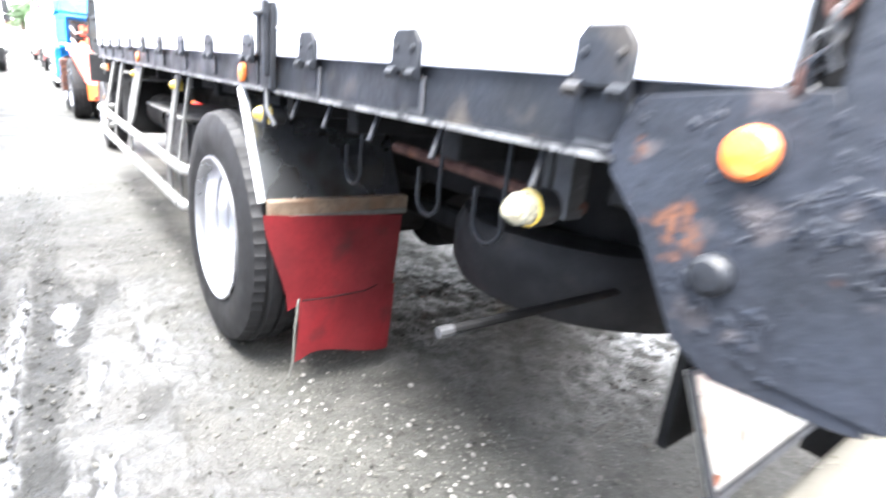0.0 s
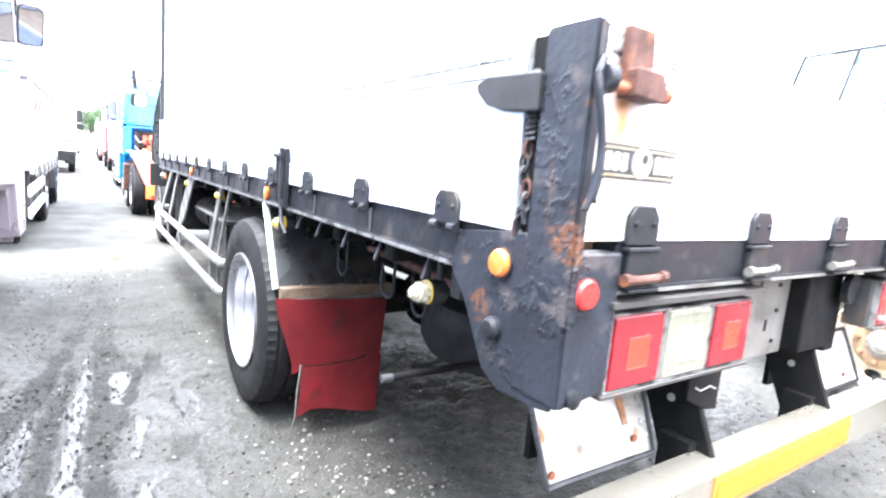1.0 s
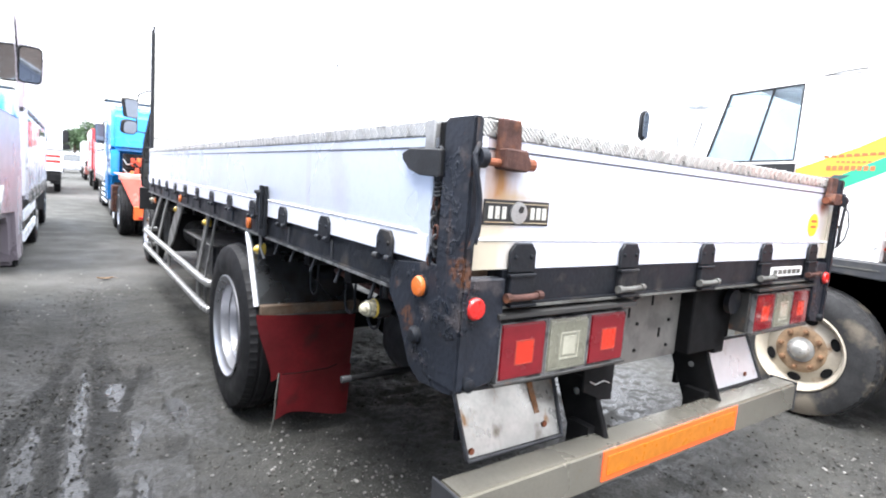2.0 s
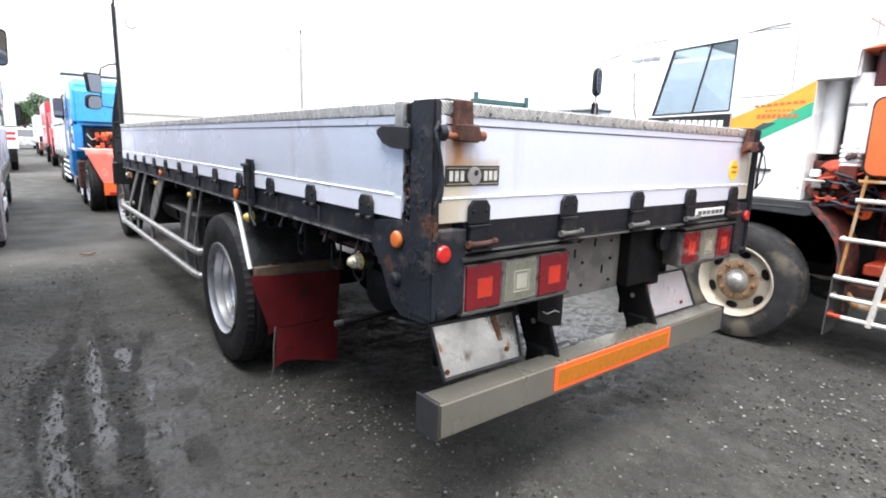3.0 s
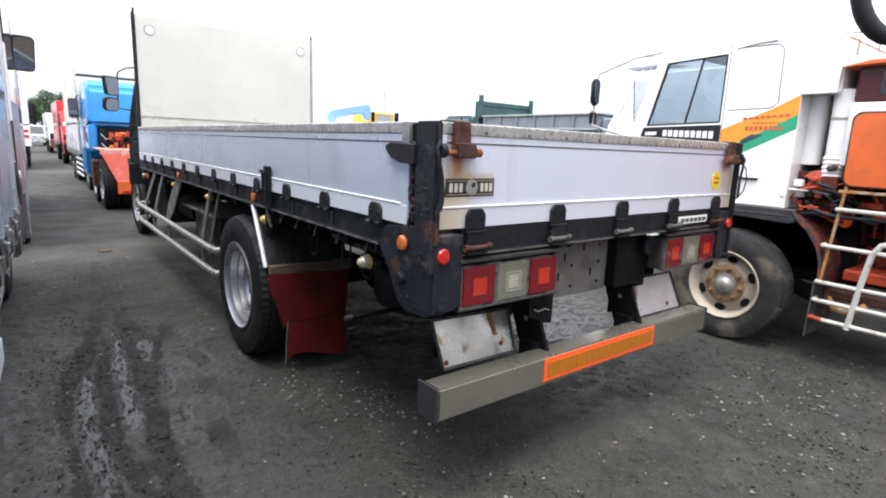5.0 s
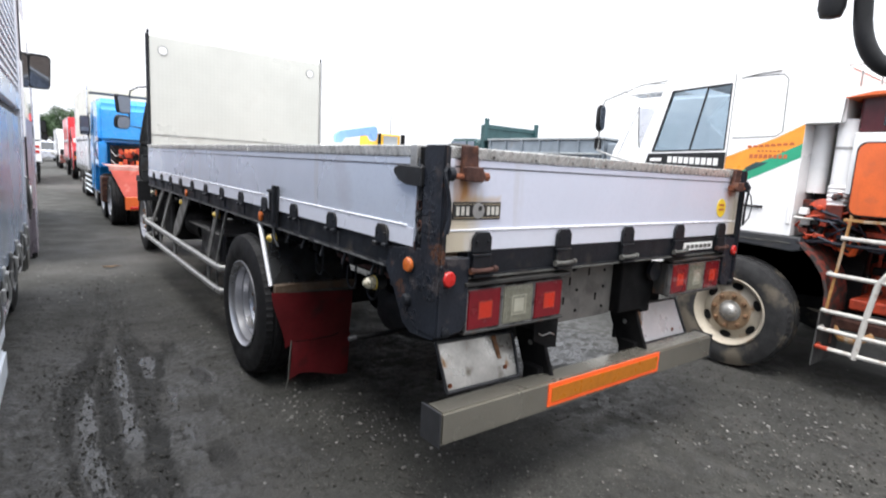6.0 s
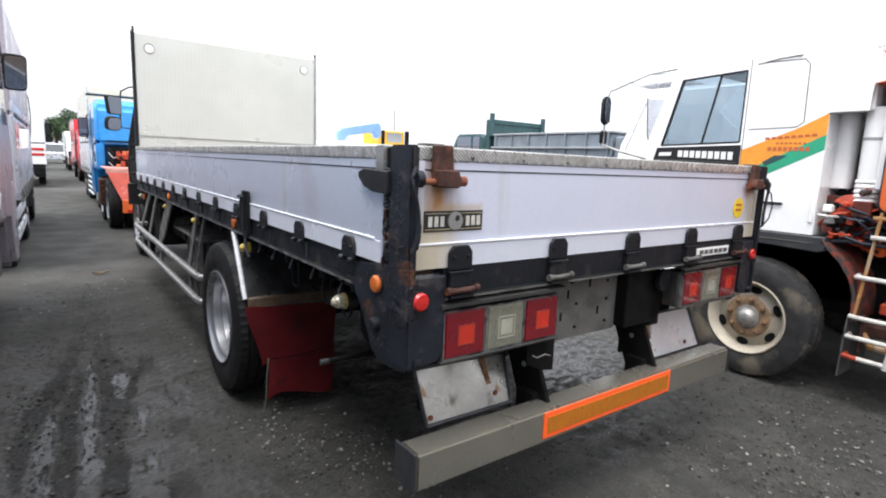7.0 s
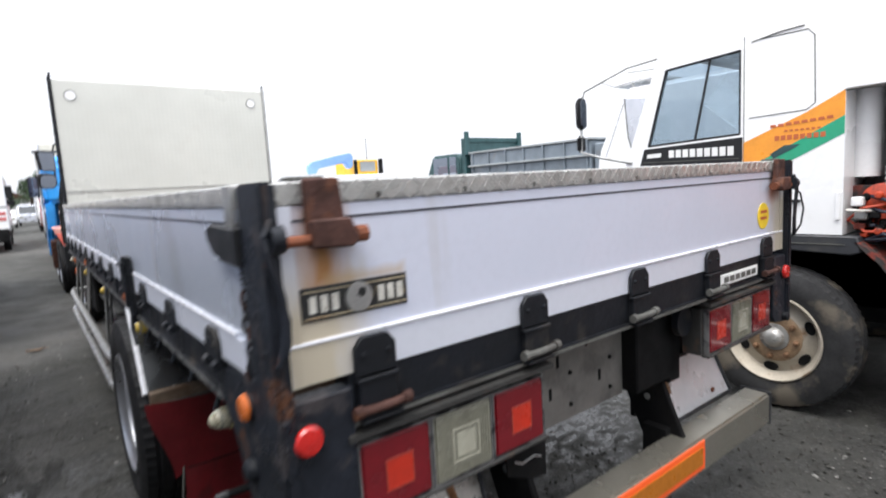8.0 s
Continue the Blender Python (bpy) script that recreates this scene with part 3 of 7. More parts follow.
def ground_mesh():
    xs = np.concatenate([[-1500, -400, -120, -40, -18, -10, -6, -4, -3.2], np.arange(-2.9, -2.5, 0.03), np.arange(-2.5, -1.2, 0.0105), np.arange(-1.2, 0.9, 0.026), np.arange(0.9, 3.2, 0.04), np.arange(3.2, 4.5, 0.1), [5, 6, 8, 12, 20, 40, 120, 400, 1500]])
    ys = np.concatenate([[-1500, -400, -120, -40, -18, -9, -5, -3.2, -2.4], np.arange(-1.8, 0.4, 0.024), np.arange(0.4, 3.9, 0.0115), np.arange(3.9, 5.6, 0.026), np.arange(5.6, 14, 0.1), np.arange(14, 60, 1.2), [70, 100, 160, 300, 600, 1500]])
    x, y = np.meshgrid(xs, ys)
    near = np.clip((x + 3.0) / 0.4, 0, 1) * np.clip((4.0 - x) / 1.0, 0, 1) * np.clip((y + 1.9) / 0.5, 0, 1) * np.clip((12 - y) / 4, 0, 1)
    n1, n2, n3 = smooth_noise(x, y, 1.1, 1), smooth_noise(x, y, 5.0, 2), smooth_noise(x, y, 17.0, 3)
    th, on, water = tracks(x, y)
    ledge = sstep((n2 + 0.45 * n3 + 0.25 * smooth_noise(x, y, 45.0, 12) - 0.86) / 0.05)
    calm = 0.25 + 0.75 * sstep((6.0 - y) / 3.0)
    n4 = smooth_noise(x, y, 38.0, 11)
    h = near * calm * (0.016 * (n1 - 0.5) + 0.01 * (n2 - 0.5) + 0.01 * (n3 - 0.5) * (0.3 + n1) + 0.013 * (n4 - 0.5) * (0.2 + n2) + 0.009 * ledge * sstep((-1.1 - x) / 0.4)) + near * th
    wet = 0.72 * sstep(water / 0.014 + 0.9)
    on = on * (1 - sstep(water / 0.014 + 0.9))
    # wet gravel, spread beneath the bed to paint in the shade there
    damp_shade = (0.42 + 0.58 * sstep((x - 0.3) / 0.6)) * sstep((smooth_noise(x, y, 24.0, 7) * 0.7 + n3 * 0.4 + n2 * 0.2 - 0.45) / 0.22) * np.exp(-(((x - 0.7 + 0.5 * (n1 - 0.5)) / 1.55) ** 4)) * np.exp(-(((y - 1.75 + 0.5 * (n2 - 0.5)) / 1.3) ** 4))
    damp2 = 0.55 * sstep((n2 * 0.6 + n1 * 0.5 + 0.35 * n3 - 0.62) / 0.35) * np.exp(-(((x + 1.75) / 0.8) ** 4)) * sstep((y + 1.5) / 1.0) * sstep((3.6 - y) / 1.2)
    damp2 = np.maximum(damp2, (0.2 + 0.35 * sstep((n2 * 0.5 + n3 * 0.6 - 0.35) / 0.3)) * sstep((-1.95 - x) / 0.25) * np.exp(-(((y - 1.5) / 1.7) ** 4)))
    h = np.where(wet > 0.5, -0.006 + 0.15 * h, h)
    pool = wet.copy()
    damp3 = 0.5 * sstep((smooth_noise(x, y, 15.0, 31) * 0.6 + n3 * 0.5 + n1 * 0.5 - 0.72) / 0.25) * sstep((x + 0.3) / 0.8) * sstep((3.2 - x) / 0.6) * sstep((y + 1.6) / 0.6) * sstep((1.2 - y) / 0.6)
    wet = np.maximum(np.maximum(wet, damp3), np.maximum(damp_shade, damp2 * (1 - 0.9 * on)))
    # far from the aisle the sheet is level, so that wheels stand on it
    ny, nx = x.shape
    idx = np.arange(nx * ny).reshape(ny, nx)
    faces = np.stack([idx[:-1, :-1], idx[:-1, 1:], idx[1:, 1:], idx[1:, :-1]], -1).reshape(-1, 4)
    me = bpy.data.meshes.new("ground")
    me.from_pydata(np.stack([x, y, h], -1).reshape(-1, 3).tolist(), [], faces.tolist())
    me.polygons.foreach_set("use_smooth", np.ones(len(faces), bool))
    # left aisle term paints in light between the lorries; the rest is dry mud
    dry = np.clip(0.62 * sstep((-1.0 - x) / 0.8) * sstep((4.8 - y) / 2.0) + 0.12 * sstep((x - 0.6) / 1.2) * sstep((3.5 - y) / 3.0) + sstep((y - 4.5) / 3.0) * (0.02 + 0.2 * n1 * smooth_noise(x * 0.3, y, 0.55, 5)) + (0.4 + 0.6 * n2) * np.exp(-(((y - 6.9 - 0.8 * (n1 - 0.5)) / 0.6) ** 2)) * sstep((-0.5 - x) / 0.5) + 0.9 * np.exp(-(((y - 24) / 1.2) ** 2)), 0, 1)
    # pits in the mud are darkened too, painted shade for the relief
    me.attributes.new("track", "FLOAT", "POINT").data.foreach_set("value", np.maximum(on * (0.55 + 0.45 * n2), near * calm * 0.42 * sstep((0.36 - n4 + 0.25 * (0.5 - n3)) / 0.2) * sstep((n2 + 0.4 * n1 - 0.35) / 0.3)).ravel().astype(np.float32))
    me.attributes.new("pool", "FLOAT", "POINT").data.foreach_set("value", pool.ravel().astype(np.float32))
    me.attributes.new("dry", "FLOAT", "POINT").data.foreach_set("value", dry.ravel().astype(np.float32))
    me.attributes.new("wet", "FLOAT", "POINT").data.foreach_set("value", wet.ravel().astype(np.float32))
    return me


def ground_material():
    m = bpy.data.materials.new("wet_mud_gravel")
    m.use_nodes = True
    n, l = m.node_tree.nodes, m.node_tree.links
    b = n["Principled BSDF"]
    geo = n.new("ShaderNodeNewGeometry")
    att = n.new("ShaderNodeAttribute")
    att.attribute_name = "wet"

    def nz(sc, d=6.0, stretch=None):
        t = n.new("ShaderNodeTexNoise")
        t.inputs["Scale"].default_value, t.inputs["Detail"].default_value = sc, d
        if stretch:
            mp = n.new("ShaderNodeMapping")
            mp.inputs["Scale"].default_value = stretch
            l.new(geo.outputs["Position"], mp.inputs[0])
            l.new(mp.outputs[0], t.inputs["Vector"])
        else:
            l.new(geo.outputs["Position"], t.inputs["Vector"])
        return t.outputs[0]

    def rng(f, lo, hi, a=0.0, c=1.0):
        r = n.new("ShaderNodeMapRange")
        r.inputs[1].default_value, r.inputs[2].default_value, r.inputs[3].default_value, r.inputs[4].default_value = lo, hi, a, c
        l.new(f, r.inputs[0])
        return r.outputs[0]

    def mx(a, colour, f):
        x = n.new("ShaderNodeMix")
        x.data_type = "RGBA"
        l.new(f, x.inputs[0])
        if isinstance(a, tuple):
            x.inputs[6].default_value = a
        else:
            l.new(a, x.inputs[6])
        x.inputs[7].default_value = (*colour, 1)
        return x.outputs[2]
    dry_lit = n.new("ShaderNodeAttribute")
    dry_lit.attribute_name = "dry"
    pools = n.new("ShaderNodeAttribute")
    pools.attribute_name = "pool"
    track = n.new("ShaderNodeAttribute")
    track.attribute_name = "track"
    col = mx((0.05, 0.05, 0.045, 1), (0.037, 0.037, 0.034), rng(nz(1.7), 0.35, 0.65))
    # pale colour for dry mud and for the painted light at left
    col = mx(col, (0.1, 0.095, 0.09), rng(dry_lit.outputs["Fac"], 0.0, 1.0, 0.0, 0.8))
    col = mx(col, (0.068, 0.066, 0.06), rng(nz(4.5, 5.0), 0.52, 0.66, 0.0, 0.7))
    col = mx(col, (0.2, 0.195, 0.175), rng(nz(85, 4.0), 0.62, 0.7, 0.0, 0.6))
    col = mx(col, (0.027, 0.026, 0.024), rng(nz(26, 7.0), 0.55, 0.68, 0.0, 0.7))
    col = mx(col, (0.017, 0.017, 0.016), rng(track.outputs["Fac"], 0.08, 0.75, 0.0, 0.78))
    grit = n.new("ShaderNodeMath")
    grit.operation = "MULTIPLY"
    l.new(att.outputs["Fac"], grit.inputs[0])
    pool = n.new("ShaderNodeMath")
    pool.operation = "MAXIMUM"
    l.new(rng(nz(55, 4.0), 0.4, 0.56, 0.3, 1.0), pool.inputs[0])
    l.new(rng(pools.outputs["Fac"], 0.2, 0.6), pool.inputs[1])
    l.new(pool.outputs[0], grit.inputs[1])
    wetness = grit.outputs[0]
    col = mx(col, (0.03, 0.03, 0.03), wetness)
    l.new(col, b.inputs["Base Color"])
    dry = rng(nz(2.0), 0.35, 0.7, 0.62, 0.9)
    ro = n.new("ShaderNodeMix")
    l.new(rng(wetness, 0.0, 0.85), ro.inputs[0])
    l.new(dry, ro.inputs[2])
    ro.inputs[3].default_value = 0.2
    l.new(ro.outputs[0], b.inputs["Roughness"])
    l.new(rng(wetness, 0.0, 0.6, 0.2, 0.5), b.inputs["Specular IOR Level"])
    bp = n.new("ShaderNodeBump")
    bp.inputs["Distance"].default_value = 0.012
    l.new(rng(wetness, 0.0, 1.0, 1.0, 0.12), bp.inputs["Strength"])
    l.new(nz(70, 9.0), bp.inputs["Height"])
    l.new(bp.outputs[0], b.inputs["Normal"])
    return m


ground = new("ground", ground_mesh())
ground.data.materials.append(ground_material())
tagged(ground, "dark grey wet mud and gravel yard with tyre tracks", "ground", kind="structure")


# unseen wall behind the camera, added to block the low sky light
wall = new("unseen_wall_south", bpy.data.meshes.new("unseen_wall_south"))
bm = box(B(), -22, 22, -7.2, -7.0, -0.1, 3.0, 0.01)
bm.to_mesh(wall.data)
bm.free()
wall.data.materials.append(M_wall)
tagged(wall, "plain grey concrete wall, unseen, added to block low sky light", "wall", kind="structure")


# ---- the flatbed lorry ----
truck = thing("flatbed_truck", pose(0, 3, 0), "flatbed lorry with pale aluminium dropsides and a worn black frame", "truck")
truck.matrix_world = Matrix.Identity(4)


def tread_strip(bm, a0, a1, z0, z1, face, axis, out):
    """Raised diagonal strokes of chequer plate on a vertical face."""
    step = 0.047
    k = 0
    a = a0 + step / 2
    zc = (z0 + z1) / 2
    while a < a1:
        sgn = -1
        for j in range(-2, 3):
            u, t, w = 0.0098 * j, 0.0145 - 0.0015 * abs(j), 0.0019
            d, q = math.cos(math.radians(45)) * t, math.sin(math.radians(45)) * t * sgn
            e, f = -math.sin(math.radians(45)) * w * sgn, math.cos(math.radians(45)) * w
            cx, cz = a + u * 0.7, zc + u * 0.7 * -sgn
            pts = [(cx - d - e, cz - q - f), (cx + d - e, cz + q - f), (cx + d + e, cz + q + f), (cx - d + e, cz - q + f)]
            lo, hi = face, face + out * (0.0024 if axis == "x" else 0.0009)
            if axis == "x":
                va = [bm.verts.new((p[0], lo, p[1])) for p in pts] + [bm.verts.new((p[0], hi, p[1])) for p in pts]
            else:
                va = [bm.verts.new((lo, p[0], p[1])) for p in pts] + [bm.verts.new((hi, p[0], p[1])) for p in pts]
            bm.faces.new(va[4:])
            for i in range(4):
                bm.faces.new((va[i], va[(i + 1) % 4], va[4 + (i + 1) % 4], va[4 + i]))
        a += step
        k += 1
    return bm


def gate_hinge(parent, pos, axis, out, handle):
    """A black hinge plate folded over the gate's foot; axis: the direction along the gate."""
    hub = [(-0.05, 0.0), (-0.05, 0.06), (-0.032, 0.083), (0.032, 0.083), (0.05, 0.06), (0.05, 0.0)]
    bm = B()
    m = Matrix.Translation(pos) @ (Matrix.Identity(4) if axis == "x" else Matrix.Rotation(radians(-90), 4, "Z"))
    prism(bm, hub, "y", -0.012, 0.0, 0.003, 1)
    if handle:
        box(bm, -0.045, 0.045, -0.016, 0.004, -0.092, -0.002, 0.003)
        box(bm, -0.05, 0.05, -0.02, 0.0, -0.012, -0.002, 0.002)
        box(bm, -0.05, 0.05, -0.03, 0.0, -0.094, -0.086, 0.002)
    else:
        box(bm, -0.04, 0.04, 0.004, 0.014, -0.07, -0.002, 0.002)
    bm.transform(m)
    hinge = part("gate_hinge", bm, M_black, parent)
    for x in (-0.03, 0.03):
        bm = lathe(B(), [(0.0, 0.007), (0.004, 0.006), (0.006, 0.001)], (x, -0.012, 0.045), "y", 8, -1)
        bm.transform(m)
        part("bolt", bm, M_black, hinge)
    if not handle:
        for x in (-0.038, 0.038):
            bm = lathe(B(), [(-0.014, 0.001), (-0.014, 0.011), (0.014, 0.011), (0.014, 0.001)], (x, -0.014, -0.004), "x", 10)
            bm.transform(m)
            part("hinge_pin", bm, M_black, hinge)
        return hinge
    bm = B()
    tube(bm, [(-0.058, -0.026, -0.066), (-0.02, -0.028, -0.067), (0.03, -0.028, -0.066), (0.062, -0.026, -0.064)], 0.0095, 10)
    for x, z in ((-0.058, -0.066), (0.06, -0.064)):
        lathe(bm, [(-0.009, 0.001), (-0.009, 0.013), (0.009, 0.013), (0.009, 0.001)], (x, -0.026, z), "x", 10)
    bm.transform(m)
    part("hinge_pin", bm, M_rust if handle == 2 else M_frame, hinge, "rusty hinge pin" if handle == 2 else "")
    return hinge


ZG0, ZG1, ZC, ZT = 1.222, 1.572, 1.572, 1.617
HX, LEN = 1.18, 6.12
# floor and frame under the bed
part("bed_floor", box(B(), -1.14, 1.14, 0.06, LEN, 1.16, 1.215), M_wood, truck, "weathered plank load floor")
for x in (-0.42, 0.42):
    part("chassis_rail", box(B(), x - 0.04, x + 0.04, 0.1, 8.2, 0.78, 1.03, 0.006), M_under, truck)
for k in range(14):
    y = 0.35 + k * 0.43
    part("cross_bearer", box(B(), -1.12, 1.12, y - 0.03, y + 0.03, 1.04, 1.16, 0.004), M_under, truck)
for sx, nm in ((-1, "left"), (1, "right")):
    bm = B()
    pts = [(sx * 1.172, 1.222), (sx * 1.172, 1.125), (sx * 1.182, 1.125), (sx * 1.182, 1.113), (sx * 1.12, 1.113), (sx * 1.12, 1.222)]
    prism(bm, pts, "y", 0.16, LEN + 0.06)
    sill = part("side_sill", bm, M_black, truck, "black steel sill under the dropside")
    part("sill_lip", box(B(), sx * 1.1835, sx * 1.187, 0.34, LEN, 1.111, 1.121), M_lip, sill, "scuffed pale lower lip")
    for y in (0.378, 0.855, 1.339, 1.832):
        part("weld_plate", box(B(), sx * 1.172, sx * 1.178, y - 0.045, y + 0.04, 1.124, 1.2, 0.002), M_worn, sill, "grey welded hinge plate")
    # dropside
    bm = B()
    box(bm, sx * 1.145, sx * 1.18, 0.152, LEN, ZG0, ZG1, 0.003)
    gate = part("side_gate", bm, M_gate, truck, "pale lavender-grey aluminium dropside")
    part("gate_foot", box(B(), sx * 1.18, sx * 1.184, 0.156, LEN, ZG0 + 0.001, 1.298, 0.001), M_gate_low, gate)
    part("bright_line", box(B(), sx * 1.18, sx * 1.187, 0.2, LEN, 1.299, 1.307, 0.002), M_trim, gate, "bright narrow trim line")
    part("gate_seam", box(B(), sx * 1.1795, sx * 1.1815, 0.2, LEN, 1.538, 1.543), M_seam, gate)
    bm = box(B(), sx * 1.14, sx * 1.183, 0.2, LEN, ZC, ZT, 0.004)
    cap = part("gate_cap", bm, M_alu, gate, "chequer-plate aluminium cap rail")
    tagged(part("tread_relief", tread_strip(B(), 0.2, LEN, ZC, ZT, sx * 1.183, "y", sx), M_tread, cap), kind="stuff")
    part("gate_end", box(B(), sx * 1.14, sx * 1.184, 0.152, 0.199, 1.51, ZT + 0.002, 0.003), M_alu, gate)
    for k in range(13):
        y = 0.378 + 0.485 * k
        if y < LEN - 0.1:
            h = gate_hinge(gate, (0, 0, 0), "y", 1, False)
            h.matrix_world = Matrix.Translation((sx * 1.184, y, 1.206)) @ (Matrix.Identity(4) if sx < 0 else Matrix.Rotation(math.pi, 4, "Z"))

# middle catch on the side
catch = part("side_catch", box(B(), -1.205, -1.186, 1.585, 1.67, 1.12, 1.372, 0.003), M_black, truck, "black dropside catch on the sill")
bm = B()
box(bm, -1.222, -1.205, 1.592, 1.622, 1.16, 1.375, 0.003)
box(bm, -1.222, -1.205, 1.64, 1.666, 1.22, 1.35, 0.003)
tube(bm, [(-1.22, 1.58, 1.34), (-1.22, 1.68, 1.34)], 0.01, 8)
part("lever", bm, M_black, catch)
bm = tube(B(), [(-1.2, 1.63, 1.13), (-1.21, 1.6, 1.06), (-1.21, 1.53, 1.015)], 0.008, 8)
tube(bm, [(-1.2, 1.64, 1.12), (-1.2, 1.645, 1.0)], 0.007, 8)
part("hook", bm, M_black, catch)

# tailgate
bm = box(B(), -1.152, 1.152, 0.0, 0.035, ZG0, ZG1, 0.003)
tail = part("tailgate", bm, M_tail, truck, "pale lavender-grey aluminium tailgate with rust runs")
part("gate_foot", box(B(), -1.15, 1.15, -0.004, 0.0, ZG0 + 0.001, 1.3, 0.001), M_tail_low, tail)
part("bright_line", box(B(), -1.15, 1.15, -0.008, 0.0, 1.301, 1.309, 0.002), M_trim, tail, "bright narrow trim line")
part("gate_seam", box(B(), -1.15, 1.15, -0.0015, 0.0, 1.541, 1.546), M_seam, tail)
bm = box(B(), -1.15, 1.15, -0.004, 0.04, ZC, ZT, 0.004)
cap = part("gate_cap", bm, M_alu, tail, "chequer-plate aluminium cap rail")
tagged(part("tread_relief", tread_strip(B(), -1.15, 1.15, ZC, ZT, -0.004, "x", -1), M_tread, cap), kind="stuff")
for k in range(9):
    part("rivet", lathe(B(), [(0, 0.007), (0.003, 0.006), (0.004, 0.001)], (-0.93 + 0.235 * k, -0.004, ZC + 0.012), "y", 10, -1), M_frame, cap)
for sx in (-1, 1):
    part("end_strip", box(B(), sx * 1.152, sx * 1.122, -0.006, 0.0, ZG0 + 0.001, 1.571, 0.001), M_tail_low, tail)
for x in (-0.97, -0.484, 0.003, 0.488, 0.968):
    h = gate_hinge(tail, (0, 0, 0), "x", 1, 2 if x < -0.9 or x > 0.9 else 1)
    h.matrix_world = Matrix.Translation((x, -0.006, 1.214))
# name plate with plain bars for its lettering
plate = part("name_plate", box(B(), -1.117, -0.874, -0.004, 0.0, 1.345, 1.413, 0.001), M_print_k, tail, "black name plate with a round emblem and worn white bars")
part("border", box(B(), -1.113, -0.878, -0.006, -0.004, 1.4035, 1.4055), M_cream, plate)
part("border", box(B(), -1.113, -0.878, -0.006, -0.004, 1.3515, 1.3535), M_cream, plate)
for x in (-1.094, -1.07, -1.046, -0.94, -0.917, -0.894):
    part("bar", box(B(), x - 0.0075, x + 0.0075, -0.006, -0.004, 1.362, 1.395), M_letter, plate)
emblem = part("emblem", lathe(B(), [(0.0, 0.031), (0.004, 0.03), (0.005, 0.001)], (-0.993, -0.004, 1.379), "y", 24, -1), M_alu, plate, "pale round emblem with a dark patch")
part("emblem_patch", prism(B(), [(-0.998, 1.385), (-0.99, 1.399), (-0.978, 1.396), (-0.98, 1.382), (-0.99, 1.378)], "y", -0.0085, -0.0105), M_print_k, emblem)
part("sticker", lathe(B(), [(0.0, 0.055), (0.002, 0.0545), (0.002, 0.001)], (0.955, -0.001, 1.387), "y", 28, -1), M_sticker, tail, "round yellow sticker")
for z in (1.405, 1.378):
    part("sticker_print", box(B(), 0.925, 0.985, -0.0045, -0.003, z - 0.006, z + 0.006), M_decal_r, tail)
# rear sill
bm = prism(B(), [(-0.002, 1.22), (-0.002, 1.128), (-0.012, 1.128), (-0.012, 1.113), (0.1, 1.113), (0.1, 1.22)], "x", -1.03, 1.03)
sill = part("rear_sill", bm, M_black, truck, "black steel rear cross sill")
part("sill_lip", box(B(), -1.03, 1.03, -0.0155, -0.0125, 1.114, 1.122), M_frame, sill)
sp = part("small_plate", box(B(), 0.565, 0.888, -0.008, -0.003, 1.145, 1.188, 0.001), M_print_w, truck, "small white plate with dark bars")
for k in range(6):
    x = 0.59 + k * 0.048
    part("bar", box(B(), x, x + 0.036, -0.0105, -0.0085, 1.156, 1.177), M_frame, sp)


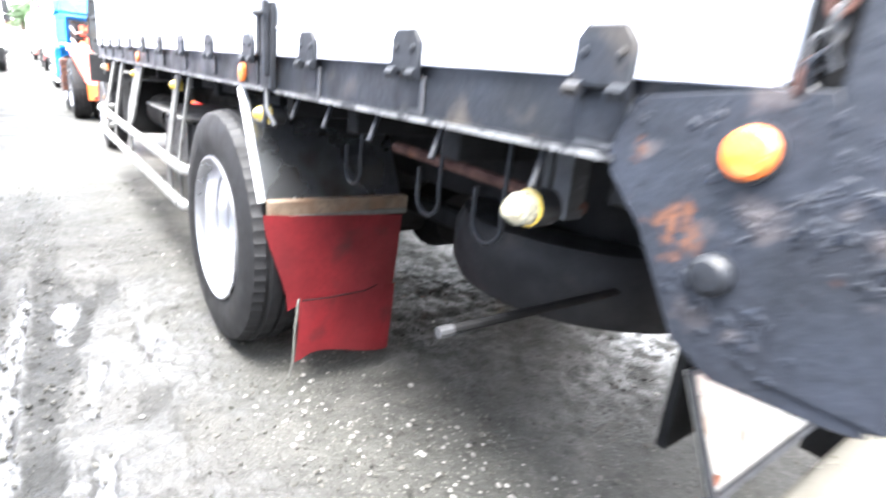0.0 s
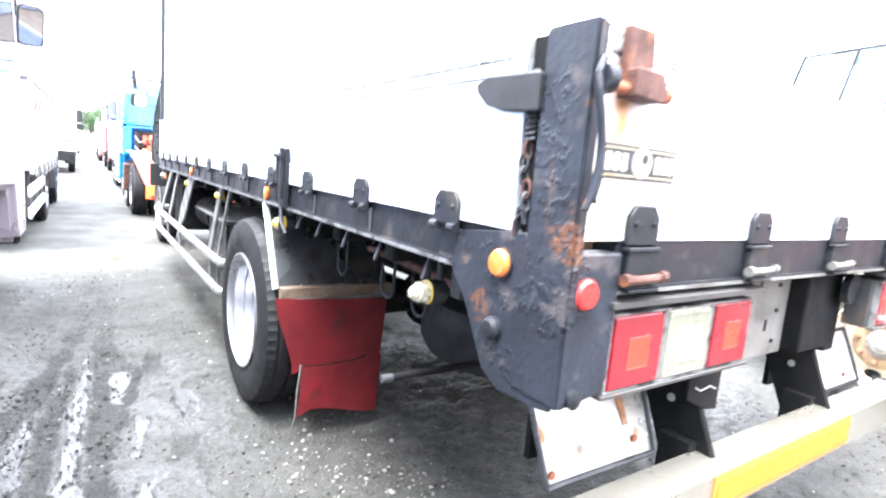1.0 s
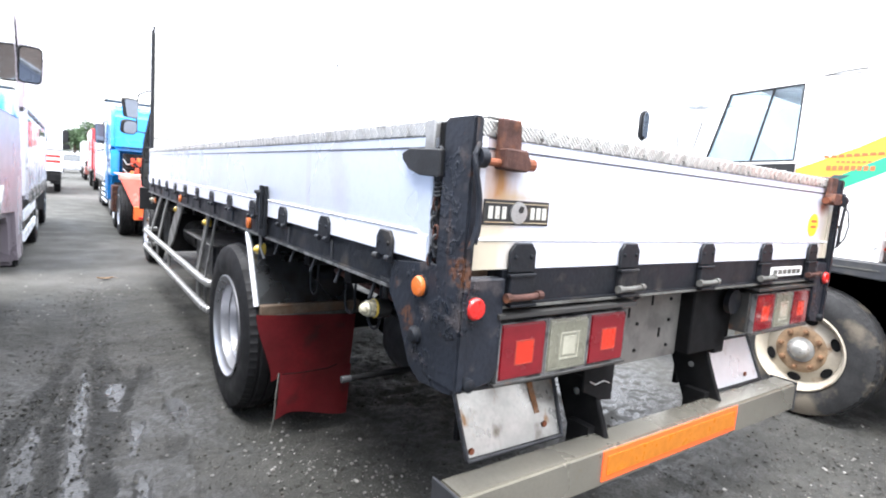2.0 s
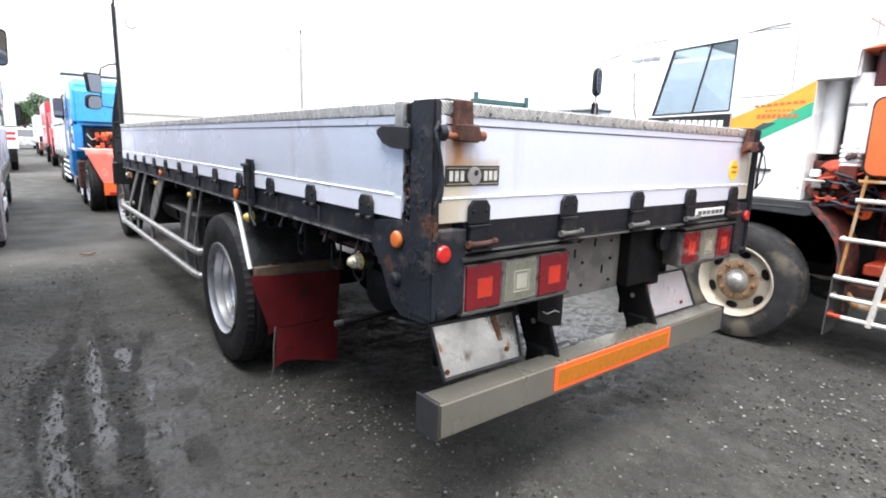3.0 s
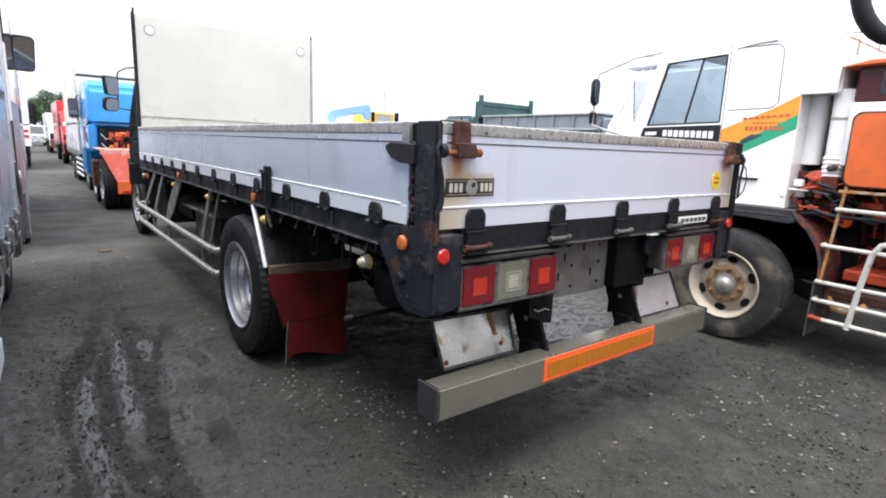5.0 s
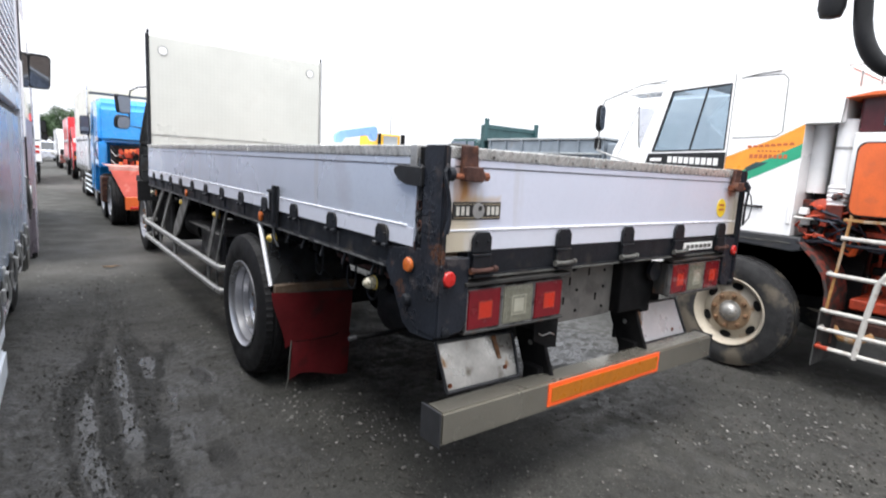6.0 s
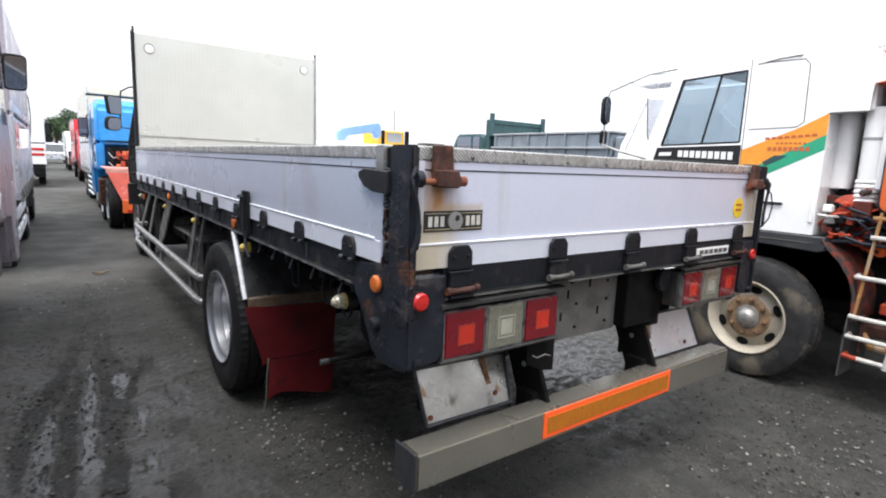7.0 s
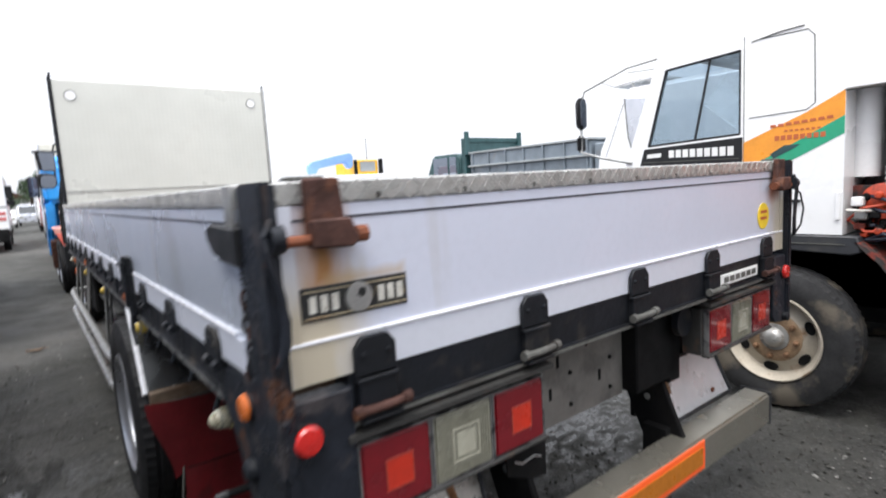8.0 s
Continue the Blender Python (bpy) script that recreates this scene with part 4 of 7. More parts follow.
def corner_post(sx):
    """The post at a rear corner with its gusset, lamps, latch and catches."""
    def bx(bm, x0, x1, *a, **k):
        return box(bm, sx * x0, sx * x1, *a, **k)
    bm = B()
    bx(bm, 1.156, 1.187, -0.03, 0.1, 0.9, 1.618, bev=0.006, seg=2)
    post = part("corner_post", bm, M_post, truck, "worn black steel corner post with rust patches")
    part("inner_channel", bx(B(), 1.146, 1.168, 0.101, 0.152, 1.2, 1.612, bev=0.004), M_under, post)
    # coil spring and slack chain hanging in the channel
    coil = [(sx * (1.176 + 0.007 * math.cos(a)), 0.127 + 0.013 * math.sin(a), 1.5 - 0.0115 * a / 6.283) for a in np.arange(0, 6.283 * 8.2, 0.52)]
    spring = part("latch_spring", tube(B(), coil, 0.0032, 6), M_worn, post, "dull grey coil spring")
    part("spring_eye", tube(B(), [(sx * 1.178, 0.127 + 0.016 * math.sin(a), 1.522 + 0.02 * math.cos(a)) for a in np.linspace(0, 6.283, 15)], 0.004, 6), M_worn, spring)
    for k in range(8):
        zc, yc = 1.388 - 0.026 * k, 0.127 + 0.009 * math.sin(k * 1.3)
        flat = k % 2
        loop = [(sx * (1.178 + (0.001 if flat else 0.009) * math.sin(a)), yc + (0.011 if flat else 0.002) * math.sin(a), zc + 0.019 * math.cos(a)) for a in np.linspace(0, 6.283, 13)]
        part("chain_link", tube(B(), loop, 0.0036, 6), M_worn if k % 3 else M_rust, post)
    part("chain_hook", tube(B(), [(sx * 1.178, 0.13, 1.19 + 0.02), (sx * 1.184, 0.135, 1.245), (sx * 1.184, 0.118, 1.262), (sx * 1.182, 0.11, 1.24)], 0.006, 8), M_black, post)
    # rear face box and side gusset
    bm = B()
    prism(bm, [(sx * 1.16, 1.2), (sx * 1.028, 1.2), (sx * 1.028, 0.935), (sx * 1.055, 0.905), (sx * 1.16, 0.89)], "y", -0.017, 0.03, 0.004, 1)
    part("post_base", bm, M_post, post, "battered black plate with the rear marker lamp")
    bm = prism(B(), [(0.1, 1.223), (0.155, 1.221), (0.325, 1.2), (0.35, 1.13), (0.344, 1.1), (0.28, 1.03), (0.205, 0.905), (0.148, 0.876), (0.02, 0.884), (-0.01, 0.89), (-0.01, 0.93)], "x", sx * 1.174, sx * 1.1835, 0.002, 1)
    part("gusset", bm, M_post, post, "rust-blistered black corner gusset")
    lathe_bolt = lathe(B(), [(0, 0.027), (0.012, 0.026), (0.02, 0.018), (0.022, 0.001)], (sx * 1.184, 0.172, 1.006), "x", 16, sx)
    part("bolt", lathe_bolt, M_black, post)
    part("bolt", lathe(B(), [(0, 0.02), (0.02, 0.019), (0.026, 0.001)], (sx * 1.143, -0.018, 0.918), "y", 14, -1), M_black, post)
    o = part("marker_lamp", lathe(B(), [(0, 0.031), (0.012, 0.03), (0.018, 0.025), (0.021, 0.001)], (sx * 1.184, 0.164, 1.151), "x", 28, sx), M_orange, post, "round orange marker reflector")
    r = part("marker_lamp", lathe(B(), [(0, 0.031), (0.012, 0.03), (0.018, 0.025), (0.021, 0.001)], (sx * 1.135, -0.018, 1.124), "y", 28, -1), M_red, post, "round red marker reflector")
    for p, ax, f in (((sx * 1.183, 0.164, 1.151), "x", sx), ((sx * 1.135, -0.017, 1.124), "y", -1)):
        part("bezel", lathe(B(), [(0, 0.034), (0.006, 0.034), (0.007, 0.03)], p, ax, 28, f), M_plastic, o if ax == "x" else r)
    # black ear that holds the dropside
    bm = prism(B(), [(0.09, 1.535), (0.25, 1.54), (0.29, 1.525), (0.285, 1.505), (0.25, 1.478), (0.19, 1.463), (0.09, 1.46)], "x", sx * 1.185, sx * 1.203, 0.004, 1)
    part("gate_ear", bm, M_plastic, post, "black lug over the end of the dropside")
    # latch on the tailgate side
    bm = B()
    prism(bm, [(sx * 1.1, 1.622), (sx * 1.03, 1.622), (sx * 1.022, 1.535), (sx * 1.1, 1.535)], "y", -0.03, -0.008, 0.004, 1)
    prism(bm, [(sx * 1.1, 1.545), (sx * 1.022, 1.545), (sx * 1.005, 1.505), (sx * 1.02, 1.488), (sx * 1.1, 1.492)], "y", -0.055, -0.008, 0.004, 1)
    latch = part("latch", bm, M_rust, post, "brown rusted tailgate latch")
    bm = tube(B(), [(sx * 1.155, -0.03, 1.508), (sx * 1.0, -0.03, 1.505), (sx * 0.985, -0.03, 1.51)], 0.011, 10)
    lathe(bm, [(-0.012, 0.001), (-0.012, 0.017), (0.012, 0.017), (0.012, 0.001)], (sx * 0.992, -0.03, 1.51), "x", 10)
    part("latch_bar", bm, M_rustbright, latch, "orange rusty latch bar")
    bm = box(B(), sx * 1.12, sx * 1.045, 0.0, 0.045, 1.619, 1.626, 0.002)
    part("latch_hook", bm, M_frame, latch)
    # lever hanging by the post
    bm = tube(B(), [(sx * 1.172, -0.036, 1.55), (sx * 1.19, -0.042, 1.52), (sx * 1.187, -0.046, 1.485), (sx * 1.177, -0.047, 1.45), (sx * 1.168, -0.047, 1.41), (sx * 1.166, -0.046, 1.36), (sx * 1.172, -0.044, 1.32), (sx * 1.182, -0.04, 1.285)], 0.0075, 10)
    prism(bm, [(sx * 1.163, 1.4), (sx * 1.156, 1.37), (sx * 1.159, 1.33), (sx * 1.168, 1.295), (sx * 1.175, 1.31), (sx * 1.172, 1.36), (sx * 1.17, 1.4)], "y", -0.052, -0.043, 0.002, 1)
    lathe(bm, [(-0.012, 0.001), (-0.012, 0.026), (0.012, 0.026), (0.012, 0.001)], (sx * 1.166, -0.036, 1.515), "x", 14)
    part("latch_lever", bm, M_post, post, "black bent latch lever with rust")
    return post


for s_ in (-1, 1):
    corner_post(s_)
part("lock_cable", tube(B(), [(1.19, -0.02, 1.5), (1.215, -0.05, 1.47), (1.228, -0.06, 1.4), (1.215, -0.055, 1.33), (1.19, -0.04, 1.29), (1.175, -0.03, 1.275)], 0.004, 6), M_plastic, truck, "thin black cable loop at the post")


def square_ring(x0, x1, z0, z1, w, y0, y1):
    """A flat square frame of bar width w between y0 and y1, in one piece."""
    bm = B()
    loops = []
    for y in (y0, y1):
        for d in (0.0, w):
            loops.append([bm.verts.new(p) for p in ((x0 + d, y, z0 + d), (x1 - d, y, z0 + d), (x1 - d, y, z1 - d), (x0 + d, y, z1 - d))])
    for p, q in ((0, 1), (1, 3), (3, 2), (2, 0)):
        for k in range(4):
            bm.faces.new((loops[p][k], loops[p][(k + 1) % 4], loops[q][(k + 1) % 4], loops[q][k]))
    return bm


def tail_lamp(x0, x1, label):
    """A three-part tail lamp cluster between x0 and x1."""
    za, zb = 0.903, 1.066
    lamp = part("tail_lamp", box(B(), x0 - 0.008, x1 + 0.008, 0.012, 0.09, za - 0.012, zb + 0.008, 0.004), M_hood, truck, label)
    bm = prism(B(), [(-0.028, 1.1), (0.1, 1.112), (0.1, 1.102), (-0.028, 1.088)], "x", x0 - 0.02, x1 + 0.025)
    part("hood", bm, M_hood, lamp, "rusty dusty hood over the lamps")
    w = (x1 - x0) / 3
    for k, (lens, core) in enumerate(((M_darkred, M_redcore), (M_clear, M_clearcore), (M_darkred, M_redcore))):
        a, c = x0 + k * w + 0.007, x0 + (k + 1) * w - 0.007
        ln = part("lens", box(B(), a, c, -0.014, 0.012, za, zb, 0.005, 2), lens, lamp, "clear ribbed lens" if k == 1 else "red lens with an orange core")
        mx, mz, h = (a + c) / 2 + 0.004, (za + zb) / 2 - 0.004, 0.026 if k == 1 else 0.033
        part("lens_core", box(B(), mx - h, mx + h, -0.0148, -0.013, mz - h, mz + h), core, ln)
        e = h + 0.003
        part("lens_ring", square_ring(mx - e, mx + e, mz - e, mz + e, 0.003, -0.0156, -0.0135), M_clearcore if k == 1 else M_ringred, ln)
        if k == 1:
            e = h + 0.016
            part("lens_ring", square_ring(mx - e, mx + e, mz - e, mz + e, 0.004, -0.0162, -0.0135), M_clearcore, ln)
        if k == 1:
            x = a + 0.012
            while x < c - 0.01:
                if abs(x - mx) > e + 0.003:
                    part("rib", box(B(), x, x + 0.0028, -0.0158, -0.0135, za + 0.012, zb - 0.012), lens, ln)
                else:
                    part("rib", box(B(), x, x + 0.0028, -0.0158, -0.0135, za + 0.012, mz - e - 0.003), lens, ln)
                    part("rib", box(B(), x, x + 0.0028, -0.0158, -0.0135, mz + e + 0.003, zb - 0.012), lens, ln)
                x += 0.0075
        part("lens_frame", square_ring(a - 0.005, c + 0.005, za - 0.005, zb + 0.005, 0.0042, -0.011, 0.01), M_lip, lamp, "dull scuffed lens frame")
    part("lip", box(B(), x0 - 0.01, x1 + 0.01, -0.016, 0.012, za - 0.016, za - 0.006, 0.002), M_hood, lamp)
    return lamp


tail_lamp(-1.028, -0.458, "tail lamp cluster of red, clear and red lenses")
tail_lamp(0.462, 1.012, "tail lamp cluster of red, clear and red lenses")

# centre panel under the tail, brackets and steel plates
bm = box(B(), -0.43, 0.16, 0.16, 0.185, 0.79, 1.113, 0.003)
cp = part("tail_panel", bm, M_panel, truck, "dusty grey rear chassis panel with rivets")
for x, z in ((-0.33, 0.84), (-0.33, 0.93), (-0.33, 1.02), (-0.14, 0.84), (-0.14, 0.95), (0.08, 0.84), (0.08, 0.95), (0.08, 1.04)):
    part("rivet", lathe(B(), [(0, 0.008), (0.006, 0.007), (0.007, 0.001)], (x, 0.16, z), "y", 8, -1), M_under, cp)
part("rubber_pad", box(B(), -0.44, -0.3, 0.12, 0.155, 0.97, 1.11, 0.006), M_frame, truck, "grey hanging rubber pad")
hang = part("lamp_bracket", prism(B(), [(-0.51, 0.9), (-0.335, 0.9), (-0.335, 0.69), (-0.4, 0.7), (-0.5, 0.745)], "y", 0.1, 0.108, 0.002, 1), M_under, truck, "black plate hanging below the tail lamps")
part("scratch", tube(B(), [(-0.47, 0.099, 0.78), (-0.44, 0.099, 0.765), (-0.39, 0.099, 0.772), (-0.36, 0.099, 0.76)], 0.0025, 6), M_pipe, hang)
for px_, pz_ in ((-0.2, 1.0), (0.02, 0.9), (-0.24, 0.9), (-0.05, 1.04)):
    part("drip_slot", box(B(), px_ - 0.006, px_ + 0.006, 0.157, 0.161, pz_ - 0.02, pz_ + 0.02, 0.001), M_under, cp)
part("gap_cable", tube(B(), [(-0.22, 0.13, 1.06), (-0.19, 0.12, 1.085), (-0.17, 0.13, 1.11)], 0.008, 8), M_plastic, truck)
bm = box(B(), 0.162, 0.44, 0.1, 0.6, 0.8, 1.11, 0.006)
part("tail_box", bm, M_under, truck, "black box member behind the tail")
part("tow_eye", lathe(B(), [(-0.012, 0.02), (-0.012, 0.055), (0.012, 0.055), (0.012, 0.02)], (0.4, 0.06, 1.03), "y", 20), M_black, truck)
for sx in (-1, 1):
    bm = B()
    prism(bm, [(0.36, 0.9), (0.17, 0.86), (0.09, 0.66), (0.045, 0.56), (0.06, 0.48), (0.16, 0.43), (0.22, 0.52), (0.3, 0.7)], "x", sx * 0.4 - 0.012, sx * 0.4 + 0.012, 0.004, 1)
    br = part("bumper_bracket", bm, M_under, truck, "black bumper bracket with bolt holes")
    for z, y in ((0.7, 0.2), (0.58, 0.17)):
        part("bolt_hole", lathe(B(), [(0, 0.013), (0.004, 0.013), (0.006, 0.001)], (sx * 0.4 - 0.012, y, z), "x", 14, -1), M_pipe, br, "pale bolt head")
    plate = [(-0.958, 0.27, 0.762), (-0.485, 0.27, 0.746), (-0.497, 0.185, 0.55), (-0.945, 0.185, 0.554)] if sx < 0 else [(1.038, 0.27, 0.76), (0.56, 0.27, 0.765), (0.56, 0.185, 0.537), (1.072, 0.185, 0.533)]
    bm = B()
    front = [bm.verts.new(p) for p in plate]
    back = [bm.verts.new((p[0], p[1] + 0.006, p[2])) for p in plate]
    bm.faces.new(front)
    bm.faces.new(back[::-1])
    for i in range(4):
        bm.faces.new((front[i], back[i], back[(i + 1) % 4], front[(i + 1) % 4]))
    pl = part("steel_plate", bm, M_steel if sx < 0 else M_skysteel, truck, "stained steel guard plate with rust spots")
    bm = B()
    for a, c in ((0, 3), (3, 2), (2, 1), (0, 1)):
        tube(bm, [Vector(plate[a]) + Vector((0, -0.006, 0)), Vector(plate[c]) + Vector((0, -0.006, 0))], 0.008, 6)
    part("plate_rim", bm, M_worn, pl, "rolled dark rim")
    for fx, fz in ((0.92, 0.577), (0.575, 0.6)):
        y = 0.185 + (fz - 0.548) * 0.36
        part("bolt", lathe(B(), [(0, 0.012), (0.006, 0.011), (0.007, 0.001)], (sx * fx, y - 0.001, fz), "y", 10, -1), M_rustbright, pl, "rusted bolt head")
    part("rust_run", prism(B(), [(sx * 0.6, 0.0), (sx * 0.628, 0.0), (sx * 0.61, -0.12), (sx * 0.585, -0.12)], "z", 0, 0.0015), M_runplate, pl).matrix_world = Matrix.Translation((0, 0.2635, 0.75)) @ Matrix.Rotation(radians(69), 4, "X")
    # black board added as the shade behind the plate
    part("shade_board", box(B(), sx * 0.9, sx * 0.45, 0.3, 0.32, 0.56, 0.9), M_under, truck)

# rear bumper
bm = box(B(), -1.11, 1.06, 0.0, 0.115, 0.428, 0.572, 0.01, 2)
bumper = part("rear_bumper", bm, M_bumper, truck, "olive-grey steel underrun bumper")
for x0, x1 in ((-1.12, -1.11), (1.06, 1.068)):
    part("end_cap", box(B(), x0, x1, -0.003, 0.13, 0.424, 0.576, 0.003), M_endcap, bumper, "dark bumper end plate")
rf = part("hazard_reflector", box(B(), -0.484, 0.446, -0.006, 0.0, 0.452, 0.565, 0.001), M_hazard_edge, bumper, "amber reflector with a fluorescent orange border")
part("reflector_field", box(B(), -0.463, 0.425, -0.0085, -0.006, 0.473, 0.544), M_hazard, rf)
for x in (-0.4, 0.4):
    part("bumper_mount", box(B(), x - 0.05, x + 0.05, 0.1, 0.2, 0.46, 0.6), M_under, bumper)

# wheels
AX = 2.22
wheel(truck, (-1.092, AX, 0.505), -1, 0.5, 0.262, M_rim, "deep", 8)
wheel(truck, (-0.79, AX, 0.505), 1, 0.497, 0.25, M_under, "deep", 0)
wheel(truck, (1.092, AX, 0.505), 1, 0.5, 0.262, M_rim, "deep", 8)
wheel(truck, (0.79, AX, 0.505), -1, 0.497, 0.25, M_under, "deep", 0)
wheel(truck, (-0.9, 7.88, 0.495), -1, 0.49, 0.22, M_rim, "disc", 8)
wheel(truck, (0.9, 7.88, 0.495), 1, 0.49, 0.22, M_rim, "disc", 8)
part("axle", tube(B(), [(-0.95, AX, 0.505), (0.95, AX, 0.505)], 0.09, 14), M_under, truck)
part("differential", lathe(B(), [(-0.2, 0.02), (-0.16, 0.14), (0.0, 0.2), (0.16, 0.14), (0.2, 0.02)], (0, AX, 0.5), "y", 20), M_under, truck)
for sx in (-1, 1):
    part("leaf_spring", box(B(), sx * 0.42 - 0.04, sx * 0.42 + 0.04, AX - 0.75, AX + 0.75, 0.62, 0.7, 0.01), M_under, truck)

# mudguard over the rear wheel, plank and red flap
for sx in (-1, 1):
    bm = B()
    arc = [(1.955, 1.1), (1.76, 0.735), (1.735, 0.735), (1.935, 1.1)]
    prism(bm, arc, "x", sx * 1.165, sx * 0.6)
    guard = part("mudguard", bm, M_guard, truck, "bright steel mudguard sheet behind the wheel")
    bm = tube(B(), [(sx * 1.175, 1.965, 1.105), (sx * 1.175, 1.75, 0.725)], 0.013, 8)
    part("guard_edge", bm, M_trim, guard, "white painted mudguard edge")
    plank = part("flap_plank", box(B(), sx * 1.165, sx * 0.59, 1.69, 1.735, 0.665, 0.74, 0.004), M_wood, truck, "brown weathered plank holding the mud flap")
    part("plank_strip", box(B(), sx * 1.16, sx * 0.6, 1.682, 1.69, 0.67, 0.688), M_frame, plank)
    # the flap is torn across: a lower piece hangs in front of the upper one
    cols, rows = 14, 9
    for top in (True, False):
        bm = B()
        grid = []
        for j in range(rows + 1):
            v = j / rows
            row = []
            for i in range(cols + 1):
                u = i / cols
                if top:
                    left, right = 1.196 - 0.08 * sstep(v * 1.0) - 0.01 * v, 0.628 + 0.02 * v
                    z = (0.7 - 0.035 * u) * (1 - v) + (0.325 + 0.035 * sstep(u / 0.15)) * v
                else:
                    left, right = 1.07 + 0.022 * v * v, 0.645 + 0.014 * v
                    z = (0.365 + 0.012 * math.sin(2.5 * u)) * (1 - v) + (0.125 + 0.028 * sstep(u / 0.18) - 0.083 * sstep((u - 0.15) / 0.95)) * v
                x = left + (right - left) * u
                bow = 0.03 * math.sin(math.pi * u) * (0.4 + 0.6 * v) + 0.006 * math.sin(7 * u + 2 * v)
                if not top:
                    bow += 0.016 - 0.006 * u + 0.022 * (1 - u) ** 3 * v
                row.append(bm.verts.new((sx * x, 1.675 - bow, z)))
            grid.append(row)
        for j in range(rows):
            for i in range(cols):
                bm.faces.new((grid[j][i], grid[j][i + 1], grid[j + 1][i + 1], grid[j + 1][i]))
        bmesh.ops.solidify(bm, geom=bm.faces[:], thickness=0.005)
        if top:
            flap = part("mud_flap", bm, M_flap, truck, "torn red rubber mud flap")
        else:
            part("torn_piece", bm, M_flap, flap, "torn lower piece of the red flap")
    bm = tube(B(), [(sx * 1.072, 1.65, 0.375), (sx * 1.088, 1.64, 0.26), (sx * 1.094, 1.638, 0.13), (sx * 1.108, 1.645, 0.055)], 0.005, 6)
    part("flap_edge", bm, M_frame, flap, "curled pale edge of the flap")
    bm = tube(B(), [(sx * 1.06, 1.642, 0.37), (sx * 0.95, 1.636, 0.368), (sx * 0.8, 1.636, 0.372), (sx * 0.74, 1.645, 0.385)], 0.0028, 6)
    part("tear_line", bm, M_under, flap, "dark torn edge across the flap")
    part("wheel_arch", box(B(), sx * 1.1, sx * 0.55, 1.78, 2.8, 1.06, 1.09), M_under, truck)

# things hanging under the bed: spare wheel, pipe, hooks, lamps
spare = part("spare_wheel", lathe(B(), [(-0.11, 0.28), (-0.125, 0.38), (-0.11, 0.46), (-0.06, 0.485), (0.06, 0.485), (0.11, 0.46), (0.125, 0.38), (0.11, 0.28)], (-0.25, 1.02, 0.68), "z", 56), M_tyre, truck, "dark spare tyre slung flat beneath the chassis")
part("spare_rim", lathe(B(), [(-0.1, 0.28), (-0.02, 0.2), (0.02, 0.2), (0.1, 0.28)], (-0.25, 1.02, 0.68), "z", 40), M_under, spare)
bm = tube(B(), [(-1.14, 0.715, 0.677), (-0.8, 0.69, 0.688), (-0.4, 0.66, 0.7)], 0.012, 10)
part("crank_rod", bm, M_under, truck, "dark steel rod with a pale end")
part("rod_end", tube(B(), [(-1.152, 0.716, 0.6765), (-1.115, 0.713, 0.678)], 0.0135, 10), M_worn, truck)
for y in (0.5, 0.78, 1.03, 1.28, 1.5):
    bm = tube(B(), [(-1.14, y, 1.12), (-1.165, y - 0.01, 1.07), (-1.175, y - 0.012, 1.045)], 0.007, 8)
    part("rope_hook", bm, M_black, truck)
for y, x in ((0.72, -1.0), (0.98, -0.98), (1.4, -0.98)):
    pts = [(x, y, 1.1), (x, y + 0.005, 0.93)] + [(x, y + 0.05 - 0.05 * math.cos(t), 0.9 - 0.05 * math.sin(t)) for t in np.linspace(0, math.pi, 9)] + [(x, y + 0.1, 0.97)]
    part("rope_ring", tube(B(), pts, 0.006, 8), M_black, truck)
part("stay_bar", tube(B(), [(-0.95, 0.55, 0.98), (-0.95, 1.25, 1.0)], 0.015, 8), M_rust, truck)
part("hanger", box(B(), -1.0, -0.95, 0.55, 0.6, 0.96, 1.12), M_worn, truck)


def cone_lamp(y, z, x, glass, label):
    c = (x, y, z)
    bm = lathe(B(), [(-0.05, 0.001), (-0.05, 0.034), (-0.005, 0.036), (0.0, 0.034)], c, "x", 20, -1)
    tube(bm, [(x + 0.04, y, z), (x + 0.04, y, z + 0.12)], 0.01, 8)
    lamp = part("side_lamp", bm, M_plastic, truck, label)
    part("lamp_rim", lathe(B(), [(-0.004, 0.027), (-0.004, 0.034), (0.004, 0.034), (0.006, 0.03)], c, "x", 24, -1), M_yellow_lamp, lamp, "yellow rim")
    part("lamp_glass", lathe(B(), [(0.0, 0.031), (0.02, 0.03), (0.042, 0.023), (0.055, 0.012), (0.058, 0.001)], c, "x", 24, -1), glass, lamp, "dusty glass cone")
    part("lamp_facet", lathe(B(), [(0.026, 0.0295), (0.03, 0.029), (0.032, 0.026)], c, "x", 24, -1), M_clear, lamp)
    return lamp


for y, z, x, gl in ((0.53, 0.998, -1.13, M_lampglass), (1.8, 1.028, -1.13, M_yellow_lamp), (3.1, 1.045, -1.13, M_yellow_lamp), (4.35, 1.045, -1.13, M_yellow_lamp), (6.0, 1.03, -1.13, M_lampglass)):
    cone_lamp(y, z, x, gl, "cone-shaped side marker lamp under the sill")
for y in (1.922, 4.05):
    part("side_marker", lathe(B(), [(0, 0.032), (0.012, 0.031), (0.018, 0.001)], (-1.178, y, 1.158), "x", 24, -1), M_orange, truck, "small orange side marker")
part("side_marker", lathe(B(), [(0, 0.032), (0.012, 0.031), (0.018, 0.001)], (-1.15, 5.8, 1.03), "x", 24, -1), M_orange, truck, "small orange side marker")
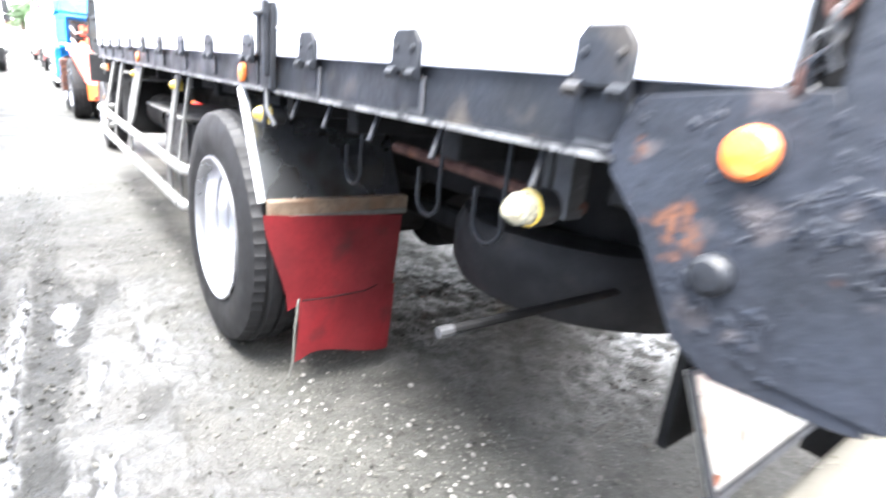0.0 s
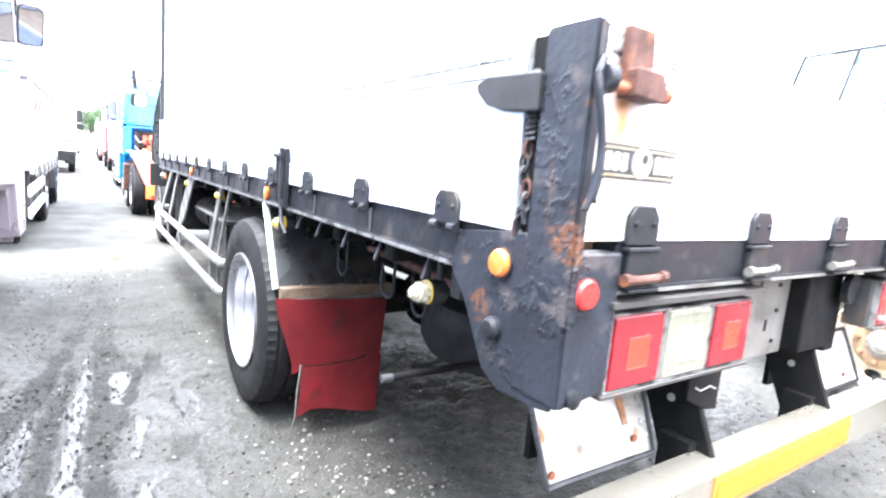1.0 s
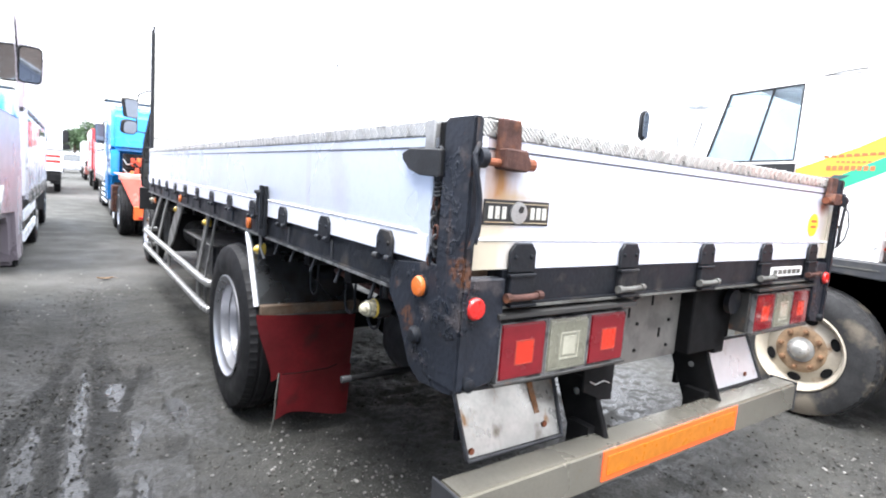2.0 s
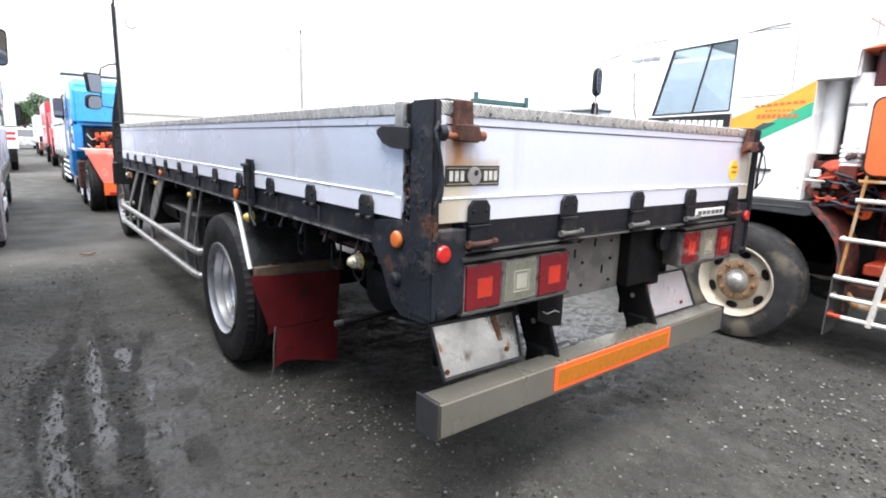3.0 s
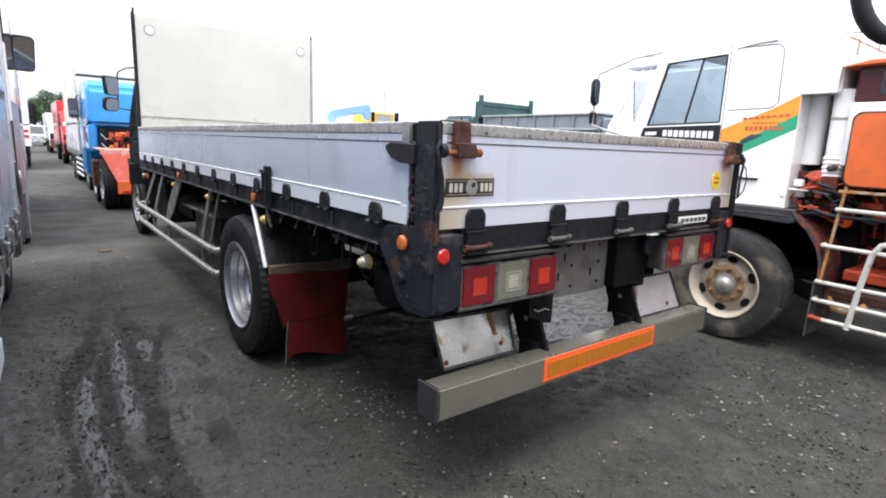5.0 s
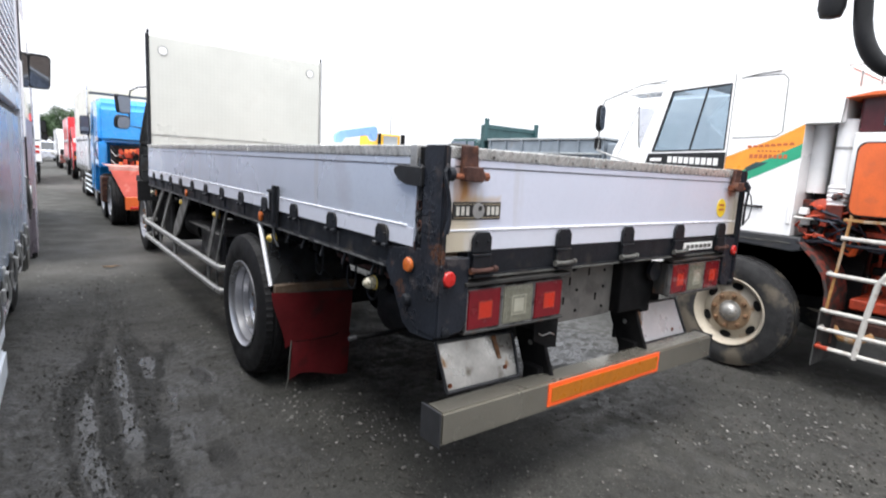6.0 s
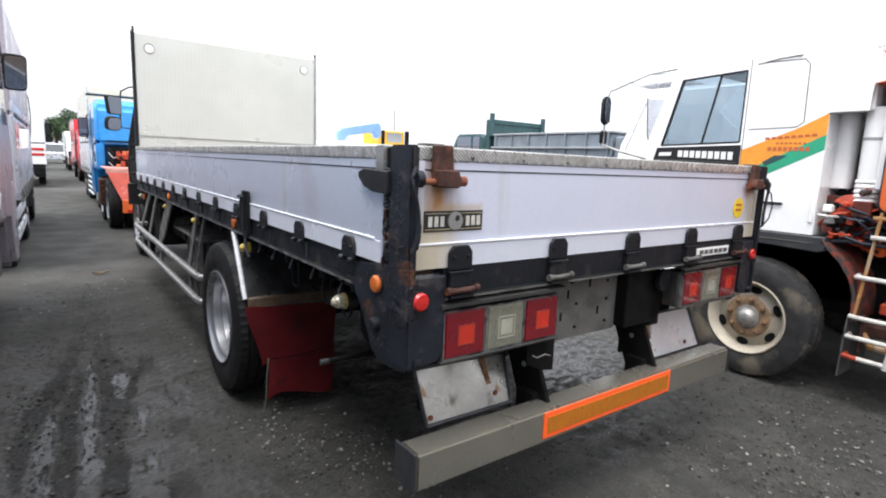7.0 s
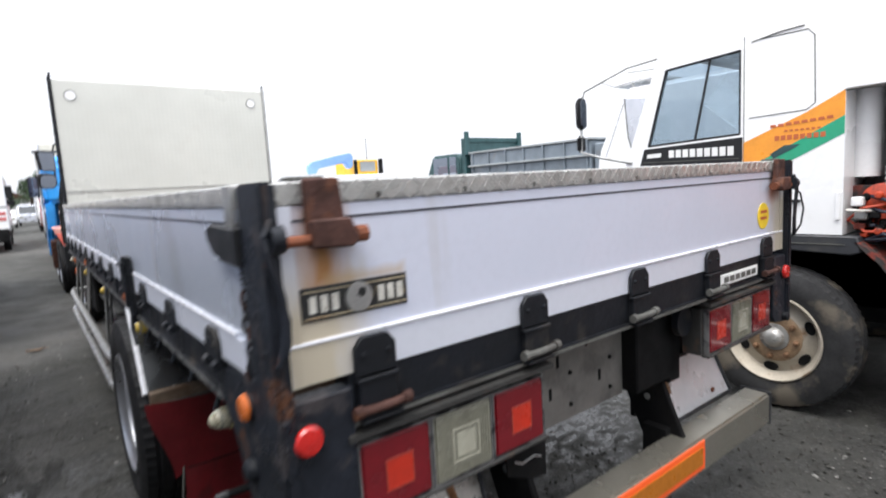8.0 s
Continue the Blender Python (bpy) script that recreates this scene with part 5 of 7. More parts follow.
# side guard pipes and stays
for sx in (-1, 1):
    for z in (0.635, 0.445):
        bm = tube(B(), [(sx * 1.03, 2.84, z), (sx * 1.18, 2.87, z), (sx * 1.19, 3.0, z), (sx * 1.19, 6.3, z), (sx * 1.17, 6.45, z), (sx * 1.05, 6.5, z)], 0.027, 10)
        part("guard_pipe", bm, M_pipe, truck, "galvanised side guard pipe")
    for pts in ([(3.0, 1.1), (3.085, 1.1), (3.4, 0.66), (3.38, 0.42), (3.29, 0.42), (3.31, 0.64)], [(2.78, 1.1), (2.81, 1.1), (3.1, 0.66), (3.09, 0.42), (3.06, 0.42), (3.07, 0.66)], [(4.03, 1.1), (4.3, 1.1), (4.72, 0.78), (4.8, 0.66), (4.8, 0.42), (4.7, 0.42), (4.68, 0.64), (4.45, 0.76)], [(4.84, 1.1), (4.95, 1.1), (5.6, 0.58), (5.6, 0.42), (5.5, 0.42), (5.5, 0.56)], [(5.25, 1.1), (5.4, 1.1), (6.12, 0.66), (6.1, 0.42), (5.98, 0.42), (6.0, 0.66)]):
        bm = prism(B(), pts, "x", sx * 1.165, sx * 1.15, 0.003, 1)
        part("guard_stay", bm, M_stay, truck, "slanted dusty grey guard stay plate")
part("tank_block", box(B(), -1.0, -0.5, 3.55, 4.3, 0.5, 0.84, 0.05, 3), M_worn, truck, "dark dusty fuel tank under the bed")
part("tank_shelf", box(B(), -1.1, -0.5, 3.2, 4.35, 0.845, 0.86, 0.003), M_stay, truck, "grey steel shelf over the tank")
# unseen block, added to stop light showing through beneath the bed
part("tank_block", box(B(), 0.45, 1.08, 2.95, 4.3, 0.38, 0.98, 0.06, 3), M_under, truck, "black block added under the far side of the bed to darken it")
part("air_tank", lathe(B(), [(-0.35, 0.02), (-0.33, 0.14), (0.33, 0.14), (0.35, 0.02)], (-0.8, 5.0, 0.72), "y", 20), M_under, truck)
part("battery_box", box(B(), -1.05, -0.55, 5.4, 5.9, 0.5, 0.95, 0.02), M_under, truck)

# headboard and cab
hb = B()
box(hb, -1.13, 1.13, 6.2, 6.24, 1.2, 2.955, 0.006)
head = part("headboard", hb, M_head, truck, "tall pale grey sheet headboard with two round holes")
part("sheet_seam", box(B(), -1.13, 1.13, 6.192, 6.2, 1.745, 1.757), M_pipe, head)
for x in (-0.975, 0.975):
    part("hole_ring", lathe(B(), [(0.0, 0.05), (0.009, 0.051), (0.01, 0.057), (0.0, 0.061)], (x, 6.2, 2.79), "y", 26, -1), M_pipe, head, "round rope hole with a raised rim")
    # no hole is cut: a white disc stands for the light coming through
    part("hole_light", lathe(B(), [(0.0, 0.049), (0.004, 0.049), (0.005, 0.001)], (x, 6.199, 2.79), "y", 26, -1), M_white, head, "white disc painted as the light through the rope hole")
for sx in (-1, 1):
    bm = box(B(), sx * 1.165, sx * 1.13, 6.19, 6.25, 1.1, 2.975, 0.005)
    part("head_post", bm, M_black if sx < 0 else M_pipe, head, "narrow black headboard post" if sx < 0 else "narrow grey headboard post")
    part("post_tip", tube(B(), [(sx * 1.14, 6.2, 2.975), (sx * 1.14, 6.2, 3.02)], 0.014, 8), M_black, head)

def cab_body(parent, x0, x1, prof, material, label, bev=0.05):
    """A cab from its side profile in y and z, with rounded edges."""
    return part("cab", prism(B(), prof, "x", x0, x1, bev, 3), material, parent, label)


cab_body(truck, -0.77, 0.77, [(6.4, 1.06), (6.4, 2.5), (6.55, 2.62), (8.1, 2.62), (8.45, 1.8), (8.55, 0.6), (8.35, 0.6), (8.22, 1.06)], M_white, "white lorry cab behind the headboard")
for sx in (-1, 1):
    pts = [(sx * 0.9, 1.1), (sx * 1.18, 1.14), (sx * 1.19, 1.3), (sx * 1.165, 1.7), (sx * 1.09, 2.12), (sx * 1.0, 2.5), (sx * 0.9, 2.5)]
    flank = part("cab_corner", prism(B(), pts, "y", 6.78, 6.84, 0.01, 2), M_guard, truck, "grey corner panel behind the lorry's cab")
    part("corner_edge", tube(B(), [(sx * 1.185, 6.775, 1.16), (sx * 1.192, 6.775, 1.32), (sx * 1.167, 6.775, 1.71), (sx * 1.092, 6.775, 2.13), (sx * 1.0, 6.775, 2.5)], 0.01, 8), M_plastic, flank)
    for z in (1.25, 1.45, 1.62):
        part("corner_rib", box(B(), sx * 1.0, sx * 1.15, 6.765, 6.78, z, z + 0.03, 0.004), M_plastic, flank)
    part("wheel_arch", prism(B(), [(7.1, 0.55), (7.1, 0.95), (7.3, 1.14), (8.5, 1.14), (8.5, 1.05), (7.36, 1.05), (7.2, 0.92), (7.16, 0.55)], "x", sx * 0.7, sx * 1.0), M_plastic, truck, "black cab wheel arch")
    part("mud_plate", box(B(), sx * 0.9, sx * 1.19, 7.0, 7.04, 0.84, 1.13, 0.01), M_plastic, truck, "black plate over the front wheel")
part("air_duct", box(B(), -1.13, -1.0, 6.28, 6.36, 0.95, 2.4, 0.01), M_plastic, truck, "black intake duct between cab and headboard")


# ---- the crane lorry beside it ----
crane = thing("crane_truck", Matrix.Identity(4), "white-cabbed orange crane lorry with a cream wheel, on mud", "truck")
CX = 2.33
cab = part("cab", prism(B(), [(0.1, 1.16), (0.1, 2.02), (-0.12, 2.02), (-0.14, 2.4), (0.0, 2.46), (0.69, 2.475), (0.69, 1.16)], "x", CX, CX + 0.04), M_white, crane, "white crane lorry cab with orange and green stripes")
for xa in (CX, CX + 2.36):
    bm = B()
    if xa > CX:
        prism(bm, [(0.1, 1.16), (0.1, 2.02), (-0.12, 2.02), (-0.14, 2.4), (0.0, 2.46), (0.69, 2.475), (0.69, 1.16)], "x", xa, xa + 0.04)
    prism(bm, [(0.69, 2.362), (0.69, 2.475), (1.2, 2.462), (1.213, 2.335)], "x", xa, xa + 0.04)
    prism(bm, [(1.36, 1.795), (1.213, 2.335), (1.2, 2.462), (1.272, 2.45), (1.56, 1.66)], "x", xa, xa + 0.04)
    prism(bm, [(0.69, 1.16), (0.69, 1.818), (1.36, 1.795), (1.56, 1.66), (1.68, 1.2), (1.68, 0.65), (1.1, 0.65), (0.98, 0.95), (0.75, 1.12)], "x", xa, xa + 0.04)
    part("door_side", bm, M_white, cab, "white door side with a window opening")
bm = prism(B(), [(-0.14, 2.4), (0.0, 2.46), (0.69, 2.475), (1.2, 2.462), (1.272, 2.45), (1.22, 2.53), (1.05, 2.59), (0.5, 2.61), (0.0, 2.54), (-0.12, 2.44)], "x", CX + 0.04, CX + 2.36, 0.012, 2)
part("roof", bm, M_white, cab, "white cab roof")
part("roof_edge", prism(B(), [(-0.14, 2.4), (0.0, 2.46), (0.69, 2.475), (1.2, 2.462), (1.272, 2.45), (1.2, 2.49), (0.6, 2.51), (0.0, 2.49)], "x", CX + 0.006, CX + 0.0399), M_white, cab)
part("overhang", box(B(), CX + 0.04, CX + 2.36, -0.135, 0.099, 2.022, 2.405, 0.01), M_white, cab, "white rear overhang of the cab")
part("back_wall", box(B(), CX + 0.04, CX + 2.36, 0.1, 0.14, 1.16, 2.46), M_white, cab)
part("cab_floor", box(B(), CX + 0.04, CX + 2.36, 0.14, 1.55, 1.1, 1.16), M_under, cab)
part("front_panel", prism(B(), [(1.52, 1.66), (1.56, 1.66), (1.68, 1.2), (1.68, 0.65), (1.62, 0.65), (1.62, 1.2)], "x", CX + 0.04, CX + 2.36), M_white, cab)
part("dashboard", box(B(), CX + 0.04, CX + 2.36, 1.2, 1.5, 1.5, 1.7, 0.03, 2), M_plastic, cab)
part("windscreen", prism(B(), [(1.545, 1.67), (1.55, 1.67), (1.265, 2.45), (1.26, 2.45)], "x", CX + 0.04, CX + 2.36), M_pane, cab, "clear windscreen")
for x in (CX + 0.5,):
    part("seat", box(B(), x - 0.22, x + 0.22, 0.3, 0.42, 1.3, 1.98, 0.05, 2), M_panel, cab, "grey cab seat back")
part("seat", box(B(), CX + 0.28, CX + 0.72, 0.42, 0.85, 1.3, 1.45, 0.05, 2), M_frame, cab)


def side_poly(name, pts, material, parent, label="", a=0.0, b=0.004):
    return part(name, prism(B(), pts, "x", CX - a, CX - b), material, parent, label)


wf = B()
for a, c in (((1.36, 1.795), (1.213, 2.335)), ((1.213, 2.335), (0.69, 2.362)), ((0.69, 2.362), (0.69, 1.818)), ((0.69, 1.818), (1.36, 1.795)), ((0.889, 2.35), (0.998, 1.808))):
    tube(wf, [(CX + 0.006, *a), (CX + 0.006, *c)], 0.009, 8)
part("window_frame", wf, M_plastic, cab, "black window rubber")
for xa in (CX + 0.018, CX + 2.376):
    part("window", prism(B(), [(1.36, 1.795), (1.213, 2.335), (0.889, 2.35), (0.998, 1.808)], "x", xa, xa + 0.004), M_pane, cab, "tinted front door glass")
    part("window", prism(B(), [(0.998, 1.808), (0.889, 2.35), (0.69, 2.362), (0.69, 1.818)], "x", xa, xa + 0.004), M_pane, cab, "tinted rear door glass")
belt = side_poly("door_belt", [(1.43, 1.645), (1.392, 1.775), (0.672, 1.797), (0.672, 1.62)], M_plastic, cab, "black door belt with white bars for lettering", 0.0, 0.005)
for k in range(9):
    y = 1.19 - k * 0.053
    side_poly("bar", [(y, 1.698 - 0.002 * k), (y, 1.752 - 0.001 * k), (y - 0.04, 1.752 - 0.001 * k), (y - 0.04, 1.698 - 0.002 * k)], M_print_w, belt, "", 0.005, 0.007)
side_poly("bar", [(1.37, 1.705), (1.365, 1.735), (1.25, 1.738), (1.255, 1.708)], M_print_w, belt, "", 0.005, 0.007)
side_poly("belt_line", [(1.42, 1.672), (1.42, 1.678), (0.69, 1.662), (0.69, 1.656)], M_frame, belt, "", 0.005, 0.0065)
side_poly("stripe", [(0.102, 2.015), (0.102, 1.868), (0.49, 1.665), (0.62, 1.6), (0.668, 1.6), (0.668, 1.757), (0.3, 1.91)], M_decal_o, cab, "orange stripe decal", 0.0, 0.002)
side_poly("stripe", [(0.102, 1.868), (0.102, 1.763), (0.46, 1.58), (0.62, 1.5), (0.668, 1.5), (0.62, 1.6), (0.49, 1.665)], M_decal_g, cab, "green stripe decal", 0.0, 0.002)
side_poly("stripe_patch", [(0.33, 1.72), (0.36, 1.7), (0.48, 1.64), (0.5, 1.67), (0.42, 1.72)], M_greent, cab, "dark green patch in the stripe", 0.002, 0.0035)
for k in range(8):
    y = 0.5 - k * 0.044
    z = 1.835 + 0.003 * k
    side_poly("bar", [(y, z), (y, z + 0.018), (y - 0.03, z + 0.019), (y - 0.034, z + 0.001)], M_decal_r, cab, "", 0.002, 0.004)
for k in range(7):
    y = 0.42 - k * 0.03
    side_poly("bar", [(y, 1.803), (y, 1.815), (y - 0.018, 1.815), (y - 0.018, 1.803)], M_decal_r, cab, "", 0.002, 0.004)
for k in range(8):
    y = 0.475 - k * 0.036
    side_poly("bar", [(y, 1.752), (y, 1.782), (y - 0.026, 1.783), (y - 0.026, 1.753)], M_decal_r, cab, "", 0.002, 0.004)
# outline of the blanked rear panel, door shut lines, handle
bm = tube(B(), [(CX, 0.63, 1.915), (CX, 0.3, 1.925), (CX, 0.255, 1.96), (CX, 0.265, 2.36), (CX, 0.3, 2.4), (CX, 0.6, 2.405)], 0.0035, 6)
part("panel_outline", bm, M_frame, cab, "thin grey groove of a blanked window")
part("panel_outline", tube(B(), [(CX, 0.62, 2.4), (CX - 0.004, 0.45, 2.425), (CX - 0.004, 0.32, 2.43)], 0.006, 6), M_pipe, cab)
part("shut_line", tube(B(), [(CX, 0.664, 2.44), (CX, 0.664, 1.2)], 0.003, 6), M_frame, cab)
part("shut_line", tube(B(), [(CX, 0.106, 2.01), (CX, -0.11, 2.015)], 0.006, 6), M_frame, cab)
part("door_handle", box(B(), CX - 0.02, CX, 0.32, 0.6, 1.36, 1.376, 0.004), M_plastic, cab, "black door trim strip")
part("door_handle", box(B(), CX - 0.015, CX, 0.112, 0.135, 1.25, 1.42, 0.004), M_white, cab)
part("roof_rail", tube(B(), [(CX + 0.1, 1.2, 2.49), (CX + 0.06, 0.6, 2.56), (CX + 0.06, 0.1, 2.52), (CX + 0.06, -0.12, 2.42)], 0.008, 6), M_pipe, cab, "thin roof gutter")
bm = prism(B(), [(CX - 0.085, 2.03), (CX - 0.09, 2.2), (CX - 0.07, 2.25), (CX - 0.01, 2.26), (CX + 0.015, 2.21), (CX + 0.015, 2.02), (CX - 0.02, 1.985), (CX - 0.06, 1.99)], "y", 1.93, 1.985, 0.015, 2)
mm = part("mirror", bm, M_plastic, crane, "black door mirror")
part("mirror_glass", prism(B(), [(CX - 0.07, 2.03), (CX - 0.075, 2.2), (CX - 0.06, 2.235), (CX - 0.02, 2.24), (CX + 0.0, 2.2), (CX + 0.0, 2.02), (CX - 0.03, 2.0)], "y", 1.926, 1.929), M_mirror, mm)
bm = tube(B(), [(CX, 1.5, 1.68), (CX - 0.06, 1.75, 1.74), (CX - 0.05, 1.95, 1.8), (CX - 0.03, 1.96, 2.05)], 0.011, 8)
part("mirror_arm", bm, M_pipe, crane, "pale mirror arm")
part("mirror_arm", tube(B(), [(CX - 0.03, 1.96, 2.2), (CX - 0.02, 1.93, 2.3), (CX + 0.1, 1.6, 2.44), (CX + 0.15, 1.3, 2.47)], 0.009, 8), M_pipe, crane, "pale mirror arm")
part("mirror", box(B(), CX - 0.08, CX + 0.02, 1.945, 1.985, 1.8, 1.94, 0.018, 2), M_plastic, crane, "small lower mirror")
# wheel arch and lower body
part("arch_trim", prism(B(), [(1.15, 1.0), (0.9, 1.06), (0.6, 1.155), (0.02, 1.155), (0.0, 1.06), (0.05, 1.04), (0.55, 1.06), (0.8, 0.98), (1.0, 0.8), (1.12, 0.8)], "x", CX - 0.015, CX + 0.35, 0.008, 1), M_archtrim, crane, "dark grey plastic wheel-arch trim")
part("arch_lip", box(B(), CX - 0.02, CX - 0.015, 0.08, 0.56, 1.1, 1.106), M_frame, crane)
wheel(crane, (2.39, 0.45, 0.472), -1, 0.472, 0.28, M_rim_cream, "disc", 8, "worn lorry tyre with mud on its sidewall", M_mudtyre)
wheel(crane, (4.55, 0.45, 0.472), 1, 0.472, 0.28, M_rim_cream, "disc", 8, "worn lorry tyre with mud on its sidewall", M_mudtyre)
bm = prism(B(), [(0.04, 1.12), (0.01, 1.12), (-0.1, 1.02), (-0.18, 0.9), (-0.215, 0.78), (-0.225, 0.6), (-0.205, 0.6), (-0.195, 0.78), (-0.16, 0.89), (-0.085, 1.0)], "x", CX - 0.015, CX + 0.62)
part("fender", bm, M_dirtyred, crane, "dusty red rear fender strip")
bm = prism(B(), [(-0.195, 0.62), (-0.185, 0.2), (-0.175, 0.2), (-0.185, 0.62)], "x", CX - 0.02, CX + 0.5)
part("mud_flap", bm, M_rubber, crane, "grey dusty rubber mud flap")
for x in (3.05, 4.0):
    part("chassis_rail", box(B(), x - 0.05, x + 0.05, -5.5, 1.4, 0.7, 1.0, 0.006), M_crane, crane)
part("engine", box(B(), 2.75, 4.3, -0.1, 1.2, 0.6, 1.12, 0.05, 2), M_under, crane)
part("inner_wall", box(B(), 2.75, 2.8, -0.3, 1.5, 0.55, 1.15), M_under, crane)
# exhaust and air cleaner behind the cab
ex = (CX + 0.14, -0.14, 0.03)
bm = lathe(B(), [(1.54, 0.001), (1.54, 0.066), (1.97, 0.068), (2.02, 0.068), (2.02, 0.001)], ex, "z", 28)
ex_ob = part("intake_pipe", bm, M_white, crane, "white upright intake pipe behind the cab")
bm = lathe(B(), [(1.34 + 0.0165 * k, (0.078 if k % 2 else 0.069)) for k in range(13)], ex, "z", 28)
part("bellows", bm, M_white, ex_ob, "ribbed white bellows")
part("stack_band", lathe(B(), [(1.8, 0.07), (1.82, 0.07)], ex, "z", 28), M_pipe, ex_ob)
part("back_pipe", lathe(B(), [(1.5, 0.07), (2.02, 0.07)], (CX + 0.24, 0.05, 0), "z", 20), M_white, crane)
# clutter of orange and black machinery behind the cab
rg = random.Random(5)
for k in range(46):
    y, z, x = rg.uniform(-0.75, 0.05), rg.uniform(0.75, 1.48), rg.uniform(CX + 0.12, CX + 0.6)
    if z < 1.1:
        x += 0.45
    a, b_, c_ = rg.uniform(0.02, 0.09), rg.uniform(0.03, 0.1), rg.uniform(0.02, 0.08)
    m_ = (M_castdark, M_crane, M_under, M_crane, M_under)[k % 5]
    if k % 4 == 3:
        bm = tube(B(), [(x, y - 2 * b_, z), (x, y, z + 0.01), (x + 0.02, y + 2 * b_, z - c_)], 0.012 + 0.1 * a * 0.2, 8)
        part("hose", bm, M_under, crane)
    else:
        part("valve_block", box(B(), x - a, x + a, y - b_, y + b_, z - c_, z + c_, 0.006), m_, crane)
for k in range(10):
    y, z = rg.uniform(-0.3, 0.06), rg.uniform(1.16, 1.45)
    pts = [(CX + 0.1, y + 0.1, z + rg.uniform(-0.1, 0.1)), (CX + 0.04, y, z), (CX + 0.06, y - 0.1, z + rg.uniform(-0.12, 0.06)), (CX + 0.2, y - 0.16, z - 0.1)]
    part("hose", tube(B(), pts, rg.uniform(0.006, 0.011), 8), M_hose if k % 3 else M_crane, crane, "dark blue hydraulic hose" if k % 3 else "")
for k in range(34):
    y, z, x = rg.uniform(-0.26, 0.05), rg.uniform(1.12, 1.36), CX + rg.uniform(0.06, 0.16)
    a = rg.uniform(0.008, 0.022)
    bm = box(B(), x - 0.02, x + 0.03, y - a * 1.6, y + a * 1.6, z - a, z + a, 0.004)
    part("fitting", bm, (M_castdark, M_under, M_crane, M_hose, M_crane, M_under)[k % 6], crane)
for k in range(14):
    y, z = rg.uniform(-0.3, 0.03), rg.uniform(1.12, 1.5)
    part("valve_knob", lathe(B(), [(0, 0.001), (0.0, 0.02), (0.02, 0.024), (0.035, 0.014), (0.036, 0.001)], (CX + rg.uniform(0.06, 0.12), y, z), "x", 10, -1), (M_crane, M_under, M_dirtyred, M_under)[k % 4], crane)
# castings, drum and plates packed behind the cab
part("winch_drum", lathe(B(), [(-0.12, 0.001), (-0.12, 0.1), (-0.1, 0.1), (-0.1, 0.07), (0.1, 0.07), (0.1, 0.1), (0.12, 0.1), (0.12, 0.001)], (CX + 0.3, -0.12, 1.2), "x", 24, 1), M_crane, crane, "orange winch drum with flanges")
part("gear_case", lathe(B(), [(-0.1, 0.001), (-0.1, 0.08), (-0.06, 0.1), (0.06, 0.1), (0.08, 0.05), (0.085, 0.001)], (CX + 0.16, -0.06, 1.36), "x", 20, -1), M_crane, crane, "rounded orange gear case")
for k in range(70):
    y, z, x = rg.uniform(-0.95, 0.03), rg.uniform(0.62, 1.5), rg.uniform(CX + 0.22, CX + 0.5)
    if z < 1.1:
        x += 0.42
    a, b_, c_ = rg.uniform(0.03, 0.08), rg.uniform(0.025, 0.08), rg.uniform(0.025, 0.09)
    m_ = (M_castdark, M_crane, M_castdark, M_under, M_cranepanel, M_castdark, M_hose)[k % 7]
    if k % 3 == 0:
        part("casting", lathe(B(), [(-a, 0.001), (-a, c_ * 0.8), (-a * 0.6, c_), (a * 0.7, c_), (a, c_ * 0.6), (a, 0.001)], (x, y, z), ("x", "y", "z")[k % 2], 14, 1), m_, crane)
    else:
        bm = box(B(), -a, a, -b_, b_, -c_, c_, 0.012, 2)
        bm.transform(pose(x, y, z, rg.uniform(-25, 25), 0, rg.uniform(-20, 20)))
        part("casting", bm, m_, crane)
for k in range(9):
    y = -0.28 - 0.07 * k
    part("frame_plate", box(B(), CX + 0.6, CX + 0.66, y - 0.012, y + 0.012, 0.72 + 0.05 * (k % 3), 1.3 - 0.06 * (k % 2), 0.004), M_crane if k % 2 else M_castdark, crane, "red-orange frame plate")
part("cross_pipe", tube(B(), [(CX + 0.1, 0.05, 1.12), (CX + 0.06, -0.1, 1.14), (CX + 0.08, -0.3, 1.13), (CX + 0.1, -0.75, 1.13)], 0.014, 8), M_hose, crane)
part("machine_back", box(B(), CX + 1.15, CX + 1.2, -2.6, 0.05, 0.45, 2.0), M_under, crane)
part("machine_wall", box(B(), CX + 0.95, CX + 1.0, -1.6, -0.06, 0.7, 1.5, 0.01), M_castdark, crane)
part("valve_handle", tube(B(), [(CX - 0.01, 0.08, 1.31), (CX - 0.012, -0.0, 1.305), (CX + 0.1, -0.03, 1.3)], 0.009, 8), M_rung, crane)
for k, (y, z) in enumerate(((0.02, 1.28), (0.04, 1.36))):
    part("fitting", box(B(), CX + 0.02, CX + 0.09, y - 0.03, y + 0.03, z - 0.03, z + 0.025, 0.008), M_white if k % 2 else M_pipe, crane)
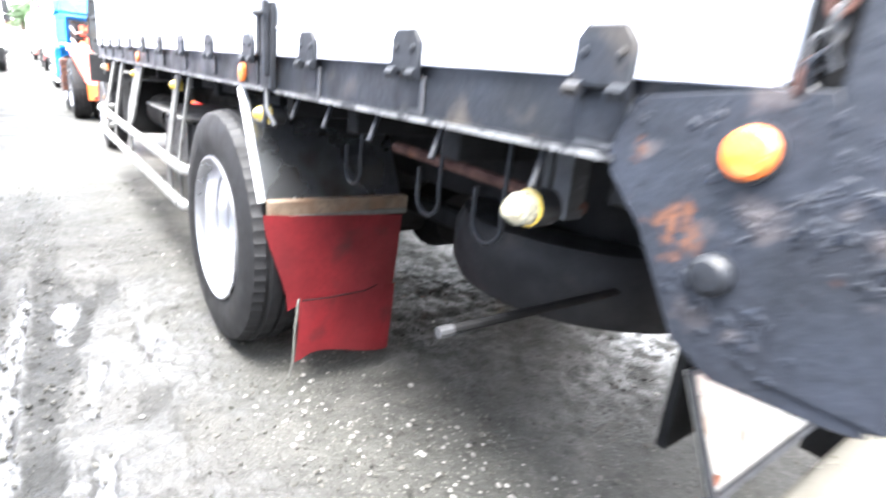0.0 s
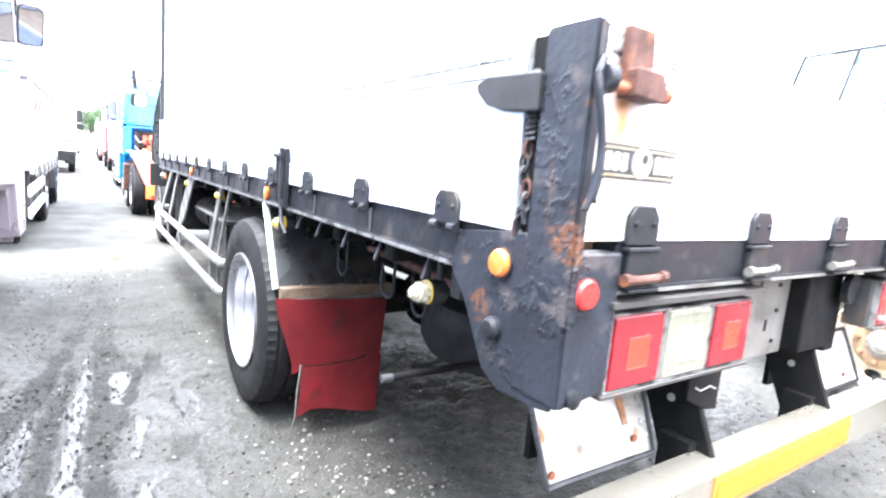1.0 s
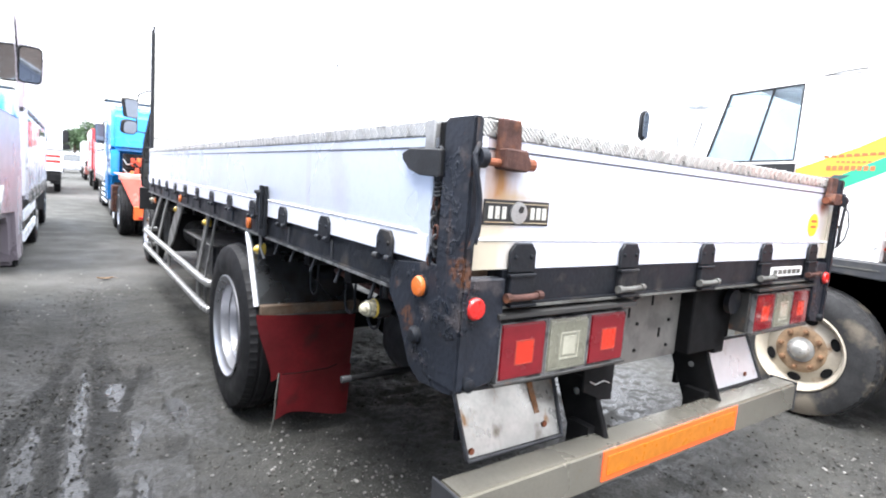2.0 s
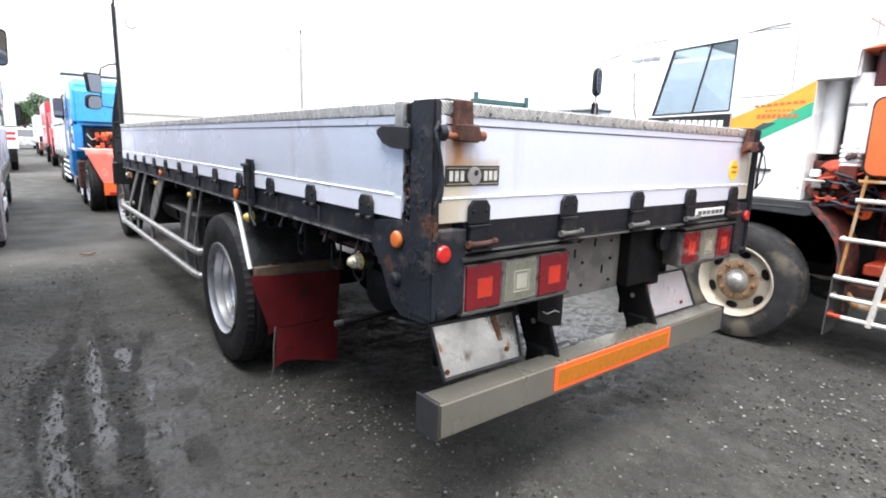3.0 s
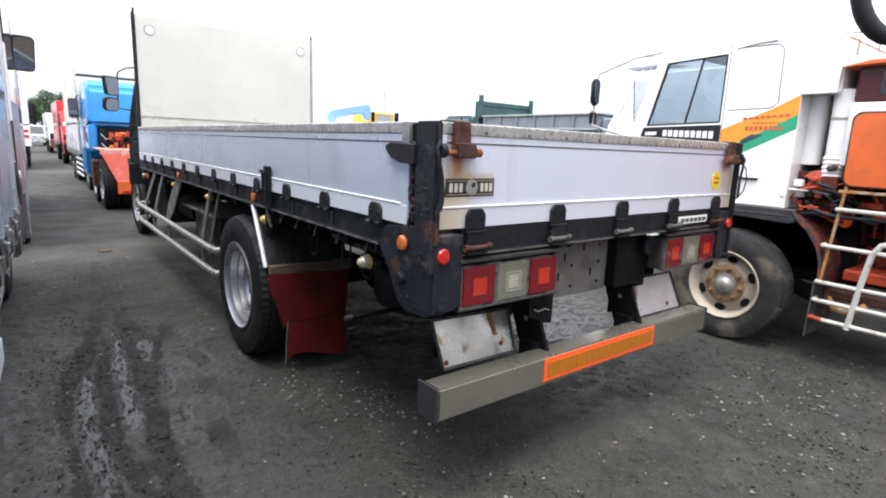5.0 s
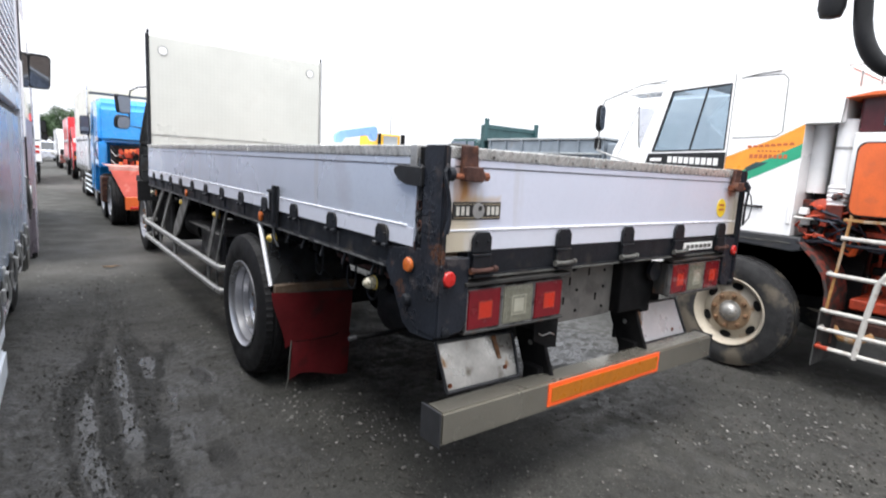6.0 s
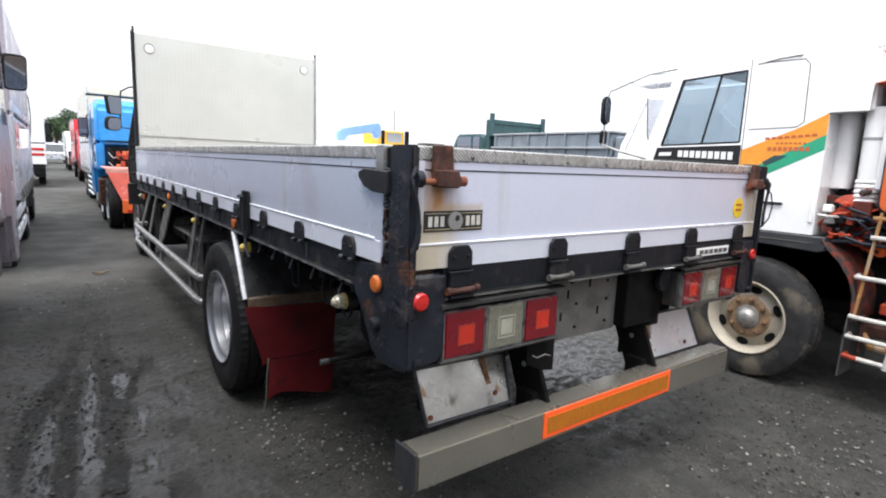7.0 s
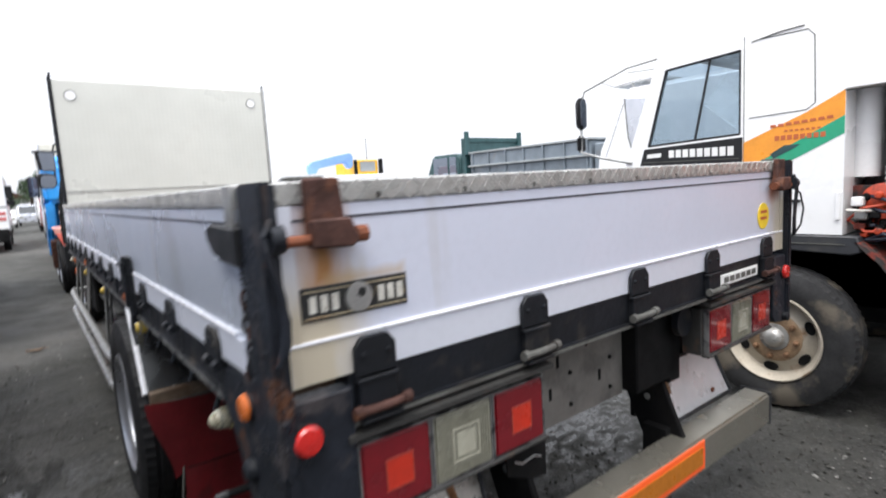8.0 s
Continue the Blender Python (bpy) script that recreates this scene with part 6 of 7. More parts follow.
# ladder
for k, z in enumerate((0.915, 0.64, 0.5, 0.36)):
    y0 = -0.205
    bm = tube(B(), [(CX + 0.06, y0 + 0.01, z), (CX - 0.02, y0, z), (CX - 0.03, y0 - 0.04, z), (CX - 0.03, -0.5, z - 0.004), (CX - 0.03, -1.3, z - 0.01)], 0.016, 10)
    part("step_rail", bm, M_rung, crane, "white pipe step with scuffed paint")
part("step_tip", tube(B(), [(CX + 0.05, -0.196, 0.36), (CX - 0.022, -0.205, 0.36), (CX - 0.033, -0.245, 0.36), (CX - 0.033, -0.28, 0.36)], 0.0175, 10), M_crane, crane, "orange painted step end")
bm = tube(B(), [(CX - 0.03, -0.44, 0.33), (CX - 0.03, -0.48, 0.7), (CX - 0.03, -0.51, 0.9), (CX - 0.03, -0.55, 0.97), (CX - 0.03, -0.64, 1.0)], 0.02, 10)
part("step_post", bm, M_rung, crane, "white bent step post")
part("step_bracket", box(B(), CX - 0.005, CX + 0.015, -0.285, -0.265, 0.4, 0.66, 0.003), M_rust, crane, "rusty step bracket")
part("hose", tube(B(), [(CX + 0.05, -0.27, 0.52), (CX + 0.03, -0.33, 0.45), (CX + 0.04, -0.42, 0.44), (CX + 0.1, -0.5, 0.5)], 0.025, 10), M_runoff, crane, "tan hose end")
part("step_rail", tube(B(), [(CX - 0.03, -0.25, 1.19), (CX - 0.03, -1.3, 1.18)], 0.016, 10), M_rung, crane)
part("stay_pole", tube(B(), [(CX - 0.01, -0.285, 1.36), (CX - 0.01, -0.22, 0.62)], 0.011, 8), M_runoff, crane, "thin rusty pole")
part("tool_box", box(B(), CX + 0.1, CX + 0.4, -1.0, -0.25, 0.5, 0.58, 0.01), M_rust, crane)
part("tool_box", box(B(), CX + 0.12, CX + 0.45, -1.2, -0.32, 0.66, 0.74, 0.01), M_crane, crane)
def panel_outline(grow):
    return [(y - 0.725, z + 1.615) for y, z in rounded(0.475 + grow, 0.265 + grow, 0.06)]


pn = part("side_panel", prism(B(), panel_outline(0.0), "x", CX - 0.02, CX + 0.02, 0.006, 1), M_plastic, crane, "orange machine panel with a dark edge")
part("panel_face", prism(B(), panel_outline(-0.012), "x", CX - 0.032, CX - 0.02, 0.005, 2), M_cranepanel, pn, "scuffed orange panel face")
part("panel_catch", lathe(B(), [(0, 0.03), (0.012, 0.028), (0.02, 0.012), (0.022, 0.001)], (CX - 0.032, -0.5, 1.72), "x", 14, -1), M_rust, pn, "rusty catch")
part("panel_shelf", box(B(), CX - 0.02, CX + 0.2, -1.2, -0.24, 1.31, 1.33, 0.003), M_runoff, crane)
# operator's cabin
cabin = part("operator_cabin", box(B(), CX + 0.1, CX + 1.4, -1.8, -0.2, 1.95, 2.22, 0.02), M_maroon, crane, "maroon crane cabin with an orange roof")
part("cabin_roof", prism(B(), [(-0.13, 2.19), (-0.3, 2.225), (-1.9, 2.245), (-1.9, 2.215), (-0.3, 2.2)], "x", CX - 0.02, CX + 1.5), M_cranepanel, cabin, "orange roof sheet")
part("cabin_window", box(B(), CX + 0.092, CX + 0.1, -1.7, -0.35, 2.0, 2.16), M_glass, cabin)
part("cabin_body", box(B(), CX + 0.05, CX + 1.4, -1.8, -0.2, 1.5, 1.95, 0.01), M_white, cabin)
for k in range(6):
    part("guard_bar", tube(B(), [(CX + 0.02, -0.2 - 0.12 * k, 2.27), (CX + 0.02, -0.2 - 0.12 * k, 2.38)], 0.006, 6), M_pipe, cabin)
part("guard_rail", tube(B(), [(CX + 0.02, -0.1, 2.43), (CX + 0.02, -1.0, 2.37)], 0.007, 6), M_pipe, cabin)
# hook block and hose that hang from the folded boom
boom = part("boom", box(B(), 0.9, CX + 0.9, -0.95, -0.72, 2.62, 2.8, 0.02), M_crane, crane)
part("hook_block", lathe(B(), [(2.255, 0.001), (2.265, 0.04), (2.3, 0.052), (2.42, 0.052), (2.64, 0.03)], (0.4, -0.615, 0), "z", 24), M_plastic, boom, "black rounded hook block")
part("boom_nose", box(B(), 0.3, 0.92, -0.93, -0.56, 2.62, 2.76, 0.02), M_crane, boom)
pts = [(0.43, -0.72, 2.64), (0.432, -0.71, 2.4)] + [(0.44 + 0.1 * (1 - math.cos(t)), -0.72 - 0.14 * (1 - math.cos(t)) * 0.9, 2.29 - 0.25 * math.sin(t)) for t in np.linspace(0.2, 1.5, 8)] + [(0.62, -0.95, 2.06), (0.75, -1.06, 2.15), (0.8, -1.08, 2.64)]
part("hose_loop", tube(B(), pts, 0.035, 12), M_plastic, boom, "thick black hanging hose loop")

# ---- lorries along the aisle ----
def box_truck(m, label, L, zb, zs, zt, upper, lower, ribs, cab_len, cabm, win=False, out=-0.06):
    """A box-bodied lorry; local x = 0 is its aisle side, y runs forward from the rear of the body."""
    t = thing("box_truck", Matrix.Identity(4), label, "truck")
    lo = part("body_side", box(B(), -2.3, 0.0, 0.0, L, zb, zs - 0.02, 0.01), lower, t, "smooth reflective lower side panel")
    up = part("body", box(B(), -2.3, -0.005, 0.0, L, zs + 0.02, zt, 0.012), upper, t, "corrugated upper body" if ribs else "pale upper body")
    part("body_seam", box(B(), -2.28, -0.02, 0.0, L - 0.01, zs - 0.022, zs + 0.022), M_seam, t)
    part("body_rail", box(B(), -0.02, 0.012, 0.0, L, zs + 0.022, zs + 0.13, 0.006), M_silver, t, "silver body rail")
    if ribs:
        z = zs + 0.17
        while z < zt - 0.05:
            part("rib", box(B(), -0.004, 0.006, 0.02, L - 0.02, z, z + 0.022, 0.003), upper, up)
            z += 0.05
    if win:
        for k in range(7):
            y = 0.4 + k * (L - 0.6) / 7
            part("side_window", box(B(), -0.01, 0.006, y, y + 0.45, zs - 0.42, zs - 0.08, 0.004), M_glass, lo, "small dark side window")
    for y in (0.02, L - 0.05):
        part("edge_post", box(B(), -0.03, 0.015, y, y + 0.05, zb - 0.04, zt, 0.006), M_silver, t, "pale corner post")
    k = 0
    y = 0.4
    while y < L - 0.2:
        bm = box(B(), -0.0, 0.014, y - 0.02, y + 0.02, zb - 0.05, zb + 0.06, 0.004)
        tube(bm, [(0.018, y - 0.04, zb + 0.03), (0.018, y + 0.04, zb + 0.03)], 0.007, 6)
        tube(bm, [(0.016, y + 0.02, zb + 0.02), (0.024, y + 0.03, zb - 0.05), (0.018, y + 0.05, zb - 0.1), (0.008, y + 0.02, zb - 0.13)], 0.006, 6)
        box(bm, 0.0, 0.016, y - 0.1, y - 0.06, zb - 0.08 - 0.03 * (k % 2), zb - 0.02, 0.005)
        lathe(bm, [(0.0, 0.02), (0.016, 0.018), (0.02, 0.001)], (0.0, y + 0.1, zb - 0.05 + 0.04 * (k % 2)), "x", 12, 1)
        k += 1
        part("gate_catch", bm, M_pipe if k % 2 else M_stay, t, "worn steel catch with a hook and pin")
        y += 0.41
    part("under_rail", box(B(), -2.2, -0.05, 0.0, L, zb - 0.1, zb - 0.001), M_under, t)
    for x in (-0.75, -1.55):
        part("chassis_rail", box(B(), x - 0.04, x + 0.04, 0.2, L + cab_len, zb - 0.36, zb - 0.1), M_under, t)
    y1 = L + 0.12
    ch = max(2.35, min(2.75, zt - 0.5))
    prof = [(y1, 0.75), (y1, ch - 0.1), (y1 + 0.15, ch), (y1 + cab_len - 0.5, ch), (y1 + cab_len - 0.12, ch - 0.85), (y1 + cab_len, ch - 1.4), (y1 + cab_len, 0.45), (y1 + 1.5, 0.45), (y1 + 1.35, 0.9), (y1 + 0.5, 0.95)]
    c = part("cab", prism(B(), prof, "x", -2.25, out, 0.05, 3), cabm, t, "forward-control cab")
    part("door_window", prism(B(), [(y1 + 0.45, 1.75), (y1 + 0.45, ch - 0.2), (y1 + cab_len - 0.6, ch - 0.2), (y1 + cab_len - 0.3, 1.75)], "x", out - 0.002, out + 0.005), M_glass, c, "tinted door window")
    part("door_line", tube(B(), [(out + 0.005, y1 + 0.4, 0.95), (out + 0.005, y1 + 0.4, ch - 0.15)], 0.006, 6), M_plastic, c)
    bm = tube(B(), [(-0.05, y1 + cab_len - 0.55, ch - 0.02), (-0.02, y1 + cab_len - 0.25, ch - 0.15), (-0.01, y1 + cab_len - 0.1, ch - 0.5), (-0.04, y1 + cab_len - 0.2, 1.75)], 0.012, 8)
    part("mirror_bar", bm, M_plastic, c, "black curved mirror bar")
    return t, y1


def side_kit(t, axle_ys, rail_y, zr, inset=0.0):
    for y in axle_ys:
        wheel(t, (-0.17 - inset, y, 0.495), 1, 0.49, 0.25, M_darkrim, "disc", 8)
        wheel(t, (-2.1, y, 0.495), -1, 0.49, 0.25, M_rim, "disc", 8)
        bm = prism(B(), [(y - 0.62, 0.35), (y - 0.56, 0.35), (y - 0.5, 0.72), (y - 0.3, 0.98), (y + 0.3, 0.98), (y + 0.52, 0.7), (y + 0.58, 0.72), (y + 0.34, 1.03), (y - 0.34, 1.03), (y - 0.55, 0.76)], "x", -0.4 - inset, -0.04 - inset)
        part("mudguard", bm, M_plastic, t, "black plastic mudguard")
    if rail_y:
        for z in zr:
            hh = 0.068 if len(zr) == 2 else 0.03
            part("guard_rail", box(B(), -0.065, -0.03, rail_y[0], rail_y[1], z - hh, z + hh, 0.012, 2), M_board, t, "pale flat side guard board")
        for y in np.arange(rail_y[0] + 0.3, rail_y[1], 0.9):
            part("rail_stay", box(B(), -0.11, -0.066, y - 0.03, y + 0.03, zr[-1] - 0.06, 1.0), M_frame, t)
            part("rail_clamp", box(B(), -0.066, -0.05, y - 0.035, y + 0.035, zr[-1], zr[0], 0.004), M_frame, t)


LM = Matrix.Translation((-2.534, 0, 0)) @ Matrix.Rotation(radians(-2.2), 4, "Z")
lt, y1 = box_truck(LM, "silver box lorry with a corrugated body and blue-grey panels", 6.4, 0.95, 1.74, 3.3, M_silver, M_bluegrey, True, 2.0, M_lav, False, 0.0)
side_kit(lt, (5.55, 7.75), (0.6, 4.85), (0.665, 0.47), 0.12)
part("mud_board", box(B(), -0.45, -0.13, 4.92, 4.97, 0.3, 0.95, 0.004), M_plastic, lt, "black mud board behind the side guard")
part("skirt", box(B(), -0.16, -0.13, 5.0, 6.15, 0.5, 0.93, 0.01), M_plastic, lt, "black plastic wheel cover")
part("skirt_step", box(B(), -0.35, -0.14, 6.2, 6.75, 0.3, 0.36, 0.01), M_silver, lt, "pale step plate")
part("side_box", box(B(), -0.5, -0.1, 6.25, 6.75, 0.5, 0.93, 0.03, 2), M_plastic, lt, "black battery box")
for k, (ya, yb, za, zb_, mt) in enumerate(((6.56, 7.1, 1.36, 1.52, M_silver), (7.12, 8.4, 1.3, 1.5, M_frame), (6.6, 7.0, 1.0, 1.3, M_plastic), (7.02, 7.4, 1.08, 1.28, M_silver), (7.45, 8.1, 1.06, 1.26, M_plastic), (8.12, 8.45, 0.7, 1.25, M_silver), (6.8, 7.15, 0.55, 0.95, M_frame), (8.15, 8.5, 0.42, 0.66, M_plastic))):
    part("cab_gear", box(B(), -0.3, -0.02 + 0.012 * (k % 3), ya, yb, za, zb_, 0.015, 2), mt, lt, "pale and black step gear below the cab")
part("cab_hose", tube(B(), [(0.0, 6.6, 1.3), (0.02, 6.75, 1.1), (0.0, 6.9, 0.98), (0.01, 7.05, 1.2)], 0.016, 8), M_pipe, lt)
part("grab_handle", tube(B(), [(-0.05, y1 + 0.32, 1.55), (0.0, y1 + 0.34, 1.6), (0.0, y1 + 0.36, 2.15), (-0.05, y1 + 0.38, 2.2)], 0.014, 8), M_white, lt, "white grab handle")
tip = Matrix.Translation((0.076, 8.39, 2.25)) @ Matrix.Rotation(radians(16), 4, "Z") @ Matrix.Rotation(radians(11), 4, "X")
mir = mirror_head(lt, tip, 0.094, 0.165, 0.04, "large black door mirror")
part("mirror_mount", tube(B(), [(-0.05, 8.32, 2.33), (0.03, 8.39, 2.33)], 0.014, 8), M_plastic, mir)
part("mirror_mount", tube(B(), [(-0.05, 8.32, 2.16), (0.03, 8.39, 2.16)], 0.014, 8), M_plastic, mir)
lt.matrix_world = LM @ Matrix.Translation((0, -3.13, 0))

l2, y1 = box_truck(None, "lavender box lorry with a dark window strip, muddy wheels", 5.2, 0.95, 1.95, 3.25, M_lav, M_silver, False, 1.9, M_white, True)
side_kit(l2, (3.2, 6.3), (0.2, 2.4), (0.7, 0.45))
l2.matrix_world = Matrix.Translation((-2.36, 6.9, 0)) @ Matrix.Rotation(radians(-0.8), 4, "Z")
l3, y1 = box_truck(None, "cream white box lorry parked in the far row", 5.0, 0.9, 1.7, 2.9, M_white, M_white, False, 1.9, M_white)
side_kit(l3, (2.0, 6.0), None, None)
l3.matrix_world = Matrix.Translation((-2.02, 24.6, 0))
part("mirror", box(B(), 0.0, 0.22, 0.4, 0.46, 2.0, 2.5, 0.03, 2), M_plastic, l3, "black mirror")
part("mirror", box(B(), 0.0, 0.25, 0.5, 0.56, 1.75, 1.98, 0.03, 2), M_plastic, l3, "black mirror")
l4, y1 = box_truck(None, "silver box lorry ahead of the tractor unit", 5.0, 0.95, 1.75, 3.25, M_creambody, M_silver, False, 1.9, M_creambody)
side_kit(l4, (1.2, 2.4, 6.0), (2.9, 4.9), (0.75, 0.6, 0.45, 0.3))
l4.matrix_world = Matrix.Translation((-1.05, 16.6, 0)) @ Matrix.Rotation(math.pi, 4, "Z") @ Matrix.Translation((0.0, -5.0, 0))
l5, y1 = box_truck(None, "red box lorry far down the aisle", 4.5, 0.95, 1.75, 2.95, M_redtruck, M_redtruck, False, 1.9, M_redtruck)
side_kit(l5, (1.0, 5.4), None, None)
l5.matrix_world = Matrix.Translation((-0.85, 35.4, 0)) @ Matrix.Rotation(math.pi, 4, "Z")
grille = part("grille", box(B(), -2.2, -0.1, 6.5, 6.54, 0.95, 1.35, 0.01), M_plastic, l5, "dark grille")
part("lamp", box(B(), -0.6, -0.12, 6.54, 6.56, 0.98, 1.12, 0.01), M_orange, grille, "amber lamp")
part("lamp", box(B(), -0.75, -0.1, 6.5, 6.6, 1.72, 1.92, 0.02), M_print_w, l5, "pale side lamp")
part("bumper", box(B(), -2.2, -0.08, 6.4, 6.58, 0.42, 0.93, 0.02), M_under, l5, "dark bumper")
l6, y1 = box_truck(None, "white box lorry at the end of the aisle", 4.5, 0.9, 1.6, 2.7, M_white, M_white, False, 1.8, M_white)
side_kit(l6, (1.0, 5.2), None, None)
l6.matrix_world = Matrix.Translation((-0.85, 50.0, 0)) @ Matrix.Rotation(math.pi, 4, "Z")


part("grille", box(B(), -2.2, -0.1, 6.4, 6.45, 0.95, 1.35, 0.01), M_plastic, l6, "dark grille")
part("bumper", box(B(), -2.2, -0.08, 6.3, 6.48, 0.42, 0.93, 0.02), M_dirtyred, l6, "dull red bumper")
for z in (1.22, 1.42):
    part("tail_mark", box(B(), -0.5, -0.05, -0.02, 0.0, z, z + 0.1, 0.004), M_red, l3, "red tail mark")
part("tail_bar", box(B(), -2.2, -0.05, -0.05, 0.0, 0.5, 0.8, 0.01), M_under, l3, "dark tail bar")


def tractor(m):
    """The blue tractor unit ahead, seen from behind."""
    t = thing("tractor_unit", Matrix.Identity(4), "blue tractor unit with an orange-red chassis, seen from behind", "truck")
    c = part("cab", prism(B(), [(1.0, 1.68), (1.0, 2.45), (1.15, 2.62), (2.3, 2.66), (2.7, 2.3), (2.95, 1.6), (2.95, 0.5), (1.9, 0.5), (1.8, 1.1), (1.4, 1.68)], "x", -1.2, 1.2, 0.08, 3), M_blue, t, "blue sleeper cab")
    part("cab_groove", box(B(), -1.0, 1.0, 0.992, 1.0, 1.75, 1.765), M_plastic, c)
    part("rear_window", box(B(), -0.3, 0.3, 0.99, 1.0, 2.12, 2.42, 0.01), M_glass, c, "small dark rear window")
    for sx in (-1, 1):
        part("side_skirt", box(B(), sx * 1.04, sx * 1.2, 1.02, 1.85, 1.12, 1.69, 0.03, 2), M_blue, c, "blue lower side panel")
        part("cab_badge", box(B(), sx * 1.2, sx * 1.205, 1.06, 1.6, 1.7, 1.79), M_lav, c, "pale lilac side stripe")
        part("door_gap", box(B(), sx * 1.19, sx * 1.206, 2.0, 2.12, 1.1, 2.42, 0.003), M_plastic, c)
    part("door_mark", tube(B(), [(-1.204, 1.2, 1.3), (-1.204, 1.5, 1.5), (-1.204, 1.3, 1.35), (-1.204, 1.6, 1.32)], 0.012, 6), M_plastic, c, "dark worn mark")
    part("roof_spoiler", box(B(), -1.28, 1.28, 1.5, 1.9, 2.735, 2.76, 0.005), M_frame, c)
    for k in range(26):
        y, z, x = 0.45 + 0.3 * rg.random(), 1.12 + 0.42 * rg.random(), -0.84 + 1.7 * rg.random()
        a, c_ = 0.05 + 0.12 * rg.random(), 0.02 + 0.05 * rg.random()
        part("coupling", box(B(), x - a, x + a, y - 0.05, y + 0.05, z - c_, z + c_, 0.01), (M_crane, M_cranepanel, M_under, M_castdark, M_crane)[k % 5], t)
    for k in range(14):
        x, z = -0.86 + 0.075 * (k % 7) + 0.02 * (k % 3), 1.24 + 0.2 * (k // 7) + 0.035 * (k % 3)
        part("coupling", box(B(), x - 0.03 - 0.012 * (k % 2), x + 0.03, 0.36 + 0.03 * (k % 4), 0.46, z - 0.05, z + 0.03 + 0.03 * (k % 2), 0.008), (M_cranepanel, M_crane, M_castdark, M_crane)[k % 4], t)
    part("air_hose", tube(B(), [(-0.9, 0.6, 1.5), (-0.7, 0.4, 1.3), (-0.4, 0.38, 1.38), (-0.1, 0.5, 1.25)], 0.02, 8), M_under, t)
    for k in range(4):
        part("air_hose", tube(B(), [(-1.0, 0.7, 1.6 - 0.1 * k), (-0.94, 0.5, 1.48 - 0.09 * k), (-0.86, 0.46, 1.52 - 0.1 * k), (-0.78, 0.6, 1.42 - 0.05 * k)], 0.012, 8), M_pipe if k % 2 else M_under, t)
    # black sheet stands in for the shade between the coupling parts
    part("gap_shade", box(B(), -1.0, 0.95, 0.78, 0.9, 1.05, 1.62), M_under, t, "black sheet for the shaded gaps behind the cab")
    for x in (-0.4, 0.4):
        part("chassis_rail", box(B(), x - 0.06, x + 0.06, -1.4, 2.5, 0.75, 1.05), M_crane, t)
    for sx in (-1, 1):
        for y in (-0.05, 1.25):
            wheel(t, (sx * 1.0, y, 0.5), sx, 0.497, 0.27, M_rim, "deep", 8)
            wheel(t, (sx * 0.7, y, 0.5), -sx, 0.497, 0.27, M_under, "deep", 0)
        bm = B()
        outline = [(1.16, -0.32, 1.19), (0.5, -0.32, 1.19), (0.52, -0.74, 0.36), (0.9, -0.74, 0.36), (0.93, -0.66, 0.6)]
        front = [bm.verts.new((sx * x, y, z)) for x, y, z in outline]
        back = [bm.verts.new((sx * x, y + 0.02, z)) for x, y, z in outline]
        bm.faces.new(front)
        bm.faces.new(back[::-1])
        for k in range(5):
            bm.faces.new((front[k], back[k], back[(k + 1) % 5], front[(k + 1) % 5]))
        f = part("fender", bm, M_fend, t, "orange-red rear fender tapering to its foot")
        part("fender_lip", box(B(), sx * 0.5, sx * 1.15, -0.36, -0.325, 1.1, 1.192, 0.006), M_fendtop, f, "faded pink fender edge")
        part("fender_top", box(B(), sx * 0.5, sx * 1.16, -0.32, 0.9, 1.192, 1.21, 0.004), M_fendtop, f, "faded pink fender top")
        part("fender_tail", box(B(), sx * 0.54, sx * 0.94, -0.8, -0.76, 0.36, 0.62, 0.01), M_cranepanel, f, "orange lower fender with a lamp")
        part("tail_lens", box(B(), sx * 0.62, sx * 0.86, -0.815, -0.8, 0.38, 0.43, 0.006), M_red, f, "red tail lens")
        part("step_box", box(B(), sx * 0.9, sx * 1.2, 0.55, 1.0, 0.4, 0.95, 0.02), M_rust, t)
        arm = part("mirror_arm", tube(B(), [(sx * 1.18, 2.6, 2.36), (sx * 1.24, 2.68, 2.34), (sx * 1.25, 2.7, 1.8)], 0.016, 8), M_plastic, t)
        mirror_head(t, Matrix.Translation((sx * 1.315, 2.68, 2.06)) @ Matrix.Rotation(radians(sx * 14), 4, "Z"), 0.1, 0.225, 0.045, "black door mirror")
    t.matrix_world = m
    return t


tractor(Matrix.Translation((0.02, 11.35, 0)))

# mirrors of the flatbed lorry's own cab
for z, hz, r, lean in ((2.215, 0.137, 0.03, 1.0), (1.948, 0.103, 0.06, 0.0)):
    tip = Matrix.Translation((-1.225, 8.03, z)) @ Matrix.Rotation(radians(24), 4, "Z") @ Matrix.Rotation(radians(10), 4, "X")
    mirror_head(truck, tip, 0.105, hz, r, "black cab mirror", lean)
part("mirror_arm", tube(B(), [(-0.85, 7.8, 2.5), (-1.0, 8.05, 2.49), (-1.1, 8.08, 2.43), (-1.125, 8.08, 2.3), (-1.125, 8.08, 1.9), (-0.95, 8.08, 1.88)], 0.012, 8), M_plastic, truck)

